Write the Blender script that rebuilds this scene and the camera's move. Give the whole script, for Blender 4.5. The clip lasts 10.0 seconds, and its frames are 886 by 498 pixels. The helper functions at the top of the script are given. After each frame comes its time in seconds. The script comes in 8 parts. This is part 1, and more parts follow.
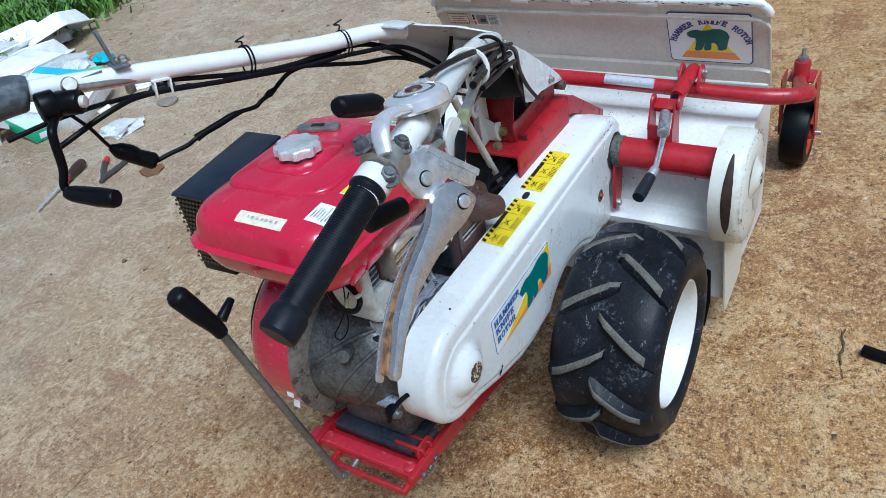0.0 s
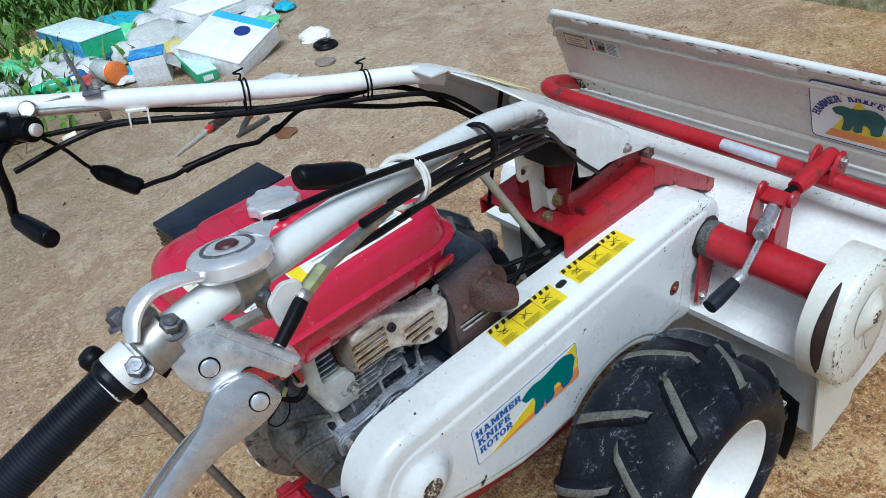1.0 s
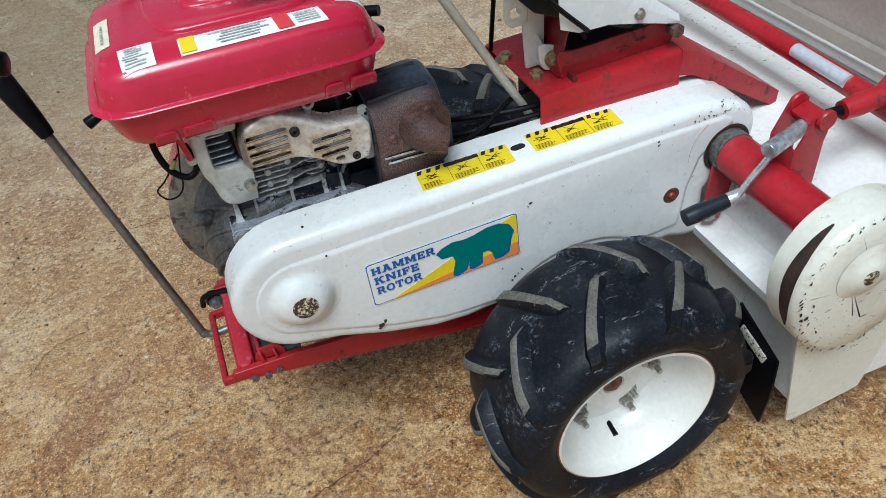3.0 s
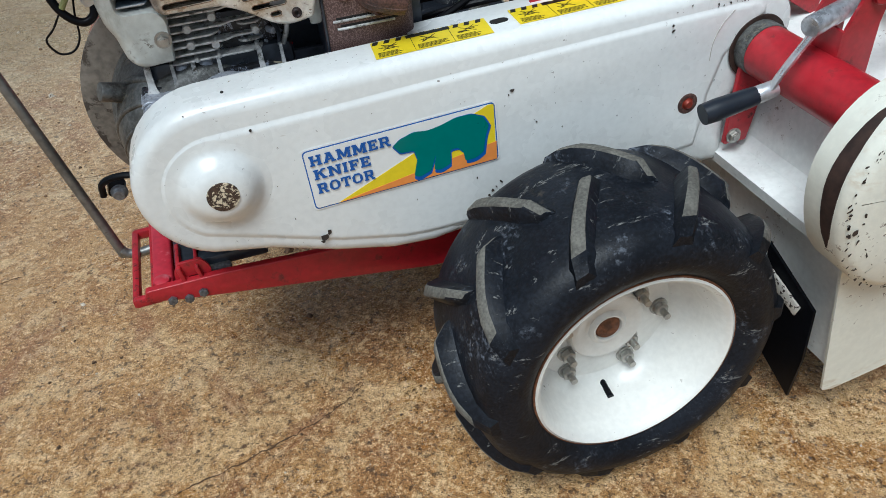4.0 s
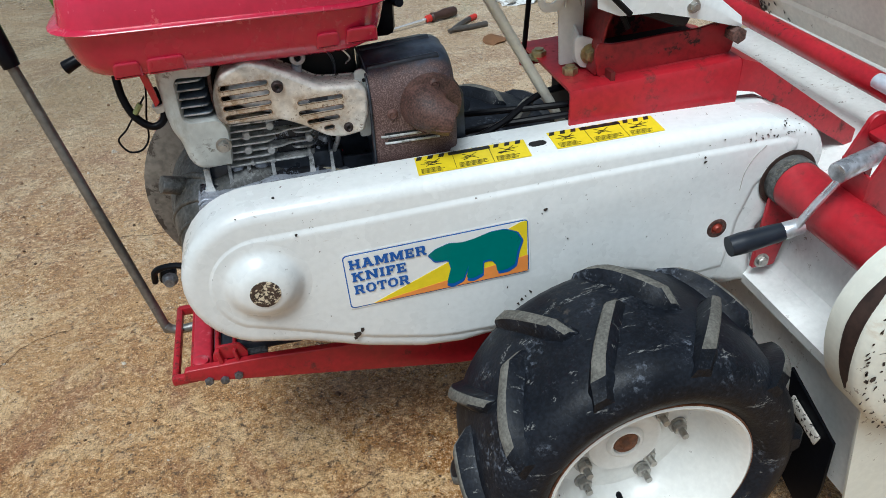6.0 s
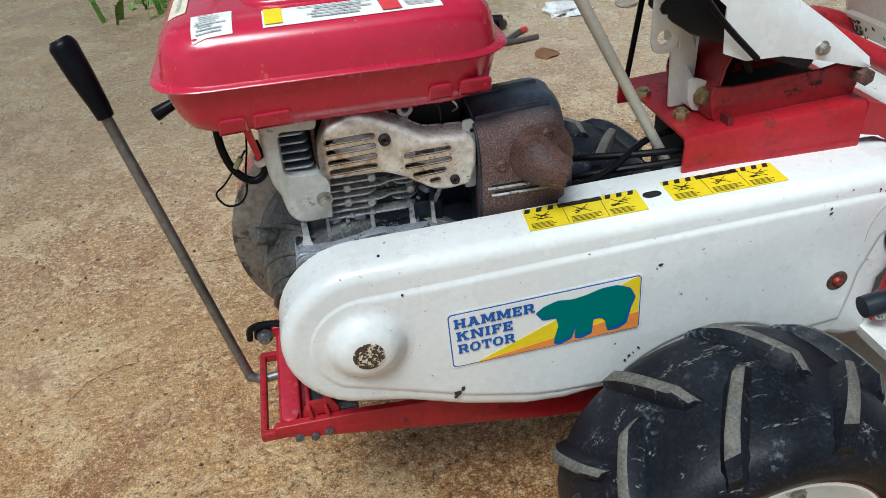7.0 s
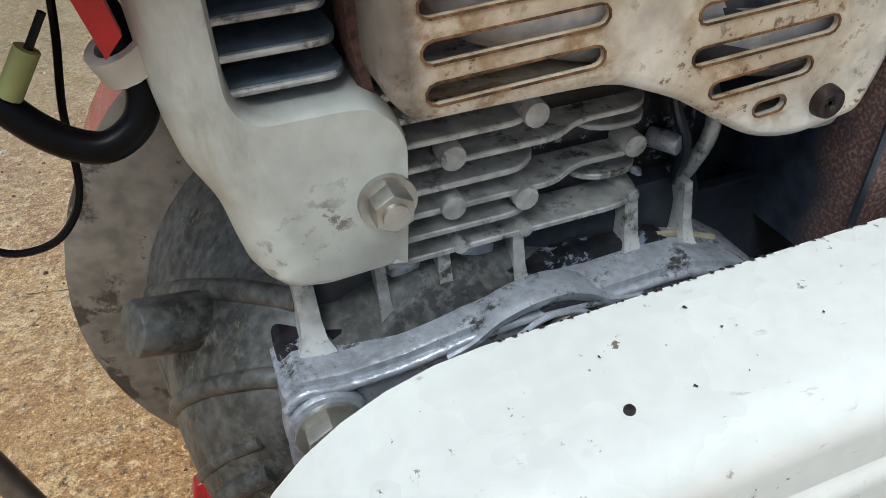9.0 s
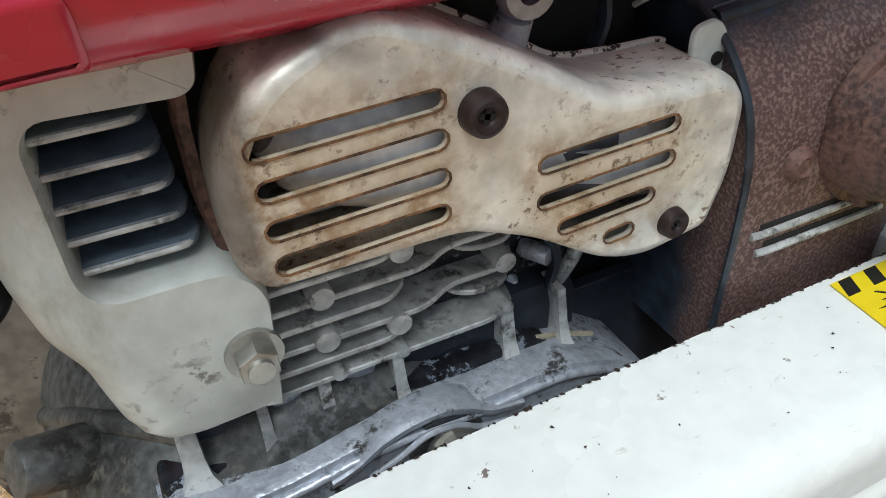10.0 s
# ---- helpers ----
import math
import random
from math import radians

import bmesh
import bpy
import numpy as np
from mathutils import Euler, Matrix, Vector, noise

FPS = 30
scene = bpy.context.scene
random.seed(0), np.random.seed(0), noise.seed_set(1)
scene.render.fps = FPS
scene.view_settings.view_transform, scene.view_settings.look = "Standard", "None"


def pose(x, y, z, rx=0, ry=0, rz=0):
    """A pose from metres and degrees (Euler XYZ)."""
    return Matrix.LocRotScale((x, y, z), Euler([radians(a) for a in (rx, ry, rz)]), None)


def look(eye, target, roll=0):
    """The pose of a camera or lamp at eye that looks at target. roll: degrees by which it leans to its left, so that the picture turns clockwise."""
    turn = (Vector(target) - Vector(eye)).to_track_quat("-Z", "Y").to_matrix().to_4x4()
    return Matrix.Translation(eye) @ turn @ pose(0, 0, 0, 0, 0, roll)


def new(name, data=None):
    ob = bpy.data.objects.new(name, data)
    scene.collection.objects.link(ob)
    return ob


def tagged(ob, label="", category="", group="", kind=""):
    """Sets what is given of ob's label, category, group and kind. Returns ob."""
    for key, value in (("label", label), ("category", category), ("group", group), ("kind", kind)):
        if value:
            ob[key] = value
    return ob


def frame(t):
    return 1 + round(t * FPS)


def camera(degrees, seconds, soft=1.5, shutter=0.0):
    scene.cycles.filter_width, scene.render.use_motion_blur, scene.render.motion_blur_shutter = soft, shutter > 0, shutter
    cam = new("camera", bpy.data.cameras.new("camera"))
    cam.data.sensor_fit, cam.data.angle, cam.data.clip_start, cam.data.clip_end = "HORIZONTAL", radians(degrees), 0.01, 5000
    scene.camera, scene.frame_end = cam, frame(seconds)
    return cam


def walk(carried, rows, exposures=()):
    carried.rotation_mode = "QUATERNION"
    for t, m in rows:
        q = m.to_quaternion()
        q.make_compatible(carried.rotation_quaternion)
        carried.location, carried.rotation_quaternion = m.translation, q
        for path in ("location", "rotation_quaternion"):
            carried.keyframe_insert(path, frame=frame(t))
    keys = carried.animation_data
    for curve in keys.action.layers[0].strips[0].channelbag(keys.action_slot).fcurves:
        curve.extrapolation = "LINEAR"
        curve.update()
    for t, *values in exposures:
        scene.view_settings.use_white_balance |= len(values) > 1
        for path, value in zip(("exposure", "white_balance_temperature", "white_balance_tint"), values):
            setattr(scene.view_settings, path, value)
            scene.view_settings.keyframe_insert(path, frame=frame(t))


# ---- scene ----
cam = camera(60.3, 10.0, soft=0.6)
PATH = [
    (0, (-0.989, -0.544, 1.352), (0.319, 0.442, 0.204), -11.2),
    (0.5, (-0.792, -0.581, 1.35), (0.378, 0.56, 0.197), -10.4),
    (1, (-0.606, -0.608, 1.363), (0.345, 0.711, 0.199), -10.1),
    (1.5, (-0.429, -0.658, 1.356), (0.267, 0.776, 0.148), -9.5),
    (2, (-0.309, -0.691, 1.296), (0.244, 0.759, 0.035), -8.9),
    (2.5, (-0.294, -0.741, 1.241), (0.176, 0.695, -0.069), -8.3),
    (3, (-0.304, -0.791, 1.205), (0.139, 0.652, -0.107), -6.6),
    (3.2, (-0.306, -0.774, 1.133), (0.132, 0.674, -0.175), -5.8),
    (4.3, (-0.207, -0.762, 0.918), (0.207, 0.775, -0.293), -5.0),
    (4.5, (-0.202, -0.762, 0.92), (0.209, 0.782, -0.283), -4.8),
    (5, (-0.198, -0.761, 0.926), (0.203, 0.806, -0.251), -4.1),
    (6.3, (-0.231, -0.759, 1.02), (0.106, 0.872, -0.088), -2.6),
    (6.5, (-0.243, -0.752, 1.02), (0.077, 0.882, -0.087), -2.9),
    (7, (-0.293, -0.664, 1.041), (-0.006, 0.974, -0.07), -3.9),
    (7.2, (-0.273, -0.582, 1.017), (0.008, 1.072, -0.071), -4.3),
    (7.5, (-0.255, -0.451, 0.968), (0.036, 1.189, -0.139), -4.7),
    (8, (-0.3, -0.24, 0.86), (0.079, 1.353, -0.289), -3.7),
    (8.5, (-0.336, -0.123, 0.766), (0.133, 1.414, -0.424), -3.0),
    (9, (-0.337, -0.092, 0.745), (0.175, 1.421, -0.459), -3.2),
    (9.5, (-0.328, -0.088, 0.771), (0.288, 1.408, -0.406), -2.7),
    (10, (-0.306, -0.088, 0.78), (0.35, 1.395, -0.391), -3.3),
]
walk(cam, [(t, look(eye, target, roll)) for t, eye, target, roll in PATH], [(0.0, 0.25, 5130, 4), (1.0, 0.17, 5350, 4), (3.0, 0.19, 5650, 3), (6.5, 0.27, 5750, 3), (8.5, 0.34, 5950, 3), (10.0, 0.38, 5950, 3)])

# ---- sky and light: a bright overcast day ----
world = bpy.data.worlds.new("overcast_sky")
scene.world = world
world.use_nodes = True
wn = world.node_tree.nodes
sky = wn.new("ShaderNodeTexSky")
sky.sky_type = "NISHITA"
sky.sun_disc = False
sky.sun_elevation, sky.sun_rotation = radians(58), radians(220)
sky.dust_density, sky.air_density = 2.0, 1.0
wn["Background"].inputs["Strength"].default_value = 0.060
soft_sky = wn.new("ShaderNodeHueSaturation")
soft_sky.inputs["Saturation"].default_value = 0.35
world.node_tree.links.new(sky.outputs["Color"], soft_sky.inputs["Color"])
world.node_tree.links.new(soft_sky.outputs["Color"], wn["Background"].inputs["Color"])
sun = new("sun", bpy.data.lights.new("sun", "SUN"))
sun.data.energy, sun.data.angle, sun.data.color = 3.05, radians(30), (1.0, 0.985, 0.955)
sun.matrix_world = look((-1.9, -2.6, 6.0), (0, 0, 0))


# ---- materials ----
def mat(name, color, rough=0.5, metal=0.0, vary=0.12, scale=9.0, fine=120.0, bump=0.15, dirt=None, dirt_at=0.62, dirt_scale=30.0, dirt_soft=0.05, coat=0.0, rough_vary=0.15, spec=0.5, bump_size=0.001):
    """Base colour with coarse and fine variation, uneven gloss, fine relief and patches of a second colour (dirt, rust,
    painted highlights).
    """
    m = bpy.data.materials.new(name)
    m.use_nodes = True
    nt = m.node_tree
    n, l = nt.nodes, nt.links.new
    b = n["Principled BSDF"]
    tc = n.new("ShaderNodeTexCoord")
    big, small = n.new("ShaderNodeTexNoise"), n.new("ShaderNodeTexNoise")
    big.inputs["Scale"].default_value, small.inputs["Scale"].default_value = scale, fine
    big.inputs["Detail"].default_value, small.inputs["Detail"].default_value = 4, 5
    big.inputs["Roughness"].default_value = 0.65
    for x in (big, small):
        l(tc.outputs["Object"], x.inputs["Vector"])
    mix = n.new("ShaderNodeMix")
    mix.data_type = "RGBA"
    mix.inputs["A"].default_value = (*[c * (1 - vary) for c in color], 1)
    mix.inputs["B"].default_value = (*[min(1, c * (1 + vary * 0.8)) for c in color], 1)
    half = n.new("ShaderNodeMath")
    half.operation = "ADD"
    l(big.outputs["Fac"], half.inputs[0])
    l(small.outputs["Fac"], half.inputs[1])
    r = n.new("ShaderNodeMapRange")
    r.inputs["From Min"].default_value, r.inputs["From Max"].default_value = 0.82, 1.18
    l(half.outputs[0], r.inputs["Value"])
    l(r.outputs[0], mix.inputs["Factor"])
    out = mix.outputs["Result"]
    rr = n.new("ShaderNodeMapRange")
    rr.inputs["To Min"].default_value, rr.inputs["To Max"].default_value = max(0.03, rough - rough_vary), min(1, rough + rough_vary)
    l(big.outputs["Fac"], rr.inputs["Value"])
    rough_out = rr.outputs[0]
    if dirt:
        spots = n.new("ShaderNodeTexNoise")
        spots.inputs["Scale"].default_value, spots.inputs["Detail"].default_value = dirt_scale, 7
        spots.inputs["Roughness"].default_value = 0.7
        l(tc.outputs["Object"], spots.inputs["Vector"])
        edge = n.new("ShaderNodeMapRange")
        edge.inputs["From Min"].default_value, edge.inputs["From Max"].default_value = dirt_at, dirt_at + dirt_soft
        l(spots.outputs["Fac"], edge.inputs["Value"])
        d = n.new("ShaderNodeMix")
        d.data_type = "RGBA"
        d.inputs["B"].default_value = (*dirt, 1)
        l(edge.outputs[0], d.inputs["Factor"])
        l(out, d.inputs["A"])
        out = d.outputs["Result"]
        ro = n.new("ShaderNodeMix")
        ro.inputs["B"].default_value = 0.85
        l(edge.outputs[0], ro.inputs["Factor"])
        l(rough_out, ro.inputs["A"])
        rough_out = ro.outputs["Result"]
        if metal > 0:
            me = n.new("ShaderNodeMapRange")
            me.inputs["To Min"].default_value, me.inputs["To Max"].default_value = metal, 0.0
            l(edge.outputs[0], me.inputs["Value"])
            l(me.outputs[0], b.inputs["Metallic"])
    l(out, b.inputs["Base Color"])
    l(rough_out, b.inputs["Roughness"])
    if not (dirt and metal > 0):
        b.inputs["Metallic"].default_value = metal
    b.inputs["Coat Weight"].default_value, b.inputs["Coat Roughness"].default_value = coat, 0.12
    b.inputs["Specular IOR Level"].default_value = spec
    bp = n.new("ShaderNodeBump")
    bp.inputs["Strength"].default_value, bp.inputs["Distance"].default_value = bump, bump_size
    l(half.outputs[0], bp.inputs["Height"])
    l(bp.outputs["Normal"], b.inputs["Normal"])
    return m


def overlay(m, color, coarse, c0, c1, fine, f0, f1, amount=1.0, rough=0.8, stretch=(1, 1, 1), area=None, soft=0.0):
    """Wear, painted shade and painted highlights over a material: where a coarse and a fine noise are both high. area:
    boxes (x, z, half x, half z) to which it keeps.
    """
    nt = m.node_tree
    n, l = nt.nodes, nt.links.new
    b = n["Principled BSDF"]
    tc, mp = n.new("ShaderNodeTexCoord"), n.new("ShaderNodeMapping")
    mp.inputs["Scale"].default_value = stretch
    l(tc.outputs["Object"], mp.inputs["Vector"])

    def math_node(op, a, c):
        k = n.new("ShaderNodeMath")
        k.operation = op
        for sock, v in zip(k.inputs, (a, c)):
            if isinstance(v, (int, float)):
                sock.default_value = v
            else:
                l(v, sock)
        return k.outputs[0]

    def span(v, a, c, lo=0.0, hi=1.0):
        r = n.new("ShaderNodeMapRange")
        for key, x in zip(("From Min", "From Max", "To Min", "To Max"), (a, c, lo, hi)):
            r.inputs[key].default_value = x
        l(v, r.inputs["Value"])
        return r.outputs[0]

    masks = []
    for scale, a, c in ((coarse, c0, c1), (fine, f0, f1)):
        if scale:
            t = n.new("ShaderNodeTexNoise")
            t.inputs["Scale"].default_value, t.inputs["Detail"].default_value, t.inputs["Roughness"].default_value = scale, 6, 0.65
            l(mp.outputs["Vector"], t.inputs["Vector"])
            masks.append(span(t.outputs["Fac"], a, c))
    f = masks[0]
    for k in masks[1:]:
        f = math_node("MULTIPLY", f, k)
    if area:
        sep = n.new("ShaderNodeSeparateXYZ")
        l(tc.outputs["Object"], sep.inputs[0])
        zone = None
        for x, z, hx, hz in area:
            dx = math_node("DIVIDE", math_node("ABSOLUTE", math_node("SUBTRACT", sep.outputs["X"], x - 0.15), 0), hx)
            dz = math_node("DIVIDE", math_node("ABSOLUTE", math_node("SUBTRACT", sep.outputs["Z"], z), 0), hz)
            k = span(math_node("MAXIMUM", dx, dz), 1.2 + soft, 0.9 - soft)
            zone = k if zone is None else math_node("MAXIMUM", zone, k)
        f = span(math_node("ADD", zone, math_node("MULTIPLY", f, 0.7)), 0.75, 1.35) if soft else math_node("MULTIPLY", f, zone)
    f = math_node("MULTIPLY", f, amount)
    x = n.new("ShaderNodeMix")
    x.data_type = "RGBA"
    x.inputs["B"].default_value = (*color, 1)
    l(f, x.inputs["Factor"])
    l(b.inputs["Base Color"].links[0].from_socket, x.inputs["A"])
    l(x.outputs["Result"], b.inputs["Base Color"])
    r = n.new("ShaderNodeMix")
    r.inputs["B"].default_value = rough
    l(f, r.inputs["Factor"])
    l(b.inputs["Roughness"].links[0].from_socket, r.inputs["A"])
    l(r.outputs["Result"], b.inputs["Roughness"])
    return m


RUST = (0.10, 0.045, 0.022)
white_paint = mat("white_paint", (0.775, 0.795, 0.78), 0.28, vary=0.04, dirt=(0.40, 0.38, 0.33), dirt_at=0.70, dirt_soft=0.4, dirt_scale=22, coat=0.35, bump=0.06, rough_vary=0.08)
worn_white = mat("worn_white_paint", (0.71, 0.705, 0.665), 0.33, vary=0.05, dirt=RUST, dirt_at=0.70, dirt_soft=0.03, dirt_scale=26, coat=0.2, bump=0.1)
cover_white = mat("cover_cream_paint", (0.60, 0.555, 0.475), 0.38, vary=0.08, scale=5, dirt=(0.36, 0.28, 0.21), dirt_at=0.60, dirt_soft=0.3, dirt_scale=9, coat=0.2, bump=0.1)
deck_white = mat("deck_white_paint", (0.77, 0.775, 0.75), 0.33, vary=0.06, dirt=(0.42, 0.36, 0.29), dirt_at=0.63, dirt_soft=0.25, dirt_scale=14, coat=0.2, bump=0.1)
red_paint = mat("red_paint", (0.50, 0.016, 0.026), 0.34, vary=0.12, dirt=(0.16, 0.03, 0.025), dirt_at=0.60, dirt_scale=30, coat=0.3, bump=0.08)
frame_red = mat("frame_red_paint", (0.36, 0.011, 0.020), 0.38, vary=0.15, dirt=(0.07, 0.022, 0.018), dirt_at=0.58, dirt_soft=0.12, dirt_scale=24, bump=0.12, coat=0.1)
tank_red = mat("tank_red_paint", (0.50, 0.010, 0.046), 0.26, vary=0.07, dirt=(0.60, 0.10, 0.11), dirt_at=0.66, dirt_scale=70, coat=0.6, bump=0.05, rough_vary=0.08)
rubber = mat("tyre_rubber", (0.0080, 0.0100, 0.0145), 0.46, vary=0.4, scale=14, fine=220, bump=0.4, dirt=(0.030, 0.033, 0.040), dirt_at=0.62, dirt_soft=0.25, dirt_scale=24, rough_vary=0.2, spec=0.18)
lug_top = mat("worn_lug_rubber", (0.115, 0.11, 0.095), 0.85, vary=0.35, scale=40, fine=300, bump=0.5)
black_plastic = mat("black_plastic", (0.004, 0.0045, 0.0065), 0.36, vary=0.3, bump=0.08, spec=0.12)
grip_rubber = mat("grip_rubber", (0.008, 0.010, 0.015), 0.42, vary=0.3, bump=0.15, spec=0.16)
cable_black = mat("cable_black", (0.005, 0.005, 0.0065), 0.38, vary=0.3, bump=0.1, spec=0.12)
chrome = mat("worn_chrome", (0.86, 0.87, 0.89), 0.24, 0.65, vary=0.10, scale=20, dirt=(0.20, 0.15, 0.10), dirt_at=0.66, dirt_scale=40, bump=0.1)
zinc = mat("dull_zinc_steel", (0.42, 0.41, 0.38), 0.42, 0.85, vary=0.2, scale=40, dirt=(0.12, 0.08, 0.05), dirt_at=0.66, dirt_scale=60, bump=0.2)
steel_rod = mat("grey_steel_rod", (0.20, 0.20, 0.19), 0.42, 0.7, vary=0.25, dirt=(0.10, 0.07, 0.05), dirt_at=0.62, dirt_scale=40)
aluminium = mat("cast_aluminium", (0.40, 0.425, 0.485), 0.38, 0.5, vary=0.22, scale=24, fine=260, bump=0.5, dirt=(0.030, 0.028, 0.027), dirt_at=0.56, dirt_soft=0.08, dirt_scale=70)
dark_alu = mat("oily_aluminium", (0.17, 0.175, 0.19), 0.36, 0.7, vary=0.45, scale=18, fine=240, bump=0.5, dirt=(0.02, 0.018, 0.017), dirt_at=0.45, dirt_soft=0.28, dirt_scale=22)
shroud_grey = mat("shroud_grey_paint", (0.525, 0.55, 0.525), 0.36, vary=0.1, scale=16, dirt=(0.30, 0.27, 0.20), dirt_at=0.58, dirt_soft=0.35, dirt_scale=12, bump=0.15)
guard_grey = mat("guard_sooted_shaded_silver", (0.75, 0.725, 0.67), 0.34, 0.3, vary=0.22, scale=14, dirt=(0.26, 0.17, 0.09), dirt_at=0.60, dirt_soft=0.25, dirt_scale=26, bump=0.2)
rusty = mat("rusted_steel", (0.095, 0.048, 0.038), 0.62, vary=0.6, scale=40, fine=420, bump=0.6, dirt=(0.17, 0.10, 0.06), dirt_at=0.62, dirt_soft=0.15, dirt_scale=60)
rust_orange = mat("rust_plug", (0.16, 0.065, 0.03), 0.8, vary=0.4, scale=80, bump=0.6)
muffler_black = mat("muffler_black", (0.028, 0.034, 0.046), 0.30, 0.1, vary=0.35, scale=12, bump=0.2)
# near-black that puts the shade of gaps, slots and holes into the colour
shade_black = mat("void_shade_black", (0.008, 0.008, 0.008), 0.8, vary=0.2)
sticker_white = mat("sticker_white", (0.80, 0.80, 0.77), 0.35, vary=0.03, bump=0.03)
sticker_yellow = mat("sticker_yellow", (0.80, 0.62, 0.015), 0.33, vary=0.05, bump=0.03)
sticker_pale = mat("sticker_faded_cream", (0.74, 0.68, 0.52), 0.45, vary=0.1, scale=60)
ink_black = mat("ink_black", (0.015, 0.014, 0.012), 0.5)
ink_blue = mat("ink_blue", (0.012, 0.10, 0.38), 0.35, vary=0.05, bump=0.03)
ink_navy = mat("ink_navy", (0.02, 0.04, 0.20), 0.4)
ink_green = mat("ink_green", (0.004, 0.17, 0.15), 0.33, vary=0.05, bump=0.03)
ink_orange = mat("ink_orange", (0.78, 0.27, 0.06), 0.35, vary=0.05, bump=0.03)
ink_red = mat("ink_red", (0.62, 0.05, 0.06), 0.4)
ink_grey = mat("ink_grey", (0.25, 0.25, 0.24), 0.5)
reflector = mat("silver_reflector", (0.62, 0.66, 0.72), 0.3, 0.3, vary=0.1)
overlay(white_paint, (0.10, 0.07, 0.05), 11, 0.54, 0.60, 150, 0.655, 0.68, 0.9)
overlay(white_paint, (0.34, 0.29, 0.22), 6, 0.50, 0.6, 230, 0.64, 0.70, 0.45, stretch=(0.35, 1, 1.6))
overlay(worn_white, (0.09, 0.05, 0.03), 9, 0.54, 0.60, 120, 0.63, 0.66, 0.9)
overlay(deck_white, (0.16, 0.11, 0.07), 7, 0.52, 0.60, 130, 0.61, 0.65, 0.8)
overlay(cover_white, (0.14, 0.10, 0.07), 7, 0.53, 0.60, 130, 0.63, 0.66, 0.8)
overlay(rubber, (0.17, 0.19, 0.23), 13, 0.56, 0.68, 170, 0.50, 0.64, 0.75)
overlay(rubber, (0.24, 0.24, 0.23), 60, 0.60, 0.64, 420, 0.50, 0.56, 0.6, stretch=(0.25, 1, 1))
overlay(rubber, (0.12, 0.10, 0.075), 5, 0.54, 0.64, 90, 0.56, 0.70, 0.5)
overlay(rubber, (0.06, 0.065, 0.080), 30, 0.52, 0.62, 330, 0.55, 0.64, 0.4)
overlay(tank_red, (0.62, 0.22, 0.24), 5, 0.50, 0.60, 95, 0.61, 0.68, 0.5, stretch=(1.4, 0.4, 1))
overlay(frame_red, (0.05, 0.022, 0.018), 7, 0.50, 0.60, 110, 0.56, 0.62, 0.85)
overlay(guard_grey, (0.50, 0.35, 0.17), 14, 0.30, 0.50, 0, 0, 0, 0.5, area=((-0.2550, 0.6755, 0.028, 0.022), (-0.173, 0.648, 0.028, 0.020)), soft=0.6)
overlay(guard_grey, (0.30, 0.165, 0.06), 36, 0.36, 0.60, 160, 0.40, 0.60, 0.85, area=((-0.2550, 0.6755, 0.030, 0.026), (-0.173, 0.648, 0.030, 0.024)))
overlay(guard_grey, (0.17, 0.095, 0.045), 22, 0.44, 0.56, 260, 0.57, 0.63, 0.85)
overlay(shroud_grey, (0.22, 0.20, 0.15), 20, 0.50, 0.66, 70, 0.46, 0.62, 0.55, stretch=(1, 1, 0.35))
overlay(shroud_grey, (0.10, 0.085, 0.055), 16, 0.54, 0.62, 190, 0.52, 0.58, 0.75)
# soot, and the shade of the left wall and shoulder, in dark brown
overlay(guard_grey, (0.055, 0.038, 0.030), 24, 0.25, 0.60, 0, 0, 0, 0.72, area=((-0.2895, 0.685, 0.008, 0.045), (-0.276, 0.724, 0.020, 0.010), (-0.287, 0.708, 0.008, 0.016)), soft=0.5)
overlay(aluminium, (0.008, 0.008, 0.008), 20, 0.50, 0.62, 420, 0.52, 0.58, 0.6, rough=0.5)
overlay(dark_alu, (0.30, 0.32, 0.36), 15, 0.54, 0.64, 150, 0.48, 0.60, 0.5, rough=0.35)
overlay(cover_white, (0.40, 0.27, 0.22), 2.6, 0.47, 0.62, 0, 0, 0, 0.6, rough=0.5)
worn_nickel = mat("worn_nickel_steel", (0.62, 0.63, 0.645), 0.28, 0.75, vary=0.2, scale=22, dirt=(0.12, 0.09, 0.06), dirt_at=0.60, dirt_soft=0.2, dirt_scale=34, bump=0.15)
lid_cream = mat("lid_cream_paint", (0.69, 0.685, 0.60), 0.34, vary=0.05, dirt=(0.30, 0.17, 0.08), dirt_at=0.66, dirt_soft=0.10, dirt_scale=20, coat=0.2, bump=0.1)
overlay(lid_cream, (0.09, 0.05, 0.03), 9, 0.52, 0.58, 120, 0.60, 0.64, 0.9)
overlay(lid_cream, (0.42, 0.27, 0.13), 5, 0.52, 0.62, 60, 0.50, 0.62, 0.5, stretch=(0.5, 1, 1.6))
cord_white = mat("white_cord", (0.62, 0.60, 0.55), 0.7, vary=0.15)


# ---- building helpers ----
from mathutils.bvhtree import BVHTree

BASE = Vector((0.15, 0.16, 0.0))


def smooth_mesh(me, angle=38):
    for p in me.polygons:
        p.use_smooth = True
    me.set_sharp_from_angle(angle=radians(angle))


def empty_thing(name, at, label, category, group="", kind=""):
    ob = new(name)
    ob.location = at
    return tagged(ob, label, category, group, kind)


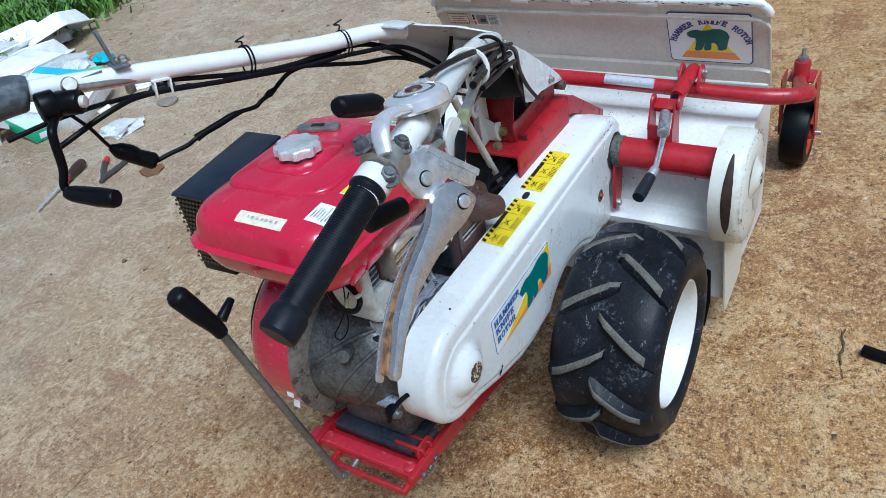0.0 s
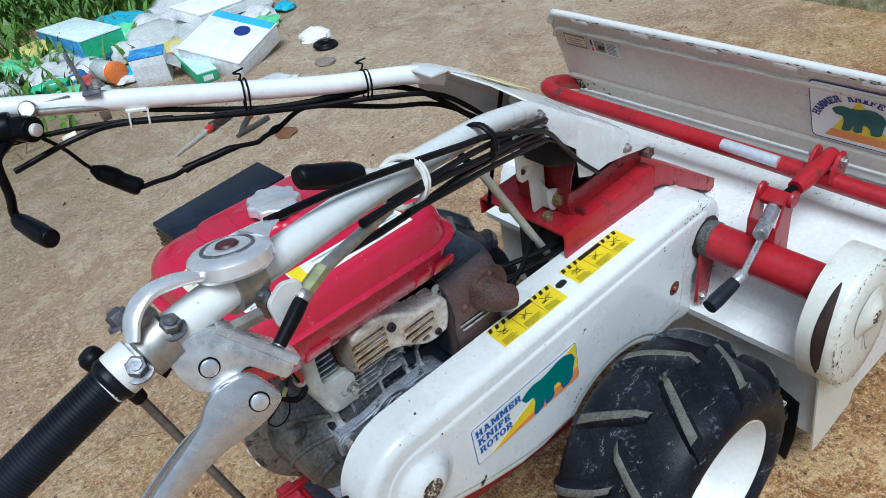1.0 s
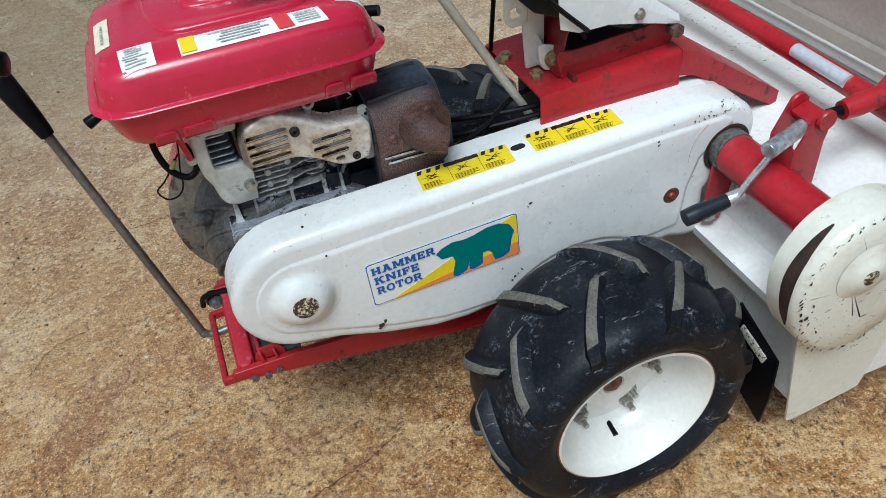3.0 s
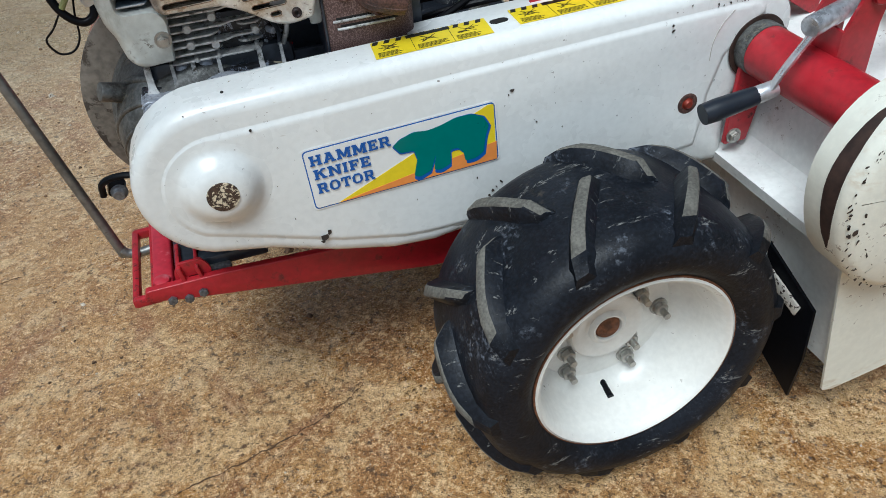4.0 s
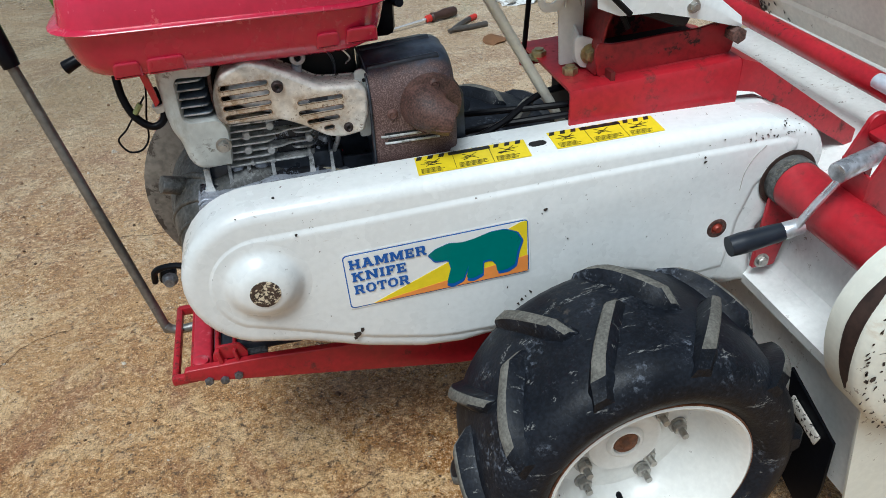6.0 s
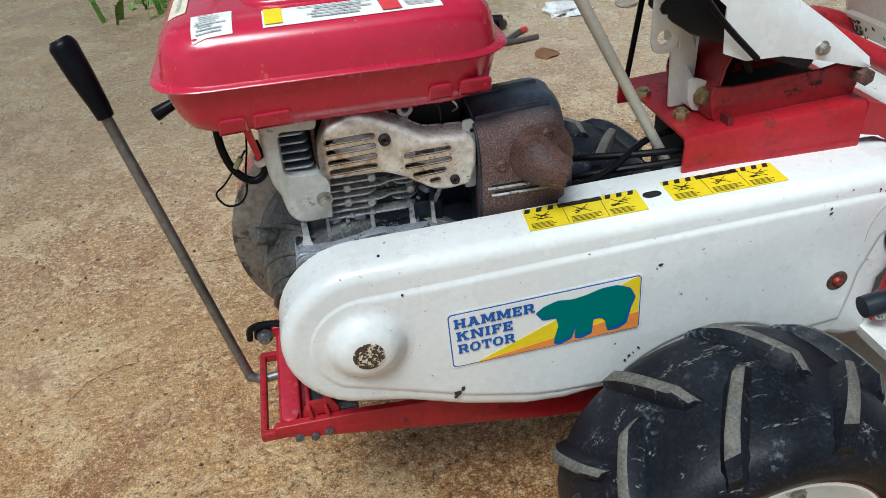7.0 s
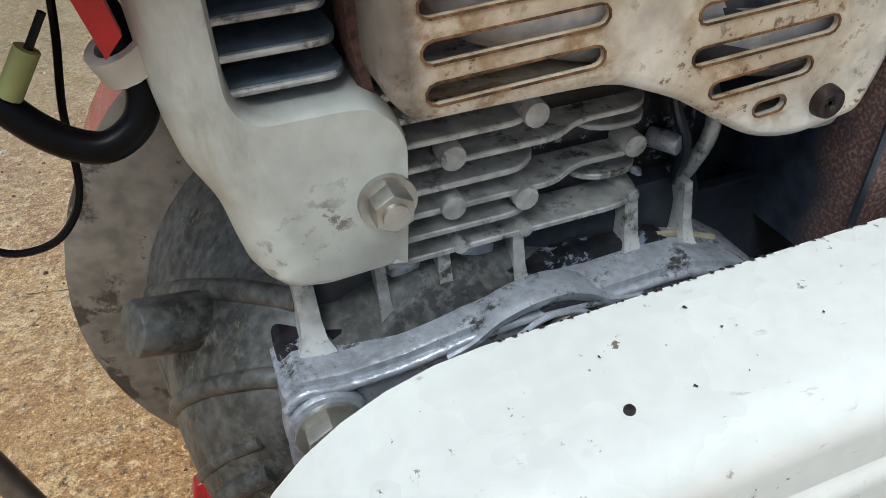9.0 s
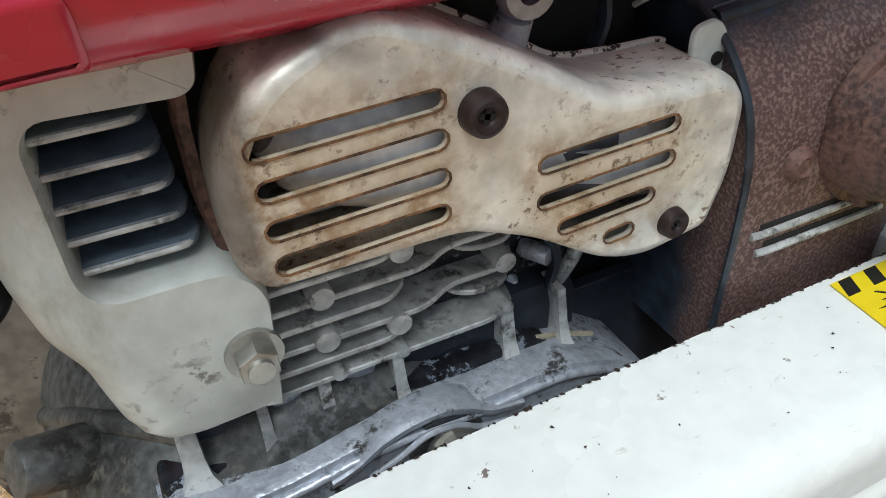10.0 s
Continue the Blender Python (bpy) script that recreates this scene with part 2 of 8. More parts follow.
def part(name, bm, material, parent, label="", angle=38):
    """One mesh object under a thing or a part. The bmesh is in world metres."""
    root = parent
    while root.parent:
        root = root.parent
    bm.transform(Matrix.Translation(-root.location))
    bmesh.ops.recalc_face_normals(bm, faces=bm.faces)
    me = bpy.data.meshes.new(name)
    bm.to_mesh(me)
    bm.free()
    smooth_mesh(me, angle)
    me.materials.append(material)
    ob = new(name, me)
    ob.parent = parent
    return tagged(ob, label)


def clone(ob, name, m, parent=None):
    """Another object on the same mesh, moved by the world matrix m."""
    o = new(name, ob.data)
    o.parent = parent or ob.parent
    root = o.parent
    while root.parent:
        root = root.parent
    s = Matrix.Translation(root.location)
    o.matrix_basis = s.inverted() @ m @ s
    if "label" in ob:
        o["label"] = ob["label"]
    return o


def add(bm, other):
    me = bpy.data.meshes.new("tmp")
    other.to_mesh(me)
    other.free()
    bm.from_mesh(me)
    bpy.data.meshes.remove(me)
    return bm


def box(center, size, rot=(0, 0, 0), bevel=0.0, seg=2):
    bm = bmesh.new()
    bmesh.ops.create_cube(bm, size=1)
    bm.transform(Matrix.Diagonal((*size, 1)))
    if bevel:
        bmesh.ops.bevel(bm, geom=bm.edges[:], offset=bevel, segments=seg, affect="EDGES", profile=0.5)
    bm.transform(pose(*center, *rot))
    return bm


def rod(p0, p1, r0, r1=None, seg=20, bevel=0.0):
    """A cylinder or cone from p0 to p1."""
    p0, p1 = Vector(p0), Vector(p1)
    bm = bmesh.new()
    d = p1 - p0
    bmesh.ops.create_cone(bm, cap_ends=True, segments=seg, radius1=r0, radius2=r0 if r1 is None else r1, depth=d.length)
    if bevel:
        rims = [e for e in bm.edges if abs(e.verts[0].co.z - e.verts[1].co.z) < 1e-6]
        bmesh.ops.bevel(bm, geom=rims, offset=bevel, segments=2, affect="EDGES", profile=0.5)
    bm.transform(Matrix.Translation((p0 + p1) / 2) @ d.to_track_quat("Z", "Y").to_matrix().to_4x4())
    return bm


def curve_points(pts, per=8):
    """A smooth line through the points."""
    P = [Vector(p) for p in pts]
    P = [2 * P[0] - P[1]] + P + [2 * P[-1] - P[-2]]
    out = []
    for i in range(1, len(P) - 2):
        a, b, c, d = P[i - 1:i + 3]
        for k in range(per):
            t = k / per
            out.append(0.5 * (2 * b + (c - a) * t + (2 * a - 5 * b + 4 * c - d) * t * t + (3 * b - a - 3 * c + d) * t ** 3))
    out.append(P[-2])
    return out


def sweep(pts, r, seg=10, per=8, radii=None, flat=1.0):
    """A tube along a smooth line, with closed ends. radii: one per given point."""
    line = curve_points(pts, per) if per > 1 else [Vector(p) for p in pts]
    bm = bmesh.new()
    up = Vector((0.13, 0.21, 1)).normalized()
    rings = []
    for i, p in enumerate(line):
        d = (line[min(i + 1, len(line) - 1)] - line[max(i - 1, 0)]).normalized()
        u = up - d * up.dot(d)
        u = u.normalized() if u.length > 1e-4 else d.orthogonal().normalized()
        up = u
        v = d.cross(u)
        k = r
        if radii:
            f = i / per
            j = min(int(f), len(radii) - 2)
            k = radii[j] + (radii[j + 1] - radii[j]) * min(1, f - j)
        rings.append([bm.verts.new(p + k * (math.cos(2 * math.pi * s / seg) * u * flat + math.sin(2 * math.pi * s / seg) * v)) for s in range(seg)])
    for a, b in zip(rings, rings[1:]):
        for s in range(seg):
            bm.faces.new((a[s], a[(s + 1) % seg], b[(s + 1) % seg], b[s]))
    bm.faces.new(rings[0][::-1]), bm.faces.new(rings[-1])
    return bm


def lathe(profile, seg=48, m=None, closed=False):
    """Turns (radius, height) pairs round the Z axis."""
    bm = bmesh.new()
    rings = []
    for r, h in profile:
        if r < 1e-6:
            rings.append([bm.verts.new((0, 0, h))])
        else:
            rings.append([bm.verts.new((r * math.cos(2 * math.pi * k / seg), r * math.sin(2 * math.pi * k / seg), h)) for k in range(seg)])
    pairs = list(zip(rings, rings[1:]))
    if closed:
        pairs.append((rings[-1], rings[0]))
    for a, b in pairs:
        for k in range(seg):
            q = (k + 1) % seg
            if len(a) == 1 and len(b) > 1:
                bm.faces.new((a[0], b[q], b[k]))
            elif len(b) == 1 and len(a) > 1:
                bm.faces.new((a[k], a[q], b[0]))
            elif len(a) > 1:
                bm.faces.new((a[k], a[q], b[q], b[k]))
    if m is not None:
        bm.transform(m)
    return bm


def along_y(x, y, z, turn=0):
    """Takes the local Z axis to the world's -Y (towards the right side of the machine), at a place."""
    return pose(x, y, z, 90, 0, 0) @ pose(0, 0, 0, 0, 0, turn)


def plate(outline, y0, y1, bevel=0.0, seg=3, holes=(), both=False):
    """An upright plate: an outline of (x, z) pairs, from y0 (right side, bevelled) to y1; holes are outlines cut right through."""
    bm = bmesh.new()
    loops = [outline, *holes]
    edges = []
    for loop in loops:
        vs = [bm.verts.new((x, y0, z)) for x, z in loop]
        edges += [bm.edges.new((vs[i], vs[(i + 1) % len(vs)])) for i in range(len(vs))]
    if holes:
        bmesh.ops.triangle_fill(bm, use_beauty=True, use_dissolve=False, edges=edges)
    else:
        bm.faces.new(bm.verts[:])
    front = bm.faces[:]
    rim = [e for e in bm.edges if len(e.link_faces) == 1]
    got = bmesh.ops.extrude_face_region(bm, geom=front)
    moved = [v for v in got["geom"] if isinstance(v, bmesh.types.BMVert)]
    bmesh.ops.translate(bm, verts=moved, vec=(0, y1 - y0, 0))
    if bevel:
        fronts = [e for e in bm.edges if e.is_valid and all(abs(v.co.y - y0) < 1e-6 for v in e.verts) and any(abs(f.normal.y) < 0.5 or f.calc_center_median().y > y0 + 1e-5 or f.calc_center_median().y < y0 - 1e-5 for f in e.link_faces)]
        if both:
            fronts += [e for e in bm.edges if all(abs(v.co.y - y1) < 1e-6 for v in e.verts) and any(abs(f.calc_center_median().y - y1) > 1e-5 for f in e.link_faces)]
        bmesh.ops.bevel(bm, geom=fronts, offset=bevel, segments=seg, affect="EDGES", profile=0.5, clamp_overlap=True)
    return bm


def rounded(pts, r, n=4):
    """Rounds the corners of an outline; r may be one number or one per corner."""
    out = []
    N = len(pts)
    for i in range(N):
        a, b, c = (Vector((*pts[(i + k - 1) % N], 0)) for k in range(3))
        rad = r[i] if isinstance(r, (list, tuple)) else r
        u, v = (a - b), (c - b)
        k = min(rad, u.length * 0.48, v.length * 0.48)
        p, q = b + u.normalized() * k, b + v.normalized() * k
        if rad < 1e-6:
            out.append((b.x, b.y))
            continue
        for s in range(n + 1):
            t = s / n
            w = (1 - t) ** 2 * p + 2 * t * (1 - t) * b + t * t * q
            out.append((w.x, w.y))
    return out


def slab(outline, z0, z1, bevel=0.0, seg=2, m=None):
    """A flat plate from an outline of (x, y) pairs."""
    bm = bmesh.new()
    bm.faces.new([bm.verts.new((x, y, z0)) for x, y in outline])
    got = bmesh.ops.extrude_face_region(bm, geom=bm.faces[:])
    bmesh.ops.translate(bm, verts=[v for v in got["geom"] if isinstance(v, bmesh.types.BMVert)], vec=(0, 0, z1 - z0))
    if bevel:
        es = [e for e in bm.edges if all(abs(v.co.z - z1) < 1e-6 for v in e.verts)]
        bmesh.ops.bevel(bm, geom=es, offset=bevel, segments=seg, affect="EDGES", profile=0.5)
    if m is not None:
        bm.transform(m)
    return bm


def slot(x0, z0, x1, z1, r, n=5):
    """The outline of a long hole."""
    a = math.atan2(z1 - z0, x1 - x0)
    out = [(x1 + r * math.cos(a - math.pi / 2 + math.pi * k / n), z1 + r * math.sin(a - math.pi / 2 + math.pi * k / n)) for k in range(n + 1)]
    return out + [(x0 + r * math.cos(a + math.pi / 2 + math.pi * k / n), z0 + r * math.sin(a + math.pi / 2 + math.pi * k / n)) for k in range(n + 1)]


def circle(x, z, r, n=16):
    return [(x + r * math.cos(2 * math.pi * k / n), z + r * math.sin(2 * math.pi * k / n)) for k in range(n)]


def hexbolt(parent, name, at, toward, r=0.008, h=0.006, material=None, washer=0.0, label=""):
    """A hexagon head, with its washer, that points toward a direction."""
    d = Vector(toward).normalized()
    at = Vector(at)
    bm = bmesh.new()
    if washer:
        add(bm, rod(at, at + d * 0.0022, washer, seg=20))
    add(bm, rod(at + d * 0.0015, at + d * h, r, seg=6, bevel=r * 0.1))
    add(bm, rod(at + d * h * 0.9, at + d * (h + r * 0.25), r * 0.62, seg=14))
    return part(name, bm, material or zinc, parent, label)


def offset(pts, d):
    """An outline drawn in (d > 0) or out along its corner normals; the outline runs anticlockwise or clockwise."""
    area = sum(a[0] * b[1] - b[0] * a[1] for a, b in zip(pts, pts[1:] + pts[:1]))
    s = 1 if area > 0 else -1
    out = []
    for i, p in enumerate(pts):
        a, b = Vector(pts[i - 1]), Vector(pts[(i + 1) % len(pts)])
        t = (b - a).normalized()
        out.append((p[0] - t.y * d * s, p[1] + t.x * d * s))
    return out


def sheet(rows, thick=0.002):
    """A bent sheet of metal through a grid of points, with thickness."""
    bm = bmesh.new()
    g = [[bm.verts.new(p) for p in r] for r in rows]
    for a, b in zip(g, g[1:]):
        for i in range(len(a) - 1):
            bm.faces.new((a[i], a[i + 1], b[i + 1], b[i]))
    bmesh.ops.recalc_face_normals(bm, faces=bm.faces)
    bmesh.ops.solidify(bm, geom=bm.faces[:], thickness=thick)
    return bm


def loft(rings, cap0=True, cap1=True):
    bm = bmesh.new()
    R = [[bm.verts.new(p) for p in ring] for ring in rings]
    n = len(R[0])
    for a, b in zip(R, R[1:]):
        for s in range(n):
            bm.faces.new((a[s], a[(s + 1) % n], b[(s + 1) % n], b[s]))
    if cap0:
        bm.faces.new(R[0][::-1])
    if cap1:
        bm.faces.new(R[-1])
    return bm


def ground_z(x, y):
    """The yard falls a little from the right of the machine to its left, then runs level."""
    return 0.045 * (0.3 - max(y, -1.2)) if y < 0.25 else 0.045 * 0.05 * math.exp(-(y - 0.25) / 0.05)


# ---- the ground: a worn, damp concrete yard ----
def ground_material():
    m = bpy.data.materials.new("damp_concrete")
    m.use_nodes = True
    n, l = m.node_tree.nodes, m.node_tree.links.new
    b = n["Principled BSDF"]
    tc = n.new("ShaderNodeTexCoord")

    def noise_tex(scale, detail=5, rough=0.6, distort=0.0):
        t = n.new("ShaderNodeTexNoise")
        t.inputs["Scale"].default_value, t.inputs["Detail"].default_value = scale, detail
        t.inputs["Roughness"].default_value, t.inputs["Distortion"].default_value = rough, distort
        l(tc.outputs["Object"], t.inputs["Vector"])
        return t.outputs["Fac"]

    def span(v, a, c, lo=0.0, hi=1.0):
        r = n.new("ShaderNodeMapRange")
        for k, x in zip(("From Min", "From Max", "To Min", "To Max"), (a, c, lo, hi)):
            r.inputs[k].default_value = x
        l(v, r.inputs["Value"])
        return r.outputs[0]

    def blend(f, a, c):
        x = n.new("ShaderNodeMix")
        x.data_type = "RGBA"
        for key, v in (("A", a), ("B", c)):
            if isinstance(v, tuple):
                x.inputs[key].default_value = (*v, 1)
            else:
                l(v, x.inputs[key])
        l(f, x.inputs["Factor"])
        return x.outputs["Result"]

    patches, mid, grit, stain = noise_tex(1.3, 7, 0.66, 0.5), noise_tex(9, 8, 0.74, 0.3), noise_tex(75, 6, 0.75), noise_tex(2.6, 8, 0.72, 0.9)
    speck, dust, pale, ripple = noise_tex(230, 4, 0.7), noise_tex(480, 3, 0.7), noise_tex(5.0, 10, 0.80, 0.5), noise_tex(30, 7, 0.70, 0.5)
    # damp brown and dry sandy areas, then flakes of the pale worn skin
    col = blend(span(patches, 0.43, 0.56), (0.29, 0.150, 0.054), (0.42, 0.260, 0.112))
    col = blend(span(mid, 0.44, 0.60, 0, 0.55), col, (0.50, 0.345, 0.170))
    col = blend(span(pale, 0.52, 0.55, 0, 0.72), col, (0.62, 0.50, 0.33))
    col = blend(span(stain, 0.55, 0.62, 0, 0.55), col, (0.20, 0.102, 0.044))
    col = blend(span(ripple, 0.44, 0.36, 0, 0.30), col, (0.16, 0.080, 0.032))
    col = blend(span(ripple, 0.545, 0.60, 0, 0.40), col, (0.66, 0.56, 0.44))
    col = blend(span(grit, 0.45, 0.39, 0, 0.85), col, (0.060, 0.034, 0.018))
    col = blend(span(grit, 0.545, 0.60, 0, 0.85), col, (0.76, 0.63, 0.46))
    col = blend(span(speck, 0.43, 0.38, 0, 0.8), col, (0.055, 0.032, 0.018))
    col = blend(span(speck, 0.575, 0.62, 0, 0.85), col, (0.80, 0.70, 0.56))
    col = blend(span(dust, 0.58, 0.62, 0, 0.7), col, (0.045, 0.028, 0.018))
    sep = n.new("ShaderNodeSeparateXYZ")
    l(tc.outputs["Object"], sep.inputs[0])
    edge = n.new("ShaderNodeMath")
    edge.operation, edge.inputs[1].default_value = "MULTIPLY_ADD", 2.2
    l(patches, edge.inputs[0]), l(sep.outputs["Y"], edge.inputs[2])
    tint = n.new("ShaderNodeMix")
    tint.data_type, tint.blend_type = "RGBA", "MULTIPLY"
    tint.inputs["B"].default_value = (1.0, 0.815, 0.58, 1)
    l(span(edge.outputs[0], 3.4, 1.4, 0.10, 1.0), tint.inputs["Factor"])
    l(col, tint.inputs["A"])
    col = blend(span(stain, 0.585, 0.67, 0, 0.5), tint.outputs["Result"], (0.26, 0.075, 0.020))
    col = blend(span(edge.outputs[0], 1.3, 3.0, 0, 0.36), col, (0.43, 0.365, 0.285))
    # wet, darker concrete towards the litter
    away = n.new("ShaderNodeMath")
    away.operation, away.inputs[1].default_value = "MULTIPLY_ADD", -0.9
    l(sep.outputs["X"], away.inputs[0]), l(edge.outputs[0], away.inputs[2])
    wet = n.new("ShaderNodeMix")
    wet.data_type, wet.blend_type = "RGBA", "MULTIPLY"
    wet.inputs["B"].default_value = (0.68, 0.66, 0.60, 1)
    l(span(away.outputs[0], 2.9, 4.1), wet.inputs["Factor"]), l(col, wet.inputs["A"])
    col = wet.outputs["Result"]
    l(col, b.inputs["Base Color"])
    l(span(stain, 0.42, 0.58, 0.16, 0.58), b.inputs["Roughness"])
    h = n.new("ShaderNodeMath")
    h.operation = "MULTIPLY_ADD"
    l(grit, h.inputs[0])
    h.inputs[1].default_value = 0.35
    l(mid, h.inputs[2])
    h3 = n.new("ShaderNodeMath")
    h3.operation, h3.inputs[1].default_value = "MULTIPLY_ADD", 0.7
    l(ripple, h3.inputs[0]), l(h.outputs[0], h3.inputs[2])
    h2 = n.new("ShaderNodeMath")
    h2.operation, h2.inputs[1].default_value = "MULTIPLY_ADD", 0.16
    l(speck, h2.inputs[0]), l(h3.outputs[0], h2.inputs[2])
    bp = n.new("ShaderNodeBump")
    bp.inputs["Strength"].default_value, bp.inputs["Distance"].default_value = 1.0, 0.010
    l(h2.outputs[0], bp.inputs["Height"])
    l(bp.outputs["Normal"], b.inputs["Normal"])
    return m


concrete = ground_material()
xs = [-400, -120, -40, -15, -6] + [-3 + 0.1 * i for i in range(91)] + [8, 12, 25, 60, 150, 400]
ys = [-400, -120, -40, -15, -6, -3, -2] + [-1.5 + 0.1 * i for i in range(81)] + [8, 12, 25, 60, 150, 400]
bm = bmesh.new()
grid = [[bm.verts.new((x, y, ground_z(x, y) + (0.006 * noise.noise((x * 1.3, y * 1.3, 0)) if y > 0.9 else 0))) for x in xs] for y in ys]
for j in range(len(ys) - 1):
    for i in range(len(xs) - 1):
        bm.faces.new((grid[j][i], grid[j][i + 1], grid[j + 1][i + 1], grid[j + 1][i]))
me = bpy.data.meshes.new("ground")
bm.to_mesh(me)
bm.free()
smooth_mesh(me)
me.materials.append(concrete)
tagged(new("ground", me), "damp brown worn concrete yard with stains and grit", "ground", kind="structure")

# ---- the mower ----
mower = empty_thing("hammer_knife_mower", BASE, "worn red and white walk-behind hammer knife mower on damp concrete", "mower")


# -- drive case --
def arch(x, z, r, a0, a1, n=12):
    return [(x + r * math.cos(radians(a0 + (a1 - a0) * k / n)), z + r * math.sin(radians(a0 + (a1 - a0) * k / n))) for k in range(n + 1)]


def case_outline():
    """Side outline of the drive case."""
    out = arch(-0.268, 0.478, 0.098, 92, 250, 16)
    out += [(-0.235, 0.372), (-0.16, 0.345), (-0.085, 0.326)] + [(-0.03, 0.322), (0.0, 0.326)]
    out += arch(0.165, 0.235, 0.146, 140, 48, 10)
    out += [(0.335, 0.345), (0.36, 0.336), (0.398, 0.336), (0.396, 0.43), (0.412, 0.447), (0.445, 0.462)]
    out += arch(0.418, 0.525, 0.055, -20, 70, 7)
    out += [(0.405, 0.586), (0.36, 0.592), (0.2, 0.588), (0.0, 0.583), (-0.15, 0.579)]
    return out


flaked = mat("flaked_cream_on_rust", (0.055, 0.032, 0.020), 0.7, vary=0.5, scale=90, bump=0.7, dirt=(0.66, 0.58, 0.42), dirt_at=0.52, dirt_soft=0.03, dirt_scale=150)
case = part("drive_case", plate(case_outline(), 0.003, 0.068, 0.017, 5), white_paint, mower, "white painted steel drive case with chips and rust spots", 50)
PANEL = arch(-0.268, 0.475, 0.067, 95, 238, 14) + [(-0.255, 0.402), (-0.15, 0.365), (-0.07, 0.346), (-0.035, 0.343)] + arch(0.165, 0.235, 0.168, 140, 52, 10) + [(0.345, 0.375), (0.352, 0.41), (0.356, 0.45), (0.372, 0.50), (0.405, 0.532), (0.4235, 0.547), (0.4225, 0.560), (0.404, 0.5665), (0.30, 0.5640), (0.2, 0.5605), (0.0, 0.5525), (-0.15, 0.5455)]
part("raised_panel", loft([[(x, y, z) for x, z in offset(PANEL, d)] for d, y in ((-0.003, 0.006), (-0.002, 0.0033), (0.0, 0.0029), (0.002, 0.0020), (0.004, 0.0010), (0.006, 0.0003), (0.009, 0.0))]), white_paint, case, angle=60)
part("hub_dome", lathe([(0, 0.0205), (0.018, 0.0205), (0.024, 0.0192), (0.030, 0.0168), (0.036, 0.0120), (0.041, 0.0065), (0.045, 0.0028), (0.049, 0.0010), (0.054, 0.0003), (0.060, -0.0006)], 48, along_y(-0.271, 0.0, 0.478)), white_paint, case)
part("hub_plug", lathe([(0, 0.0225), (0.011, 0.0225), (0.0175, 0.0218), (0.019, 0.018)], 28, along_y(-0.271, 0.0, 0.479)), flaked, case, "chipped rusty plug")


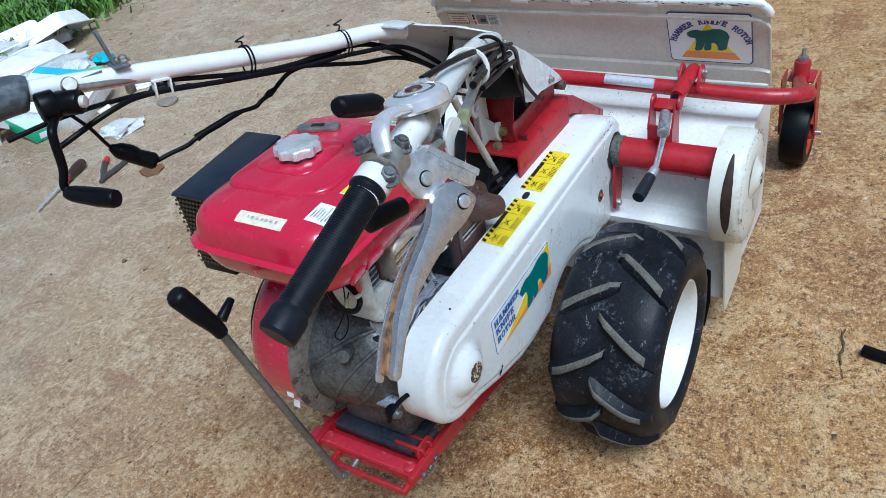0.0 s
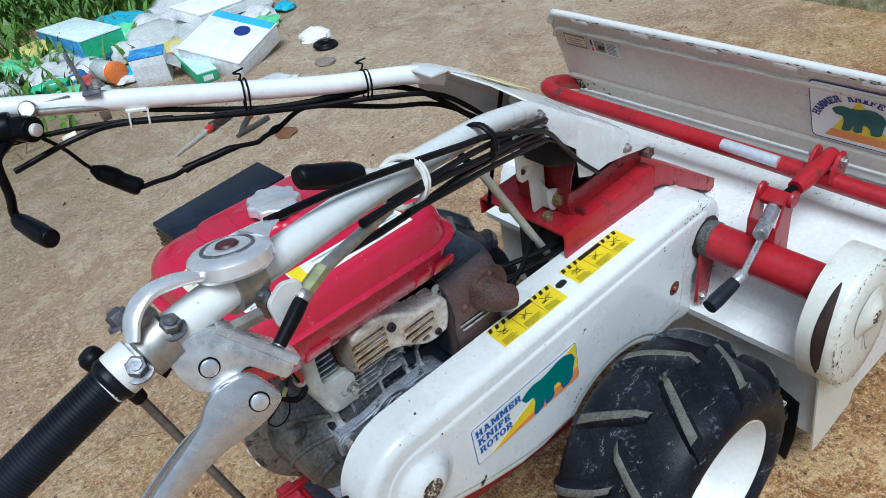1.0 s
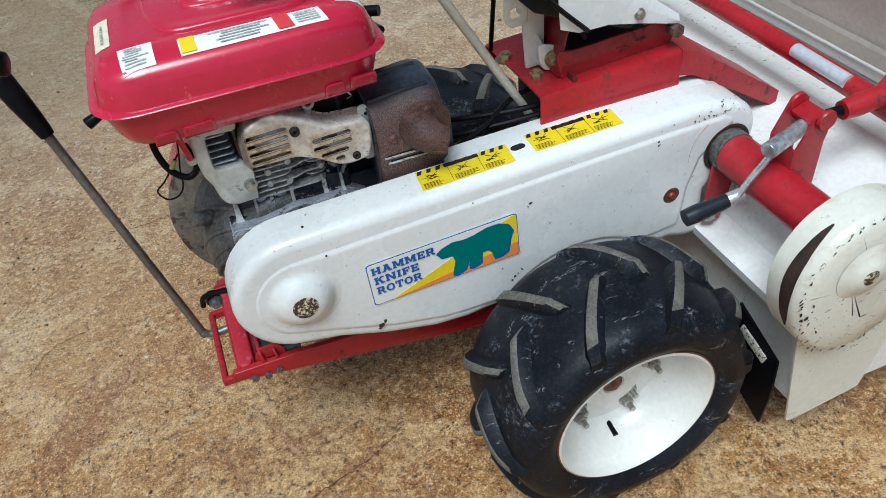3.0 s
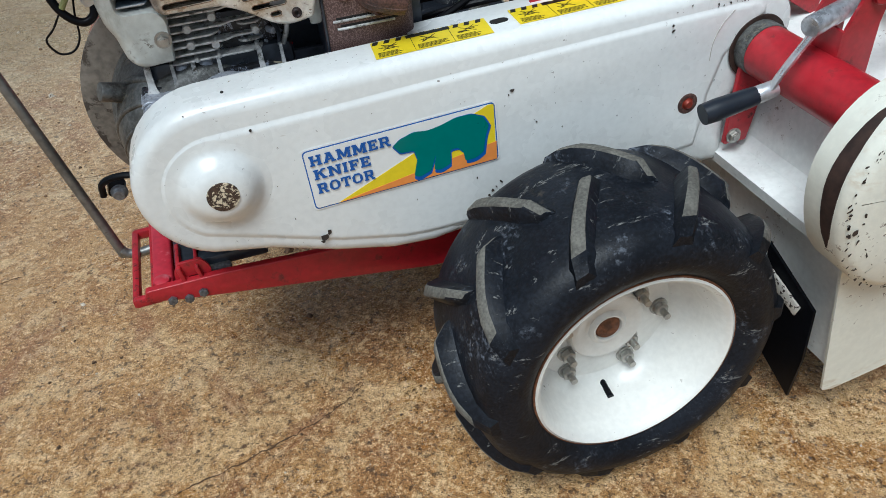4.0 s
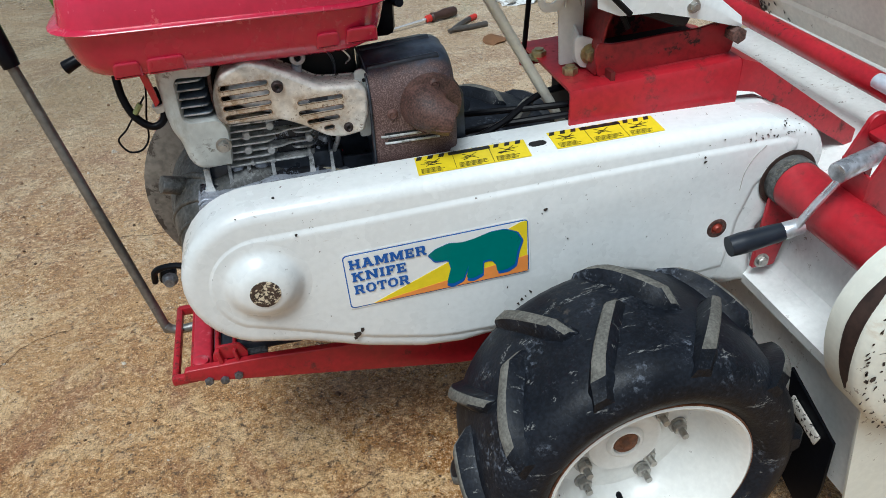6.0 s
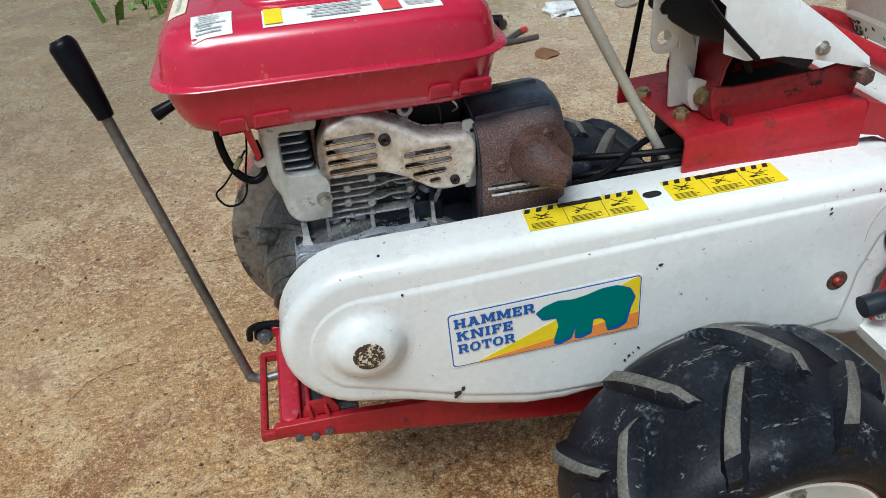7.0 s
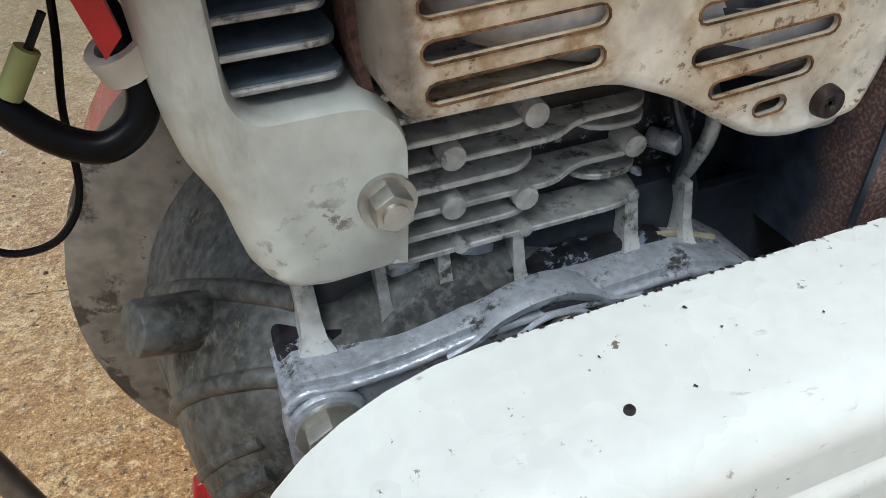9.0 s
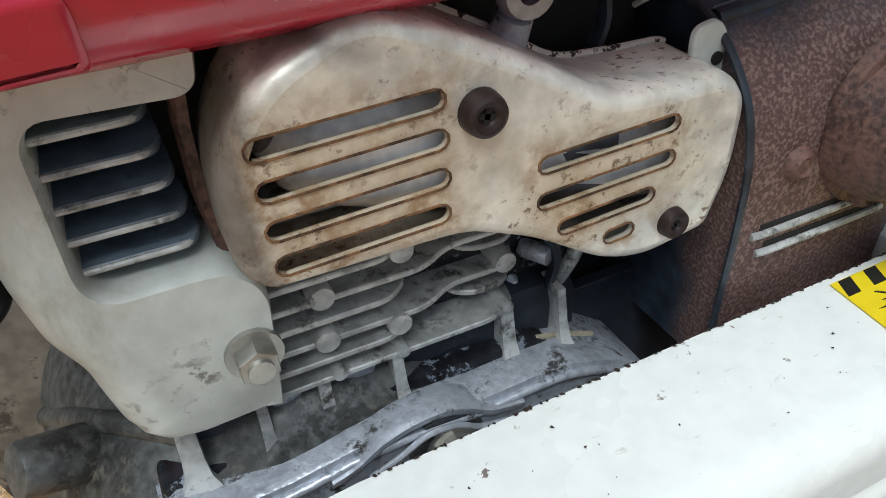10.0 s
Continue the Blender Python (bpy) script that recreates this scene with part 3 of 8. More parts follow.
# -- wheels --
def wheel(cx, cz, y_mid, side):
    """A lugged drive wheel; side -1: its open rim looks to the right of the machine."""
    w, shift = 0.105, 0.015
    hub = part("wheel", rod((cx, y_mid - 0.002 * side, cz), (cx, y_mid - 0.10 * side, cz), 0.03), dark_alu, mower, "drive wheel with lugged black tyre and white rim")
    m = along_y(cx, y_mid, cz) if side < 0 else along_y(cx, y_mid, cz) @ pose(0, 0, 0, 180, 0, 0)
    mt = m @ Matrix.Translation((0, 0, -shift))
    prof = [(0.124, w * 0.84), (0.136, w * 0.90), (0.145, w * 0.99), (0.160, w * 1.03), (0.177, w * 1.0), (0.191, w * 0.90), (0.199, w * 0.76), (0.2035, w * 0.5), (0.205, w * 0.2)]
    prof = prof + [(r, -h) for r, h in prof[::-1]]
    tyre = part("tyre", lathe(prof, 72, mt), rubber, hub, "black rubber tyre, dusty and scuffed")
    # the bars of the tread: from the middle outward and back
    first, top_first = None, None
    for k in range(20):
        s = 1 if k % 2 == 0 else -1
        bm = bmesh.new()
        N = 7
        rows = []
        for i in range(N + 1):
            f = i / N
            off = s * (-0.012 + f * (w * 0.97 + 0.012))
            a = -side * radians(20) * f
            wd = 0.0062 + 0.0025 * f
            rb = 0.196 - 0.012 * f ** 3 - (0.015 if f == 1 else 0)
            rt = 0.2275 - 0.005 * f ** 2 - 0.030 * f ** 5 - (0.016 if i == 0 else 0)
            row = []
            for rad, side_w in ((rb, -wd - 0.016), (rt, -wd), (rt, wd), (rb, wd + 0.016)):
                th = a + side_w / 0.22
                row.append(bm.verts.new((rad * math.cos(th), rad * math.sin(th), off)))
            rows.append(row)
        for p, q in zip(rows, rows[1:]):
            for j in range(3):
                bm.faces.new((p[j], p[j + 1], q[j + 1], q[j]))
        bm.faces.new(rows[0]), bm.faces.new(rows[-1][::-1])
        bmesh.ops.bevel(bm, geom=[e for e in bm.edges if all(v.co.xy.length > 0.206 for v in e.verts)], offset=0.002, segments=1, affect="EDGES")
        bm.free() if k > 1 else None
        if k < 2:
            bm.transform(mt)
            lug = part("tread_bar", bm, rubber, tyre, "worn tread bar with dusty top")
            lug.data.materials.append(lug_top)
            centre = Vector((cx, y_mid - shift * side, cz)) - BASE
            for p in lug.data.polygons:
                c = p.center - centre
                if Vector((c.x, c.z)).length > 0.207 and abs(c.y) < 0.101 and abs(p.normal.dot(Vector((c.x, 0, c.z)).normalized())) > 0.62:
                    p.material_index = 1
            if k == 0:
                first = lug
            else:
                top_first = lug
            lug.matrix_basis = Matrix.Identity(4)
        src = first if s > 0 else top_first
        ang = radians(95.6 + 18 * k) if side < 0 else radians(80 + 18 * k)
        turn = Matrix.Translation((cx, y_mid, cz)) @ Matrix.Rotation(-ang, 4, "Y") @ Matrix.Translation((-cx, -y_mid, -cz))
        if k < 2:
            sft = Matrix.Translation(BASE)
            src.matrix_basis = sft.inverted() @ turn @ sft
        else:
            clone(src, "tread_bar", turn, tyre)
    rim_prof = [(0.0, 0.0), (0.050, 0.0), (0.054, -0.004), (0.095, -0.006), (0.108, 0.004), (0.115, 0.030), (0.121, 0.068), (0.1245, 0.0785), (0.1295, 0.082), (0.134, 0.0795), (0.135, 0.074), (0.128, 0.070), (0.124, 0.05), (0.118, -0.05), (0.132, -0.075)]
    part("rim", lathe(rim_prof, 72, m), worn_white, hub, "white painted steel rim with rusty edge")
    part("rim_rust", lathe([(0.1325, 0.0806), (0.1342, 0.0802), (0.1354, 0.078), (0.1358, 0.0735)], 72, m), rust_orange, hub, "thin rust line where rim meets tyre")
    part("hub_ring", lathe([(0.052, 0.004), (0.050, 0.007), (0.044, 0.008), (0.040, 0.006), (0.024, 0.006)], 40, m), worn_white, hub)
    part("axle_plug", lathe([(0, 0.016), (0.006, 0.016), (0.0075, 0.013), (0.009, 0.0105), (0.0155, 0.0095), (0.0175, 0.006)], 28, m), rust_orange, hub, "rusty axle plug")
    part("plug_ring", lathe([(0.0175, 0.006), (0.0185, 0.0105), (0.0215, 0.0112), (0.0245, 0.009), (0.0265, 0.006)], 36, m), worn_white, hub)
    return hub


right_wheel = wheel(0.142, 0.2445, -0.145, -1)
wheel(0.148, 0.229, 0.545, 1)
for x, z in ((0.181, 0.203), (0.178, 0.172), (0.091, 0.207), (0.093, 0.174), (0.221, 0.243), (0.190, 0.276), (0.083, 0.262)):
    bm = add(rod((x, -0.136, z), (x, -0.143, z), 0.0125, seg=20), rod((x, -0.143, z), (x, -0.152, z), 0.0095, seg=6, bevel=0.001))
    part("wheel_nut", add(bm, rod((x, -0.150, z), (x, -0.164, z), 0.0048, seg=10)), zinc, right_wheel, "grey steel nut on its stud")
part("valve", add(rod((0.144, -0.136, 0.136), (0.144, -0.160, 0.133), 0.006, 0.004, 12), rod((0.144, -0.158, 0.133), (0.144, -0.172, 0.132), 0.0045, seg=10)), black_plastic, right_wheel, "black tyre valve")


# -- drive case: step, stickers, screws, chips --
part("inner_step", plate(rounded([(-0.020, 0.566), (0.45, 0.566), (0.447, 0.570), (0.415, 0.584), (0.20, 0.5855), (0.03, 0.5815), (-0.020, 0.5795)], 0.002), 0.066, 0.104, 0.0), white_paint, case, angle=30)


def case_top(x):
    pts = [(-0.27, 0.576), (-0.15, 0.579), (0.0, 0.583), (0.2, 0.588), (0.36, 0.592)]
    for a, b in zip(pts, pts[1:]):
        if x <= b[0]:
            return a[1] + (b[1] - a[1]) * (x - a[0]) / (b[0] - a[0])
    return 0.592


def on_case(x, y, h=0.0):
    return (x, y, case_top(x) + h)


def quad_layer(corners, thick, at):
    """A thin sticker from four corner points; at(u, v) are its own coordinates."""
    bm = bmesh.new()
    lo = [bm.verts.new(p) for p in corners]
    hi = [bm.verts.new(Vector(p) + Vector(at) * thick) for p in corners]
    bm.faces.new(lo[::-1]), bm.faces.new(hi)
    for i in range(4):
        bm.faces.new((lo[i], lo[(i + 1) % 4], hi[(i + 1) % 4], hi[i]))
    return bm


def top_sticker(x0, x1, y0, y1, skew):
    """A yellow warning sticker on the top of the case: hazard stripes, three pictures and their small print."""
    def P(u, v, h):
        return on_case(x0 + (x1 - x0) * u + skew * v, y0 + (y1 - y0) * v, h)

    def bar(u0, v0, u1, v1, h=0.0011, lean=0.0):
        return quad_layer([P(u0, v0, h), P(u1, v0, h), P(u1 + lean, v1, h), P(u0 + lean, v1, h)], 0.0003, (0, 0, 1))

    s = part("warning_sticker", quad_layer([P(0, 0, 0.0006), P(1, 0, 0.0006), P(1, 1, 0.0006), P(0, 1, 0.0006)], 0.0005, (0, 0, 1)), sticker_yellow, case, "yellow warning sticker with black hazard stripes")
    bm = bmesh.new()
    for k in range(10):
        add(bm, bar(0.005 + 0.1 * k, 0.80, 0.052 + 0.1 * k, 0.99, lean=0.02))
    add(bm, bar(0.30, 0.80, 0.68, 0.97))
    for k in (1, 2):
        add(bm, bar(k / 3 - 0.002, 0.02, k / 3 + 0.002, 0.78))
    part("hazard_stripes", bm, ink_black, s)
    bm = bmesh.new()
    rnd = random.Random(4)
    for k in range(3):
        u = k / 3 + 0.03
        for j in range(5):
            add(bm, bar(u, 0.05 + 0.055 * j, u + 0.27 * rnd.uniform(0.6, 1), 0.068 + 0.055 * j))
        for j in range(6):
            a, c = u + rnd.uniform(0.04, 0.13), rnd.uniform(0.42, 0.62)
            add(bm, bar(a, c, a + rnd.uniform(0.02, 0.07), c + rnd.uniform(0.015, 0.035), lean=rnd.uniform(-0.06, 0.06)))
        add(bm, bar(u + 0.05, 0.40, u + 0.059, 0.74, lean=0.13))
        add(bm, bar(u + 0.18, 0.40, u + 0.189, 0.74, lean=-0.13))
    part("small_print", bm, ink_black, s)


top_sticker(-0.074, 0.066, 0.019, 0.064, 0.004)
top_sticker(0.101, 0.243, 0.025, 0.070, 0.002)
# the hole is not cut: its shade is a near-black slab
part("drain_hole", slab(slot(0.078, 0.048, 0.089, 0.049, 0.0062), case_top(0.083) - 0.002, case_top(0.083) + 0.0008), shade_black, case, "dark long hole")
part("black_plug", lathe([(0, 0.002), (0.0012, 0.0018), (0.0018, 0.001), (0.0018, -0.002)], 12, pose(*on_case(-0.244, 0.027, 0.0))), ink_black, case, "small black plug")
part("side_screw", lathe([(0, 0.005), (0.0045, 0.005), (0.0062, 0.003), (0.0066, 0.0), (0.0085, 0.0005), (0.0088, -0.003)], 24, along_y(0.325, 0.0, 0.444)), mat("red_screw", (0.30, 0.04, 0.02), 0.5, 0.3, vary=0.3), case, "red-painted screw in a rusty recess")
part("screw_recess", lathe([(0.0080, 0.0004), (0.0125, 0.0011), (0.0145, 0.0)], 24, along_y(0.325, 0.0, 0.444)), rusty, case)


def decal_point(u, v, h=0.0):
    return (-0.176 + 0.237 * u - 0.0035 * v, -0.0006 - h, 0.419 + 0.010 * u + 0.083 * v)


def decal_poly(uv, h, thick=0.0003):
    bm = bmesh.new()
    lo, hi = [bm.verts.new(decal_point(u, v, h)) for u, v in uv], [bm.verts.new(decal_point(u, v, h + thick)) for u, v in uv]
    bm.faces.new(lo), bm.faces.new(hi[::-1])
    for i in range(len(uv)):
        j = (i + 1) % len(uv)
        bm.faces.new((lo[i], hi[i], hi[j], lo[j]))
    return bm


def card(x0, y0, x1, y1, rx, ry, n=5):
    """A rounded rectangle in sticker coordinates."""
    out = []
    for cx, cy, a in ((x1 - rx, y1 - ry, 0), (x0 + rx, y1 - ry, 90), (x0 + rx, y0 + ry, 180), (x1 - rx, y0 + ry, 270)):
        out += [(cx + rx * math.cos(radians(a + 90 * k / n)), cy + ry * math.sin(radians(a + 90 * k / n))) for k in range(n + 1)]
    return out


def bar_(x0, y0, x1, y1):
    return [(x0, y0), (x1, y0), (x1, y1), (x0, y1)]


def stem(x, feet=True, head=True):
    """An upright stroke with its slabs."""
    out = [bar_(x - 0.115, 0, x + 0.115, 1)]
    if feet:
        out.append(bar_(x - 0.19, 0, x + 0.19, 0.15))
    if head:
        out.append(bar_(x - 0.19, 0.85, x + 0.19, 1))
    return out


# slab letters in a box one high: strokes and the width
SLAB = {
    "H": (stem(0.19) + stem(0.74) + [bar_(0.19, 0.41, 0.74, 0.59)], 0.93),
    "A": ([[(0.07, 0), (0.28, 0), (0.57, 1), (0.36, 1)], [(0.68, 0), (0.90, 0), (0.62, 1), (0.36, 1)], bar_(0.25, 0.24, 0.72, 0.38), bar_(0, 0, 0.36, 0.15), bar_(0.60, 0, 0.98, 0.15), bar_(0.22, 0.85, 0.60, 1)], 0.98),
    "M": (stem(0.17) + stem(0.93) + [[(0.12, 1), (0.34, 1), (0.64, 0.22), (0.48, 0.12)], [(0.98, 1), (0.76, 1), (0.47, 0.22), (0.62, 0.12)]], 1.12),
    "E": (stem(0.19) + [bar_(0, 0, 0.74, 0.16), bar_(0, 0.84, 0.72, 1), bar_(0.2, 0.43, 0.56, 0.58), bar_(0.60, 0, 0.75, 0.30), bar_(0.60, 0.70, 0.74, 1), bar_(0.46, 0.34, 0.57, 0.67)], 0.77),
    "R": (stem(0.19) + [bar_(0.2, 0.84, 0.66, 1), bar_(0.2, 0.40, 0.66, 0.55), [(0.56, 0.97), (0.68, 1), (0.80, 0.88), (0.80, 0.52), (0.68, 0.40), (0.56, 0.44)], [(0.42, 0.45), (0.64, 0.46), (0.82, 0.08), (0.66, 0)], bar_(0.62, 0, 0.90, 0.15)], 0.90),
    "K": (stem(0.19) + [[(0.25, 0.42), (0.25, 0.62), (0.64, 0.95), (0.82, 0.90)], [(0.38, 0.56), (0.56, 0.68), (0.86, 0.08), (0.64, 0.05)], bar_(0.55, 0.85, 0.92, 1), bar_(0.56, 0, 0.95, 0.15)], 0.95),
    "N": (stem(0.19, True, True) + stem(0.82, False, True) + [[(0.10, 1), (0.34, 1), (0.92, 0), (0.72, 0)]], 1.0),
    "I": (stem(0.2), 0.40),
    "F": (stem(0.19) + [bar_(0, 0.84, 0.72, 1), bar_(0.2, 0.41, 0.56, 0.57), bar_(0.60, 0.68, 0.74, 1), bar_(0.46, 0.32, 0.57, 0.66)], 0.75),
    "O": ([[(0.02, 0.28), (0.25, 0.28), (0.25, 0.72), (0.02, 0.72)], [(0.66, 0.28), (0.89, 0.28), (0.89, 0.72), (0.66, 0.72)], bar_(0.27, 0, 0.64, 0.17), bar_(0.27, 0.83, 0.64, 1), [(0.02, 0.30), (0.25, 0.30), (0.32, 0.17), (0.27, 0)], [(0.89, 0.30), (0.64, 0), (0.59, 0.17), (0.66, 0.30)], [(0.02, 0.70), (0.27, 1), (0.32, 0.83), (0.25, 0.70)], [(0.89, 0.70), (0.66, 0.70), (0.59, 0.83), (0.64, 1)]], 0.91),
    "T": (stem(0.42, True, False) + [bar_(0, 0.84, 0.84, 1), bar_(0, 0.64, 0.15, 1), bar_(0.69, 0.64, 0.84, 1)], 0.84),
}


def slab_word(text, place, ink, parent):
    """A word in slab letters; place(x, y, layer) takes x from 0 to 1 along the word, y from 0 to 1 up the letters."""
    total = sum(SLAB[ch][1] for ch in text) + 0.10 * (len(text) - 1)
    at = 0.0
    for ch in text:
        strokes, wide = SLAB[ch]
        bm = bmesh.new()
        for k, st in enumerate(strokes):
            lo = [bm.verts.new(place((at + x) / total, y, 0)) for x, y in st]
            hi = [bm.verts.new(place((at + x) / total, y, 12 + 2 * k)) for x, y in st]
            bm.faces.new(lo), bm.faces.new(hi[::-1])
            for i in range(len(st)):
                j = (i + 1) % len(st)
                bm.faces.new((lo[i], hi[i], hi[j], lo[j]))
        part("letter", bm, ink, parent)
        at += wide + 0.10


# a plain humped form stands for the picture
FORM = [(0.447, 0.709), (0.487, 0.79), (0.56, 0.848), (0.629, 0.813), (0.697, 0.837), (0.776, 0.894), (0.855, 0.894), (0.923, 0.802), (0.951, 0.641), (0.929, 0.478), (0.911, 0.225), (0.866, 0.156), (0.81, 0.156), (0.803, 0.317), (0.776, 0.41), (0.736, 0.41), (0.73, 0.179), (0.674, 0.121), (0.64, 0.156), (0.657, 0.386), (0.623, 0.156), (0.56, 0.097), (0.532, 0.145), (0.56, 0.41), (0.549, 0.56), (0.481, 0.571)]
decal = part("side_decal", decal_poly(card(0, 0, 1, 1, 0.025, 0.07), 0.0), sticker_white, case, "blue, yellow and orange lettered sticker")
part("blue_border", decal_poly(card(0.008, 0.022, 0.992, 0.978, 0.023, 0.062), 0.0004), ink_blue, decal)
part("white_field", decal_poly(card(0.014, 0.04, 0.986, 0.96, 0.02, 0.055), 0.0008), sticker_white, decal)
part("yellow_field", decal_poly([(0.13, 0.042), (0.98, 0.042), (0.985, 0.95), (0.955, 0.958)], 0.0012), sticker_yellow, decal)
part("orange_field", decal_poly([(0.132, 0.043), (0.982, 0.043), (0.986, 0.34)], 0.0016), ink_orange, decal)
part("blue_form", decal_poly(rounded([(0.715 + (u - 0.715) * 1.035 + 0.004, 0.47 + (v - 0.50) * 1.09) for u, v in FORM], 0.02, 3), 0.0018), ink_blue, decal)
part("green_form", decal_poly(rounded([(u, v) for u, v in FORM], 0.02, 3), 0.0020), ink_green, decal)
for text, u, v, w in (("HAMMER", 0.034, 0.735, 0.405), ("KNIFE", 0.040, 0.510, 0.285), ("ROTOR", 0.042, 0.280, 0.290)):
    slab_word(text, lambda x, y, k, u=u, v=v, w=w: decal_point(u + x * w, v + y * 0.160, 0.0022 + 0.00002 * k), ink_blue, decal)


# flaked spots along the folds of the case, in one mesh
def chip(bm, at, size, normal, rnd):
    n_ = Vector(normal).normalized()
    u = n_.orthogonal().normalized()
    v = n_.cross(u)
    a0 = rnd.uniform(0, 6)
    ring = []
    el = rnd.uniform(0.4, 1.0)
    for k in range(7):
        r = size * rnd.uniform(0.45, 1.2)
        a = 2 * math.pi * k / 7
        p = Vector((math.cos(a) * r, math.sin(a) * r * el))
        p = Matrix.Rotation(a0, 2) @ p
        ring.append(bm.verts.new(Vector(at) + u * p.x + v * p.y + n_ * 0.0007))
    bm.faces.new(ring)


rnd = random.Random(11)
bm = bmesh.new()
for x, z, s in ((0.078, 0.519, 0.0035), (0.074, 0.514, 0.002), (0.289, 0.557, 0.0035), (0.290, 0.550, 0.003), (-0.169, 0.379, 0.006), (-0.164, 0.384, 0.004), (-0.173, 0.373, 0.004), (0.055, 0.39, 0.003), (0.05, 0.386, 0.0035), (0.062, 0.396, 0.003), (0.045, 0.38, 0.004), (0.03, 0.41, 0.002), (0.11, 0.47, 0.0015), (0.145, 0.455, 0.0015), (-0.05, 0.40, 0.0012), (-0.2, 0.415, 0.0015), (0.36, 0.47, 0.0016), (0.345, 0.48, 0.0014), (-0.225, 0.54, 0.002)):
    chip(bm, (x, 0.0 - 0.0004, z), s, (0, -1, 0), rnd)
for k in range(16):
    chip(bm, (-0.29 + 0.045 * rnd.random(), 0.0075, 0.5645 + 0.004 * rnd.random()), 0.0028 * rnd.uniform(0.5, 1.3), (0, -0.7, 0.7), rnd)
for k in range(70):
    x = rnd.uniform(-0.25, 0.40)
    chip(bm, on_case(x, rnd.uniform(0.021, 0.06), 0.0), 0.0007 * rnd.uniform(0.3, 1.3), (0, 0, 1), rnd)
for k in range(150):
    x = rnd.uniform(-0.27, 0.02) if k < 110 else rnd.uniform(-0.26, 0.40)
    chip(bm, on_case(x, 0.0676, -0.0003), 0.0012 * rnd.uniform(0.25, 1.3), (0, 0.3, 1), rnd)
for k in range(80):
    chip(bm, (rnd.uniform(-0.33, 0.39), -0.0004, rnd.uniform(0.44, 0.545)), 0.0008 * rnd.uniform(0.4, 1.3), (0, -1, 0), rnd)
for k in range(60):
    a = radians(rnd.uniform(92, 150))
    chip(bm, (0.165 + 0.163 * math.cos(a), 0.0052, 0.235 + 0.163 * math.sin(a)), 0.004 * rnd.uniform(0.3, 1.1), (0, -1, 0), rnd)
for k in range(46):
    chip(bm, (min(rnd.gauss(0.390, 0.034), 0.44), -0.0004 + 0.0035, rnd.gauss(0.572, 0.006)), 0.0017 * rnd.uniform(0.25, 1.2), (0, -0.9, 0.3), rnd)
for k in range(26):
    chip(bm, (0.405 + rnd.uniform(-0.035, 0.045), 0.008 + 0.01 * rnd.random(), 0.588 - 0.007 * rnd.random()), 0.0014 * rnd.uniform(0.3, 1.2), (0, -0.6, 0.8), rnd)
part("chipped_paint", bm, mat("bare_rusty_steel", (0.035, 0.025, 0.02), 0.7, vary=0.4, scale=90), case, "dark paint chips")["kind"] = "stuff"

part("curved_scratch", sweep([(0.418 + 0.070 * math.cos(radians(a)), -0.0002, 0.505 + 0.070 * math.sin(radians(a))) for a in (185, 165, 145, 128)], 0.0006, 6, 6), mat("grey_scratch", (0.42, 0.40, 0.36), 0.5, vary=0.2), case, "faint grey scratch")

# -- engine --
engine = part("engine", box((-0.235, 0.175, 0.52), (0.17, 0.115, 0.13), bevel=0.012), muffler_black, mower, "small petrol engine of oily cast aluminium with a red tank")


def tank_ring(x0, x1, y0, y1, z, r):
    return [(x, y, z) for x, y in rounded([(x0, y0), (x1, y0), (x1, y1), (x0, y1)], r, 8)]


TX0, TX1, TY0, TY1 = -0.444, -0.072, 0.062, 0.352
tank = part("fuel_tank", loft([tank_ring(TX0 + a, TX1 - a, TY0 + b, TY1 - b, z, r) for a, b, z, r in (
    (0.060, 0.050, 0.7165, 0.04), (0.034, 0.026, 0.7175, 0.05), (0.023, 0.0165, 0.7235, 0.06), (0.017, 0.0120, 0.7365, 0.06), (0.012, 0.009, 0.755, 0.062), (0.0105, 0.008, 0.769, 0.062), (0.001, 0.001, 0.7705, 0.064), (0.0, 0.0, 0.772, 0.064), (0.001, 0.001, 0.7735, 0.064),
    (0.0095, 0.008, 0.775, 0.062), (0.0105, 0.009, 0.781, 0.062), (0.013, 0.011, 0.798, 0.062), (0.017, 0.014, 0.808, 0.06), (0.024, 0.020, 0.8165, 0.056), (0.034, 0.029, 0.8215, 0.052), (0.050, 0.045, 0.8255, 0.045), (0.085, 0.080, 0.8285, 0.03))]), tank_red, engine, "glossy red steel fuel tank with stickers", 45)
part("raised_top", slab(rounded([(-0.335, 0.132), (-0.155, 0.132), (-0.135, 0.20), (-0.135, 0.315), (-0.355, 0.315), (-0.355, 0.20)], 0.03, 6), 0.824, 0.8335, 0.006, 3), tank_red, tank, angle=50)
part("filler_well", slab(rounded([(-0.31, 0.185), (-0.20, 0.185), (-0.20, 0.295), (-0.31, 0.295)], 0.03, 6), 0.832, 0.8365, 0.003, 2), tank_red, tank, angle=50)
cap_pts = [((0.037 if k % 4 < 2 else 0.033) * math.cos(2 * math.pi * k / 36), (0.037 if k % 4 < 2 else 0.033) * math.sin(2 * math.pi * k / 36)) for k in range(36)]
fuel_cap = part("fuel_cap", slab(cap_pts, 0.0, 0.014, 0.004, 3, pose(-0.257, 0.241, 0.842, 2, 3, 10)), chrome, tank, "worn chrome filler cap")
part("cap_neck", rod((-0.257, 0.241, 0.834), (-0.257, 0.241, 0.844), 0.031, seg=32), rusty, fuel_cap)
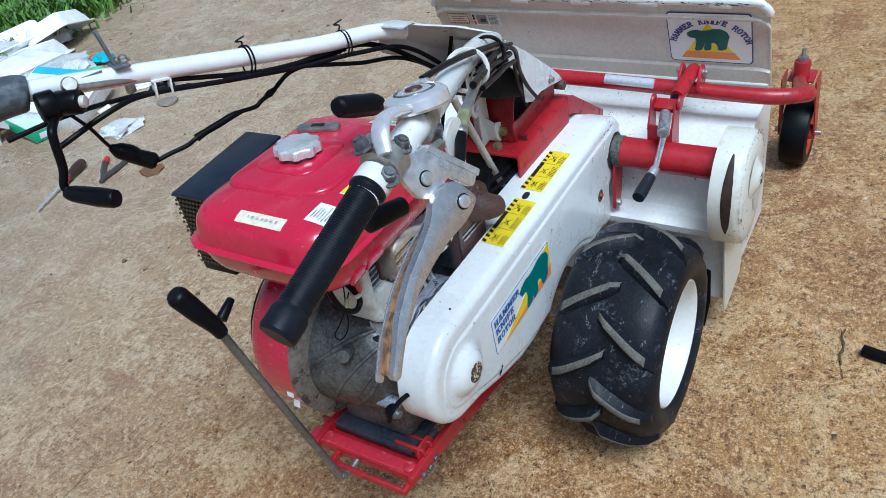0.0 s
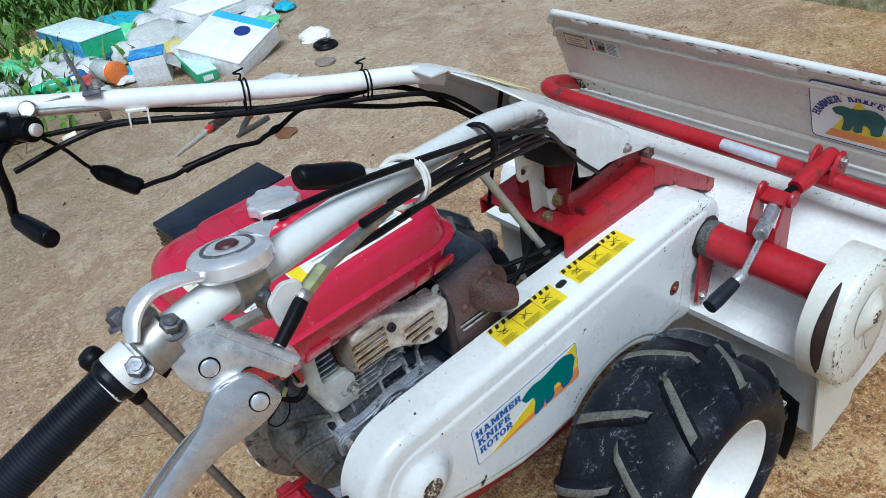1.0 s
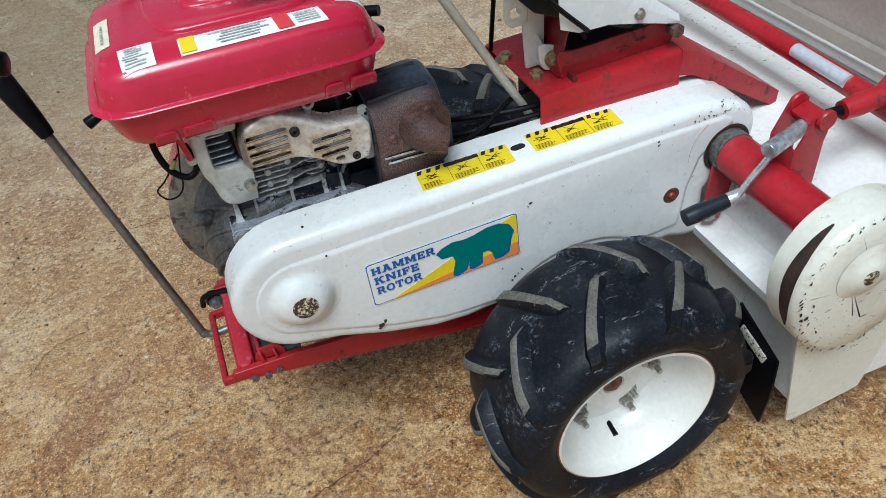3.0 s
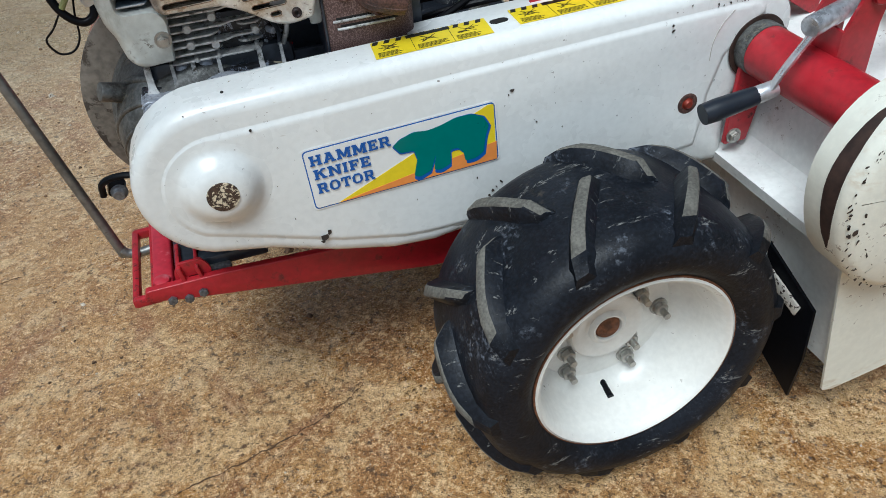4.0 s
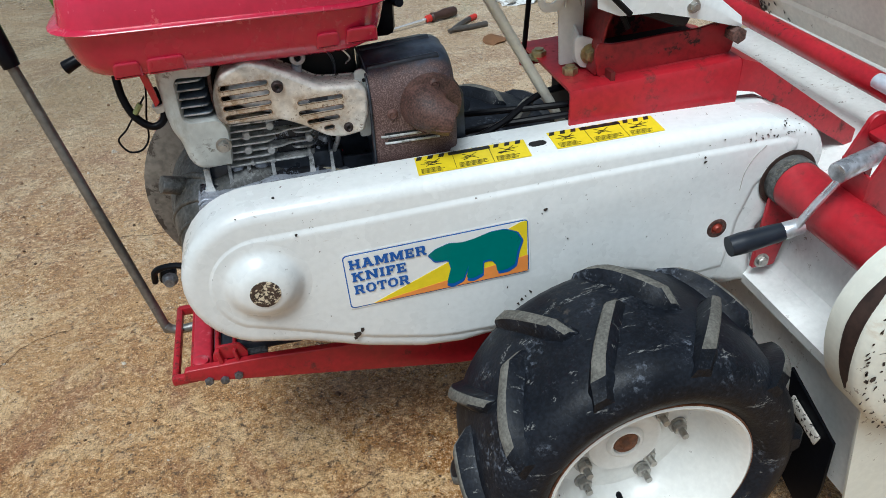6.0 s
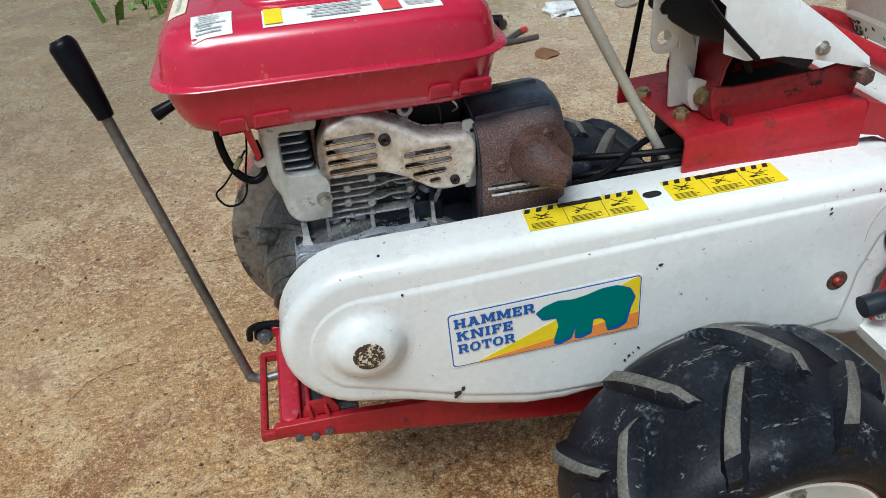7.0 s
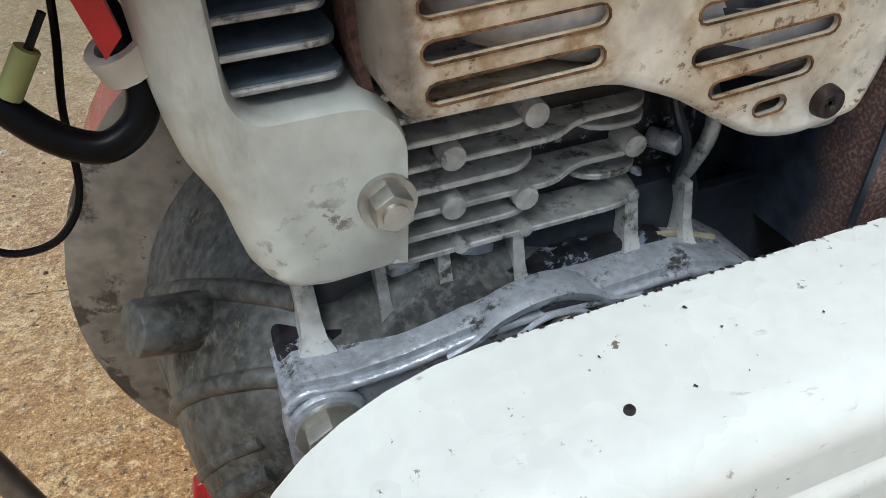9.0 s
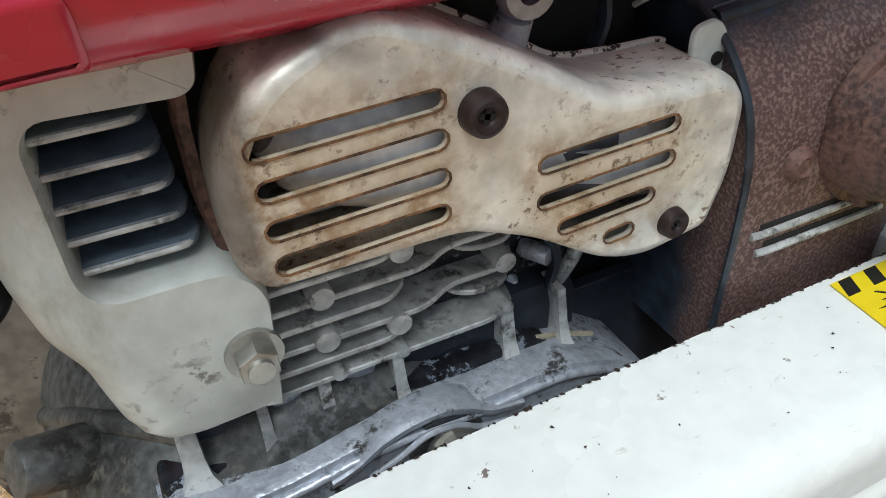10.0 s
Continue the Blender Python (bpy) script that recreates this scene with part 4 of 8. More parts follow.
part("fuel_gauge", slab(rounded([(-0.037, -0.012), (0.037, -0.012), (0.037, 0.012), (-0.037, 0.012)], 0.012), 0, 0.006, 0.002, 2, pose(-0.175, 0.268, 0.834, 0, 0, -72)), zinc, tank, "grey fuel gauge plate")
part("gauge_window", box((-0.175, 0.268, 0.841), (0.008, 0.022, 0.001), (0, 0, 18)), shade_black, tank)
# steps pressed into the lower half of the tank
for x0, x1, z in ((-0.3845, -0.3545, 0.7300), (-0.3495, -0.3085, 0.7320), (-0.169, -0.142, 0.7380), (-0.136, -0.100, 0.7400)):
    tab = rounded([(x0, z - 0.012), (x1, z - 0.0105), (x1 - 0.001, z + 0.008), (x0 + 0.002, z + 0.007)], (0.002, 0.002, 0.005, 0.005), 4)
    part("tank_clip", loft([[(x, 0.0700 + (0.7405 - zz) * 0.36 - d, zz) for x, zz in offset(tab, k)] for k, d in ((0, -0.006), (0, -0.0008), (0.0012, 0.0002), (0.003, 0.0005))]), tank_red, tank, angle=50)


tank_skin = BVHTree.FromPolygons([v.co + BASE for o in (tank, tank.children[0]) for v in o.data.vertices], [[i + (0 if o is tank else len(tank.data.vertices)) for i in p.vertices] for o in (tank, tank.children[0]) for p in o.data.polygons])


ink_soft = mat("ink_soft_grey", (0.42, 0.44, 0.44), 0.5, vary=0.4, scale=400)


def tank_label(corners, material, label, bars=(), extra=()):
    """A printed label that follows the top of the tank."""
    a, b, c, d = (Vector(p) for p in corners)

    def P(u, v, h=0.0026):
        p = (a * (1 - u) + b * u) * (1 - v) + (d * (1 - u) + c * u) * v
        hit = tank_skin.ray_cast(Vector((p.x, p.y, 0.95)), Vector((0, 0, -1)))[0]
        return Vector((p.x, p.y, (hit.z if hit else p.z) + h))

    s = part("tank_label", sheet([[P(i / 6, j / 6, 0.0012) for i in range(7)] for j in range(7)], 0.0006), material, tank, label)

    for group_, ink in ((bars, ink_soft), *extra):
        if group_:
            for u0, v0, u1, v1 in group_:
                part("print_line", quad_layer([P(u0, v0), P(u1, v0), P(u1, v1), P(u0, v1)], 0.0003, (0, 0, 1)), ink, s)
    return s


rnd = random.Random(3)
tank_label([(-0.390, 0.082, 0.8165), (-0.351, 0.084, 0.8175), (-0.351, 0.127, 0.8285), (-0.391, 0.127, 0.8275)], sticker_white, "white printed label",
           [(0.08 + 0.12 * rnd.random(), 0.1 + 0.105 * k, 0.5 + 0.42 * rnd.random(), 0.135 + 0.105 * k) for k in range(8)])
tank_label([(-0.322, 0.086, 0.8185), (-0.144, 0.088, 0.8195), (-0.150, 0.117, 0.8275), (-0.322, 0.117, 0.8275)], sticker_white, "long white printed label with yellow and pink fields",
           [(0.14 + 0.5 * rnd.random() * 0.4, 0.12 + 0.16 * k, 0.62 - 0.1 * rnd.random(), 0.17 + 0.16 * k) for k in range(5)] + [(0.80, 0.15 + 0.15 * k, 0.96, 0.195 + 0.15 * k) for k in range(5)],
           (([(0.01, 0.06, 0.11, 0.94)], sticker_yellow), ([(0.66, 0.05, 0.77, 0.95)], ink_red)))
tank_label([(-0.417, 0.150, 0.8265), (-0.398, 0.150, 0.829), (-0.398, 0.236, 0.8295), (-0.417, 0.236, 0.827)], sticker_pale, "faded cream name strip",
           [(0.42, 0.14 + 0.1 * k, 0.62, 0.17 + 0.1 * k + 0.012 * (k % 3)) for k in range(7)])
tank_label([(-0.125, 0.125, 0.8295), (-0.092, 0.122, 0.8265), (-0.090, 0.205, 0.828), (-0.125, 0.205, 0.830)], sticker_white, "white printed label with pink panel",
           [(0.15, 0.1 + 0.09 * k, 0.85, 0.15 + 0.09 * k) for k in range(5)], (([(0.05, 0.66, 0.95, 0.94)], ink_red),))

air_box = part("air_cleaner", box((-0.276, 0.389, 0.728), (0.184, 0.072, 0.15), (0, 0, 2), 0.004), black_plastic, engine, "black air cleaner box with a perforated side")
part("top_plate", box((-0.276, 0.389, 0.806), (0.190, 0.078, 0.007), (0, -3, 2), 0.003), mat("dark_blue_black_paint", (0.012, 0.018, 0.032), 0.33, vary=0.3, scale=20), air_box, "scuffed blue-black lid")
bm = bmesh.new()
for i in range(9):
    for j in range(16):
        add(bm, rod((-0.3685, 0.358 + 0.0078 * i + (0.0039 if j % 2 else 0), 0.672 + 0.0085 * j), (-0.3708, 0.358 + 0.0078 * i + (0.0039 if j % 2 else 0), 0.672 + 0.0085 * j), 0.0024, seg=6))
part("perforation", bm, mat("bronze_mesh", (0.10, 0.075, 0.04), 0.5, 0.4), air_box, "rows of small round holes")["kind"] = "stuff"
part("recoil_housing", lathe([(0.0, -0.135), (0.09, -0.135), (0.125, -0.12), (0.132, -0.095), (0.132, -0.06)], 48, along_y(-0.26, 0.24, 0.49)), black_plastic, engine, "black recoil starter housing")
part("recoil_cover", lathe([(0.128, -0.104), (0.148, -0.100), (0.157, -0.088), (0.160, -0.070), (0.160, 0.000), (0.157, 0.003)], 64, along_y(-0.255, 0.24, 0.487)), tank_red, engine, "red cooling cowl band")
for z, h in ((0.455, 0.014), (0.430, 0.024)):
    a = math.asin((z - 0.487) / 0.160)
    part("cowl_label", box((-0.255 - 0.1606 * math.cos(a), 0.268, z), (0.001, 0.014, h), (0, math.degrees(-a), 0)), sticker_white, engine, "small white label")
part("fan_housing", lathe([(0.0, 0.030), (0.07, 0.030), (0.085, 0.016), (0.10, 0.006), (0.150, 0.004), (0.156, 0.0), (0.156, -0.006)], 56, along_y(-0.263, 0.238, 0.490)), mat("dusty_grey_steel", (0.165, 0.145, 0.120), 0.6, 0.1, vary=0.3, scale=18, dirt=(0.05, 0.038, 0.028), dirt_at=0.56, dirt_scale=28, bump=0.3), engine, "dusty grey fan back plate")

# crankcase: rounded castings between the back plate and the drive case
stained = mat("stained_casting", (0.135, 0.138, 0.135), 0.42, 0.55, vary=0.4, scale=20, fine=200, bump=0.5, dirt=(0.025, 0.022, 0.017), dirt_at=0.46, dirt_soft=0.2, dirt_scale=18)
overlay(stained, (0.26, 0.24, 0.18), 18, 0.50, 0.58, 220, 0.52, 0.56, 0.4)
overlay(stained, (0.012, 0.011, 0.010), 14, 0.48, 0.60, 160, 0.45, 0.54, 0.6, rough=0.35)
BELL = [(0.070, 0.097), (0.082, 0.104), (0.095, 0.112), (0.104, 0.128), (0.1085, 0.145), (0.112, 0.165), (0.113, 0.185), (0.117, 0.200), (0.119, 0.236)]


def bell(a, y, h=0.0):
    """A point of the crankcase bell at an angle and a depth."""
    for (r0, y0), (r1, y1) in zip(BELL, BELL[1:]):
        if y <= y1:
            r = r0 + (r1 - r0) * (y - y0) / (y1 - y0) + h
            break
    return (-0.268 + r * math.cos(radians(a)), y, 0.478 + r * math.sin(radians(a)))


crankcase = part("crankcase", lathe([(0.0, 0.040)] + [(r, 0.135 - y) for r, y in BELL], 56, along_y(-0.268, 0.135, 0.478)), stained, engine, "stained grey cast crankcase bell")
for pts, r in (([(196, 0.195), (182, 0.178), (166, 0.155), (150, 0.132), (136, 0.114), (128, 0.106)], 0.0042), ([(190, 0.150), (178, 0.133), (163, 0.117), (152, 0.108)], 0.0028), ([(205, 0.160), (188, 0.128), (172, 0.112), (160, 0.104)], 0.0045), ([(160, 0.215), (145, 0.180), (132, 0.150), (120, 0.125)], 0.005)):
    part("cast_ridge", sweep([bell(a, y, -0.0012) for a, y in pts], r, 10, 6), stained, crankcase)
for a in (205, 245, 290):
    c = bell(a, 0.11)
    part("case_lug", rod((c[0], 0.13, c[2]), (c[0], 0.088, c[2]), 0.012, seg=18, bevel=0.002), aluminium, crankcase)
part("oil_neck", rod((-0.340, 0.165, 0.535), (-0.381, 0.150, 0.553), 0.0125, 0.0115, 18, 0.002), stained, crankcase, "stained cast boss")
part("sump", box((-0.265, 0.165, 0.375), (0.15, 0.15, 0.09), bevel=0.02, seg=3), stained, engine)
part("mount_foot", box((-0.30, 0.165, 0.325), (0.12, 0.17, 0.018), bevel=0.004), muffler_black, engine)

# joint flange: a flat-topped casting with a raised rim that arches over a bolt
RIM_LINE = [(-0.334, 0.552), (-0.327, 0.5575), (-0.312, 0.5555), (-0.290, 0.5565), (-0.265, 0.5605), (-0.240, 0.562), (-0.212, 0.5605), (-0.190, 0.5615), (-0.172, 0.5605), (-0.150, 0.553), (-0.132, 0.540)]
flange = part("crankcase_flange", plate(RIM_LINE[::-1] + [(-0.336, 0.515), (-0.25, 0.475), (-0.128, 0.495)], 0.0935, 0.150, 0.0022, 2), aluminium, engine, "machined flange, oily at the joint")
part("flange_rim", sweep([(x, 0.0925, z - 0.005) for x, z in RIM_LINE], 0.0019, 10, 5), aluminium, flange, "cast rim over the bolts")
ARCH = [(-0.276, 0.551), (-0.266, 0.5545), (-0.256, 0.5610), (-0.243, 0.5650), (-0.230, 0.5655), (-0.219, 0.5615), (-0.210, 0.556), (-0.196, 0.5535)]
part("bolt_arch", sheet([[(p.x, 0.0915, p.y - 0.004), (p.x, 0.0895, p.y - 0.001), (p.x, 0.0895, p.y + 0.001), (p.x, 0.093, p.y + 0.002), (p.x, 0.104, p.y + 0.0012)] for p in curve_points([(x, z, 0) for x, z in ARCH], 4)], 0.0012), aluminium, flange, "cast lip arched over a bolt", 60)
INNER = [(-0.262, 0.548), (-0.250, 0.5525), (-0.238, 0.5585), (-0.226, 0.5575), (-0.216, 0.5515), (-0.204, 0.549)]
part("inner_lip", sweep([(x, 0.089, z) for x, z in INNER], 0.0013, 8, 5), aluminium, flange)
part("bolt_boss", rod((-0.321, 0.100, 0.537), (-0.321, 0.0885, 0.537), 0.0150, seg=24, bevel=0.002), aluminium, flange)
part("bolt_recess", rod((-0.229, 0.0955, 0.546), (-0.229, 0.0915, 0.546), 0.0160, seg=24, bevel=0.001), dark_alu, flange)
sealant = mat("pale_sealant", (0.30, 0.27, 0.20), 0.6, vary=0.5, scale=90, bump=0.4)
rnd = random.Random(21)
for pts in ([(-0.330, 0.5575), (-0.315, 0.5565), (-0.300, 0.5575), (-0.285, 0.560)], [(-0.290, 0.5595), (-0.275, 0.562), (-0.262, 0.5645), (-0.248, 0.5650), (-0.236, 0.5640)], [(-0.236, 0.5640), (-0.222, 0.5635), (-0.205, 0.5645), (-0.188, 0.5650), (-0.170, 0.5625), (-0.150, 0.5545)]):
    part("gasket_bead", sweep([(x, 0.1115 + rnd.uniform(-0.0008, 0.0008), z - 0.0012 + rnd.uniform(-0.0006, 0.0004)) for x, z in pts], 0.0011, 6, 5, radii=[rnd.uniform(0.0006, 0.0015) for _ in pts]), sealant if len(pts) > 4 else ink_black, flange, "squeezed-out sealant at the joint")
for x, z, r, w_ in ((-0.321, 0.537, 0.0100, 0.0125), (-0.228, 0.5465, 0.0085, 0.0105), (-0.148, 0.522, 0.0095, 0.012)):
    b_ = hexbolt(flange, "flange_bolt", (x, 0.0885 if x < -0.3 else 0.0905, z), (0, -1, 0), r, 0.009, zinc, w_)
oily_block = mat("oily_black_casting", (0.018, 0.019, 0.023), 0.30, 0.3, vary=0.4, scale=30, bump=0.5)
# light-blue highlights painted into the black casting
overlay(oily_block, (0.34, 0.38, 0.47), 44, 0.54, 0.57, 260, 0.50, 0.54, 0.7, rough=0.32)
fin_alloy = mat("fin_alloy", (0.50, 0.505, 0.50), 0.46, 0.35, vary=0.3, scale=30, dirt=(0.06, 0.055, 0.045), dirt_at=0.53, dirt_soft=0.12, dirt_scale=90, bump=0.4)
block = part("cylinder_block", box((-0.235, 0.170, 0.585), (0.165, 0.085, 0.085), bevel=0.006), oily_block, engine, "oily cylinder block with cast ribs")
part("crankcase_deck", plate(rounded([(-0.334, 0.530), (-0.160, 0.530), (-0.162, 0.552), (-0.178, 0.5645), (-0.24, 0.5675), (-0.30, 0.5620), (-0.332, 0.559)], 0.004), 0.1095, 0.20, 0.002, 2), oily_block, block, "oily black top of the crankcase")
for x, w_ in ((-0.3185, 0.0075), (-0.2915, 0.0042), (-0.268, 0.0050), (-0.239, 0.0046), (-0.1915, 0.0060), (-0.166, 0.0040)):
    part("block_rib", loft([[(x - w_ * a, y0, z0), (x + w_ * a, y0, z0), (x + w_ * a * 0.8, y1, z0), (x - w_ * a * 0.8, y1, z0)] for a, y0, y1, z0 in ((0.95, 0.1045, 0.131, 0.5560), (0.62, 0.107, 0.131, 0.5605), (0.5, 0.1095, 0.131, 0.568), (0.45, 0.1120, 0.131, 0.5835))]), fin_alloy, block, angle=25)
for x, r in ((-0.281, 0.011), (-0.254, 0.012)):
    part("cast_lobe", lathe([(0, 0.004), (r * 0.55, 0.0028), (r * 0.85, -0.001), (r, -0.008)], 24, along_y(x, 0.1185, 0.571)), aluminium, block, "bright rounded casting between the ribs")
# cooling fins: short and long ones by turns, the long ones set back past the middle
LONG = [(-0.289, 0.109), (-0.226, 0.109), (-0.214, 0.1165), (-0.189, 0.1165), (-0.181, 0.126), (-0.181, 0.20), (-0.289, 0.20)]
SHORT = [(-0.289, 0.109), (-0.239, 0.109), (-0.230, 0.118), (-0.230, 0.20), (-0.289, 0.20)]
LOWEST = [(-0.289, 0.109), (-0.198, 0.1095), (-0.187, 0.114), (-0.184, 0.128), (-0.184, 0.20), (-0.289, 0.20)]
for k in range(9):
    z = 0.5832 + 0.0089 * k
    plan = LOWEST if k == 0 else (SHORT if k % 2 else LONG)
    part("cooling_fin", slab(rounded(plan, [0.0005] + [0.006] * (len(plan) - 3) + [0.001, 0.001], 4), z - 0.0010, z + 0.0010, 0.0005, 1), fin_alloy, block)
for x, z, y in ((-0.206, 0.5925, 0.117), (-0.203, 0.6115, 0.119)):
    part("side_fin", slab(rounded([(x - 0.006, y + 0.006), (x + 0.002, y), (x + 0.016, y), (x + 0.023, y + 0.008), (x + 0.023, 0.18), (x - 0.006, 0.18)], 0.005, 4), z - 0.0010, z + 0.0010, 0.0005, 1), fin_alloy, block)
for x, y, z in ((-0.264, 0.1075, 0.6205), (-0.2645, 0.1075, 0.6015), (-0.2375, 0.1075, 0.598), (-0.190, 0.1150, 0.6035), (-0.2345, 0.1075, 0.6295), (-0.262, 0.1085, 0.5835), (-0.237, 0.1085, 0.5835), (-0.1915, 0.1105, 0.5850)):
    low = z < 0.586
    part("fin_pin", rod((x, y + 0.03, z), (x, y, z), 0.0027 if low else 0.0046, seg=16, bevel=0.0007), fin_alloy, block)
# governor levers in the gap beside the block
part("governor_arm", sweep([(-0.172, 0.128, 0.632), (-0.170, 0.121, 0.612), (-0.165, 0.119, 0.597), (-0.166, 0.122, 0.580)], 0.0045, 10, 5, flat=0.5), muffler_black, engine, "black bent governor arm")
part("governor_link", sweep([(-0.160, 0.128, 0.634), (-0.1545, 0.120, 0.612), (-0.1545, 0.119, 0.598), (-0.160, 0.121, 0.584), (-0.163, 0.126, 0.574)], 0.0032, 10, 5), fin_alloy, engine, "worn grey lever edge")
part("governor_bolt", add(rod((-0.176, 0.128, 0.5985), (-0.1695, 0.1165, 0.5985), 0.0042, seg=14, bevel=0.0006), rod((-0.181, 0.13, 0.585), (-0.178, 0.122, 0.575), 0.003, seg=10)), aluminium, engine, "bright bolt end")
part("cavity_wire", sweep([(-0.165, 0.132, 0.572), (-0.158, 0.126, 0.570), (-0.150, 0.130, 0.575)], 0.0011, 6, 4), ink_red, engine, "thin red wire")
# added black plate that closes the view between engine and gear frame
part("belt_baffle", plate(rounded([(-0.165, 0.40), (0.02, 0.40), (0.02, 0.565), (-0.165, 0.565)], 0.01), 0.128, 0.134, 0.001), muffler_black, engine, "black plate across the gap under the silencer")
# added black block, fills the gap so that it looks shaded
part("cavity_block", box((-0.150, 0.185, 0.60), (0.075, 0.075, 0.13), bevel=0.006), muffler_black, engine, "black block in place of the shade beside the cylinder")
# shroud with its window and the fins behind it
SH = [(-0.349, 0.745), (-0.3485, 0.705), (-0.348, 0.680), (-0.3475, 0.660), (-0.344, 0.640), (-0.3375, 0.626), (-0.335, 0.611), (-0.3325, 0.600), (-0.324, 0.591), (-0.312, 0.5885), (-0.2845, 0.590), (-0.2825, 0.613), (-0.281, 0.637), (-0.284, 0.645), (-0.2915, 0.6515), (-0.300, 0.6525), (-0.3215, 0.6525), (-0.3265, 0.6555), (-0.3285, 0.661), (-0.3285, 0.700), (-0.3255, 0.7045), (-0.291, 0.7030), (-0.2865, 0.706), (-0.285, 0.716), (-0.290, 0.745)]
SH = rounded(SH, 0.004, 3)


def shroud_ring(f, y):
    """One ring of the shroud's rounded front: the outer left side and the foot turn back most."""
    inner = offset(SH, 1.0)
    out = []
    for (x, z), (ix, iz) in zip(SH, inner):
        nx, nz = ix - x, iz - z
        w = 0.0105 if nx > 0.3 and x < -0.33 else (0.007 if nz > 0.3 and z < 0.60 else 0.0016)
        out.append((x + nx * w * f, y, z + nz * w * f))
    return out


shroud = part("cooling_shroud", loft([shroud_ring(f, y) for f, y in ((0, 0.165), (0, 0.1075), (0.12, 0.1035), (0.35, 0.0995), (0.65, 0.0968), (1, 0.0955))]), shroud_grey, engine, "grey-green painted cooling shroud, stained", 50)
hexbolt(shroud, "shroud_bolt", (-0.2905, 0.0955, 0.6195), (0, -1, 0), 0.0068, 0.009, zinc, 0.0092)
# added near-black box, stands for the shade behind the head fins
part("head_block", box((-0.30, 0.175, 0.68), (0.08, 0.08, 0.10), bevel=0.004), shade_black, engine)
head_alloy = mat("blue_grey_alloy", (0.165, 0.21, 0.26), 0.42, 0.2, vary=0.35, scale=40, bump=0.4, dirt=(0.06, 0.07, 0.085), dirt_at=0.55, dirt_soft=0.2, dirt_scale=60)
overlay(head_alloy, (0.35, 0.38, 0.42), 60, 0.56, 0.60, 500, 0.60, 0.64, 0.8, rough=0.4)
for k in range(6):
    z, x1 = 0.6478 + 0.0100 * k, -0.2965 - 0.0012 * k
    fin = part("head_fin", slab(rounded([(-0.336, 0.1045), (x1, 0.1045), (x1 + 0.003, 0.112), (x1 + 0.003, 0.17), (-0.336, 0.17)], (0.0005, 0.005, 0.004, 0.001, 0.001), 4), z - 0.0012, z + 0.0012, 0.0006, 1), head_alloy, engine)
    part("fin_edge", sweep([(-0.336, 0.1046, z), (-0.316, 0.1046, z), (x1 - 0.0045, 0.1046, z), (x1 - 0.0012, 0.1062, z), (x1 + 0.0004, 0.1095, z)], 0.0011, 8, 5), fin_alloy, fin, "bare worn fin edge")
part("gasket", loft([[(x + dx, y, z) for x, z in ((-0.2915, 0.712), (-0.2935, 0.690), (-0.2935, 0.668), (-0.2905, 0.648), (-0.2875, 0.648), (-0.2905, 0.668), (-0.2905, 0.690), (-0.2885, 0.712))] for dx, y in ((0, 0.108), (-0.001, 0.110), (-0.001, 0.118), (0, 0.119))]), rusty, engine, "rusty edge behind the heat guard")

# heat guard over the exhaust: a pressed tray with rounded edges, its rim chipped
GUARD = [(-0.2905, 0.685), (-0.2905, 0.657), (-0.2835, 0.6485), (-0.236, 0.6480), (-0.222, 0.6475), (-0.198, 0.637), (-0.169, 0.6175), (-0.152, 0.6135), (-0.1250, 0.6180), (-0.1165, 0.640), (-0.1160, 0.668), (-0.125, 0.6785), (-0.146, 0.6790), (-0.172, 0.6810), (-0.193, 0.6945), (-0.226, 0.7130), (-0.2495, 0.7225), (-0.279, 0.7080)]


def guard_outline(d):
    """The guard's outline drawn in by d, its corners rounded."""
    return rounded(offset(GUARD, d), [0.010, 0.008, 0.007, 0.004, 0.008, 0.008, 0.008, 0.007, 0.003, 0.010, 0.008, 0.008, 0.006, 0.008, 0.006, 0.008, 0.009, 0.010], 4)


G = guard_outline(0.0)
slots = [slot(x0, z0, x1, z1, r) for x0, z0, x1, z1, r in (
    (-0.2793, 0.6930, -0.2312, 0.6945, 0.0029), (-0.2785, 0.6810, -0.2308, 0.6828, 0.0029), (-0.2782, 0.6690, -0.2308, 0.6706, 0.0029), (-0.2775, 0.6575, -0.2313, 0.6590, 0.0029),
    (-0.1955, 0.6650, -0.1488, 0.6668, 0.0027), (-0.1955, 0.6520, -0.1488, 0.6540, 0.0027), (-0.1875, 0.6400, -0.1555, 0.6418, 0.0027), (-0.1692, 0.6298, -0.1625, 0.6303, 0.0025))]
guard = part("exhaust_guard", plate(guard_outline(0.0055), 0.081, 0.083, 0.0, holes=slots), guard_grey, engine, "sooty silver heat guard with long slots, its left wall shaded by colour")
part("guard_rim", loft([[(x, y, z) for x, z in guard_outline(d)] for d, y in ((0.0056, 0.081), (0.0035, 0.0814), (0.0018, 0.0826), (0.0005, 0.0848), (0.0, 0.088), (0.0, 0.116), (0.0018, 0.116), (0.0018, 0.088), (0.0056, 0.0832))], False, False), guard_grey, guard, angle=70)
chipped_edge = mat("chipped_white_edge", (0.66, 0.63, 0.56), 0.5, vary=0.1, dirt=(0.035, 0.022, 0.018), dirt_at=0.53, dirt_soft=0.03, dirt_scale=120, bump=0.4)
top_edge = [p for p in G if p[1] > 0.677 and -0.262 < p[0] < -0.121]
part("guard_lip", sweep([(x, 0.1165, z + 0.0004) for x, z in top_edge], 0.0013, 8, 2), chipped_edge, guard, "chipped white edge of the guard")
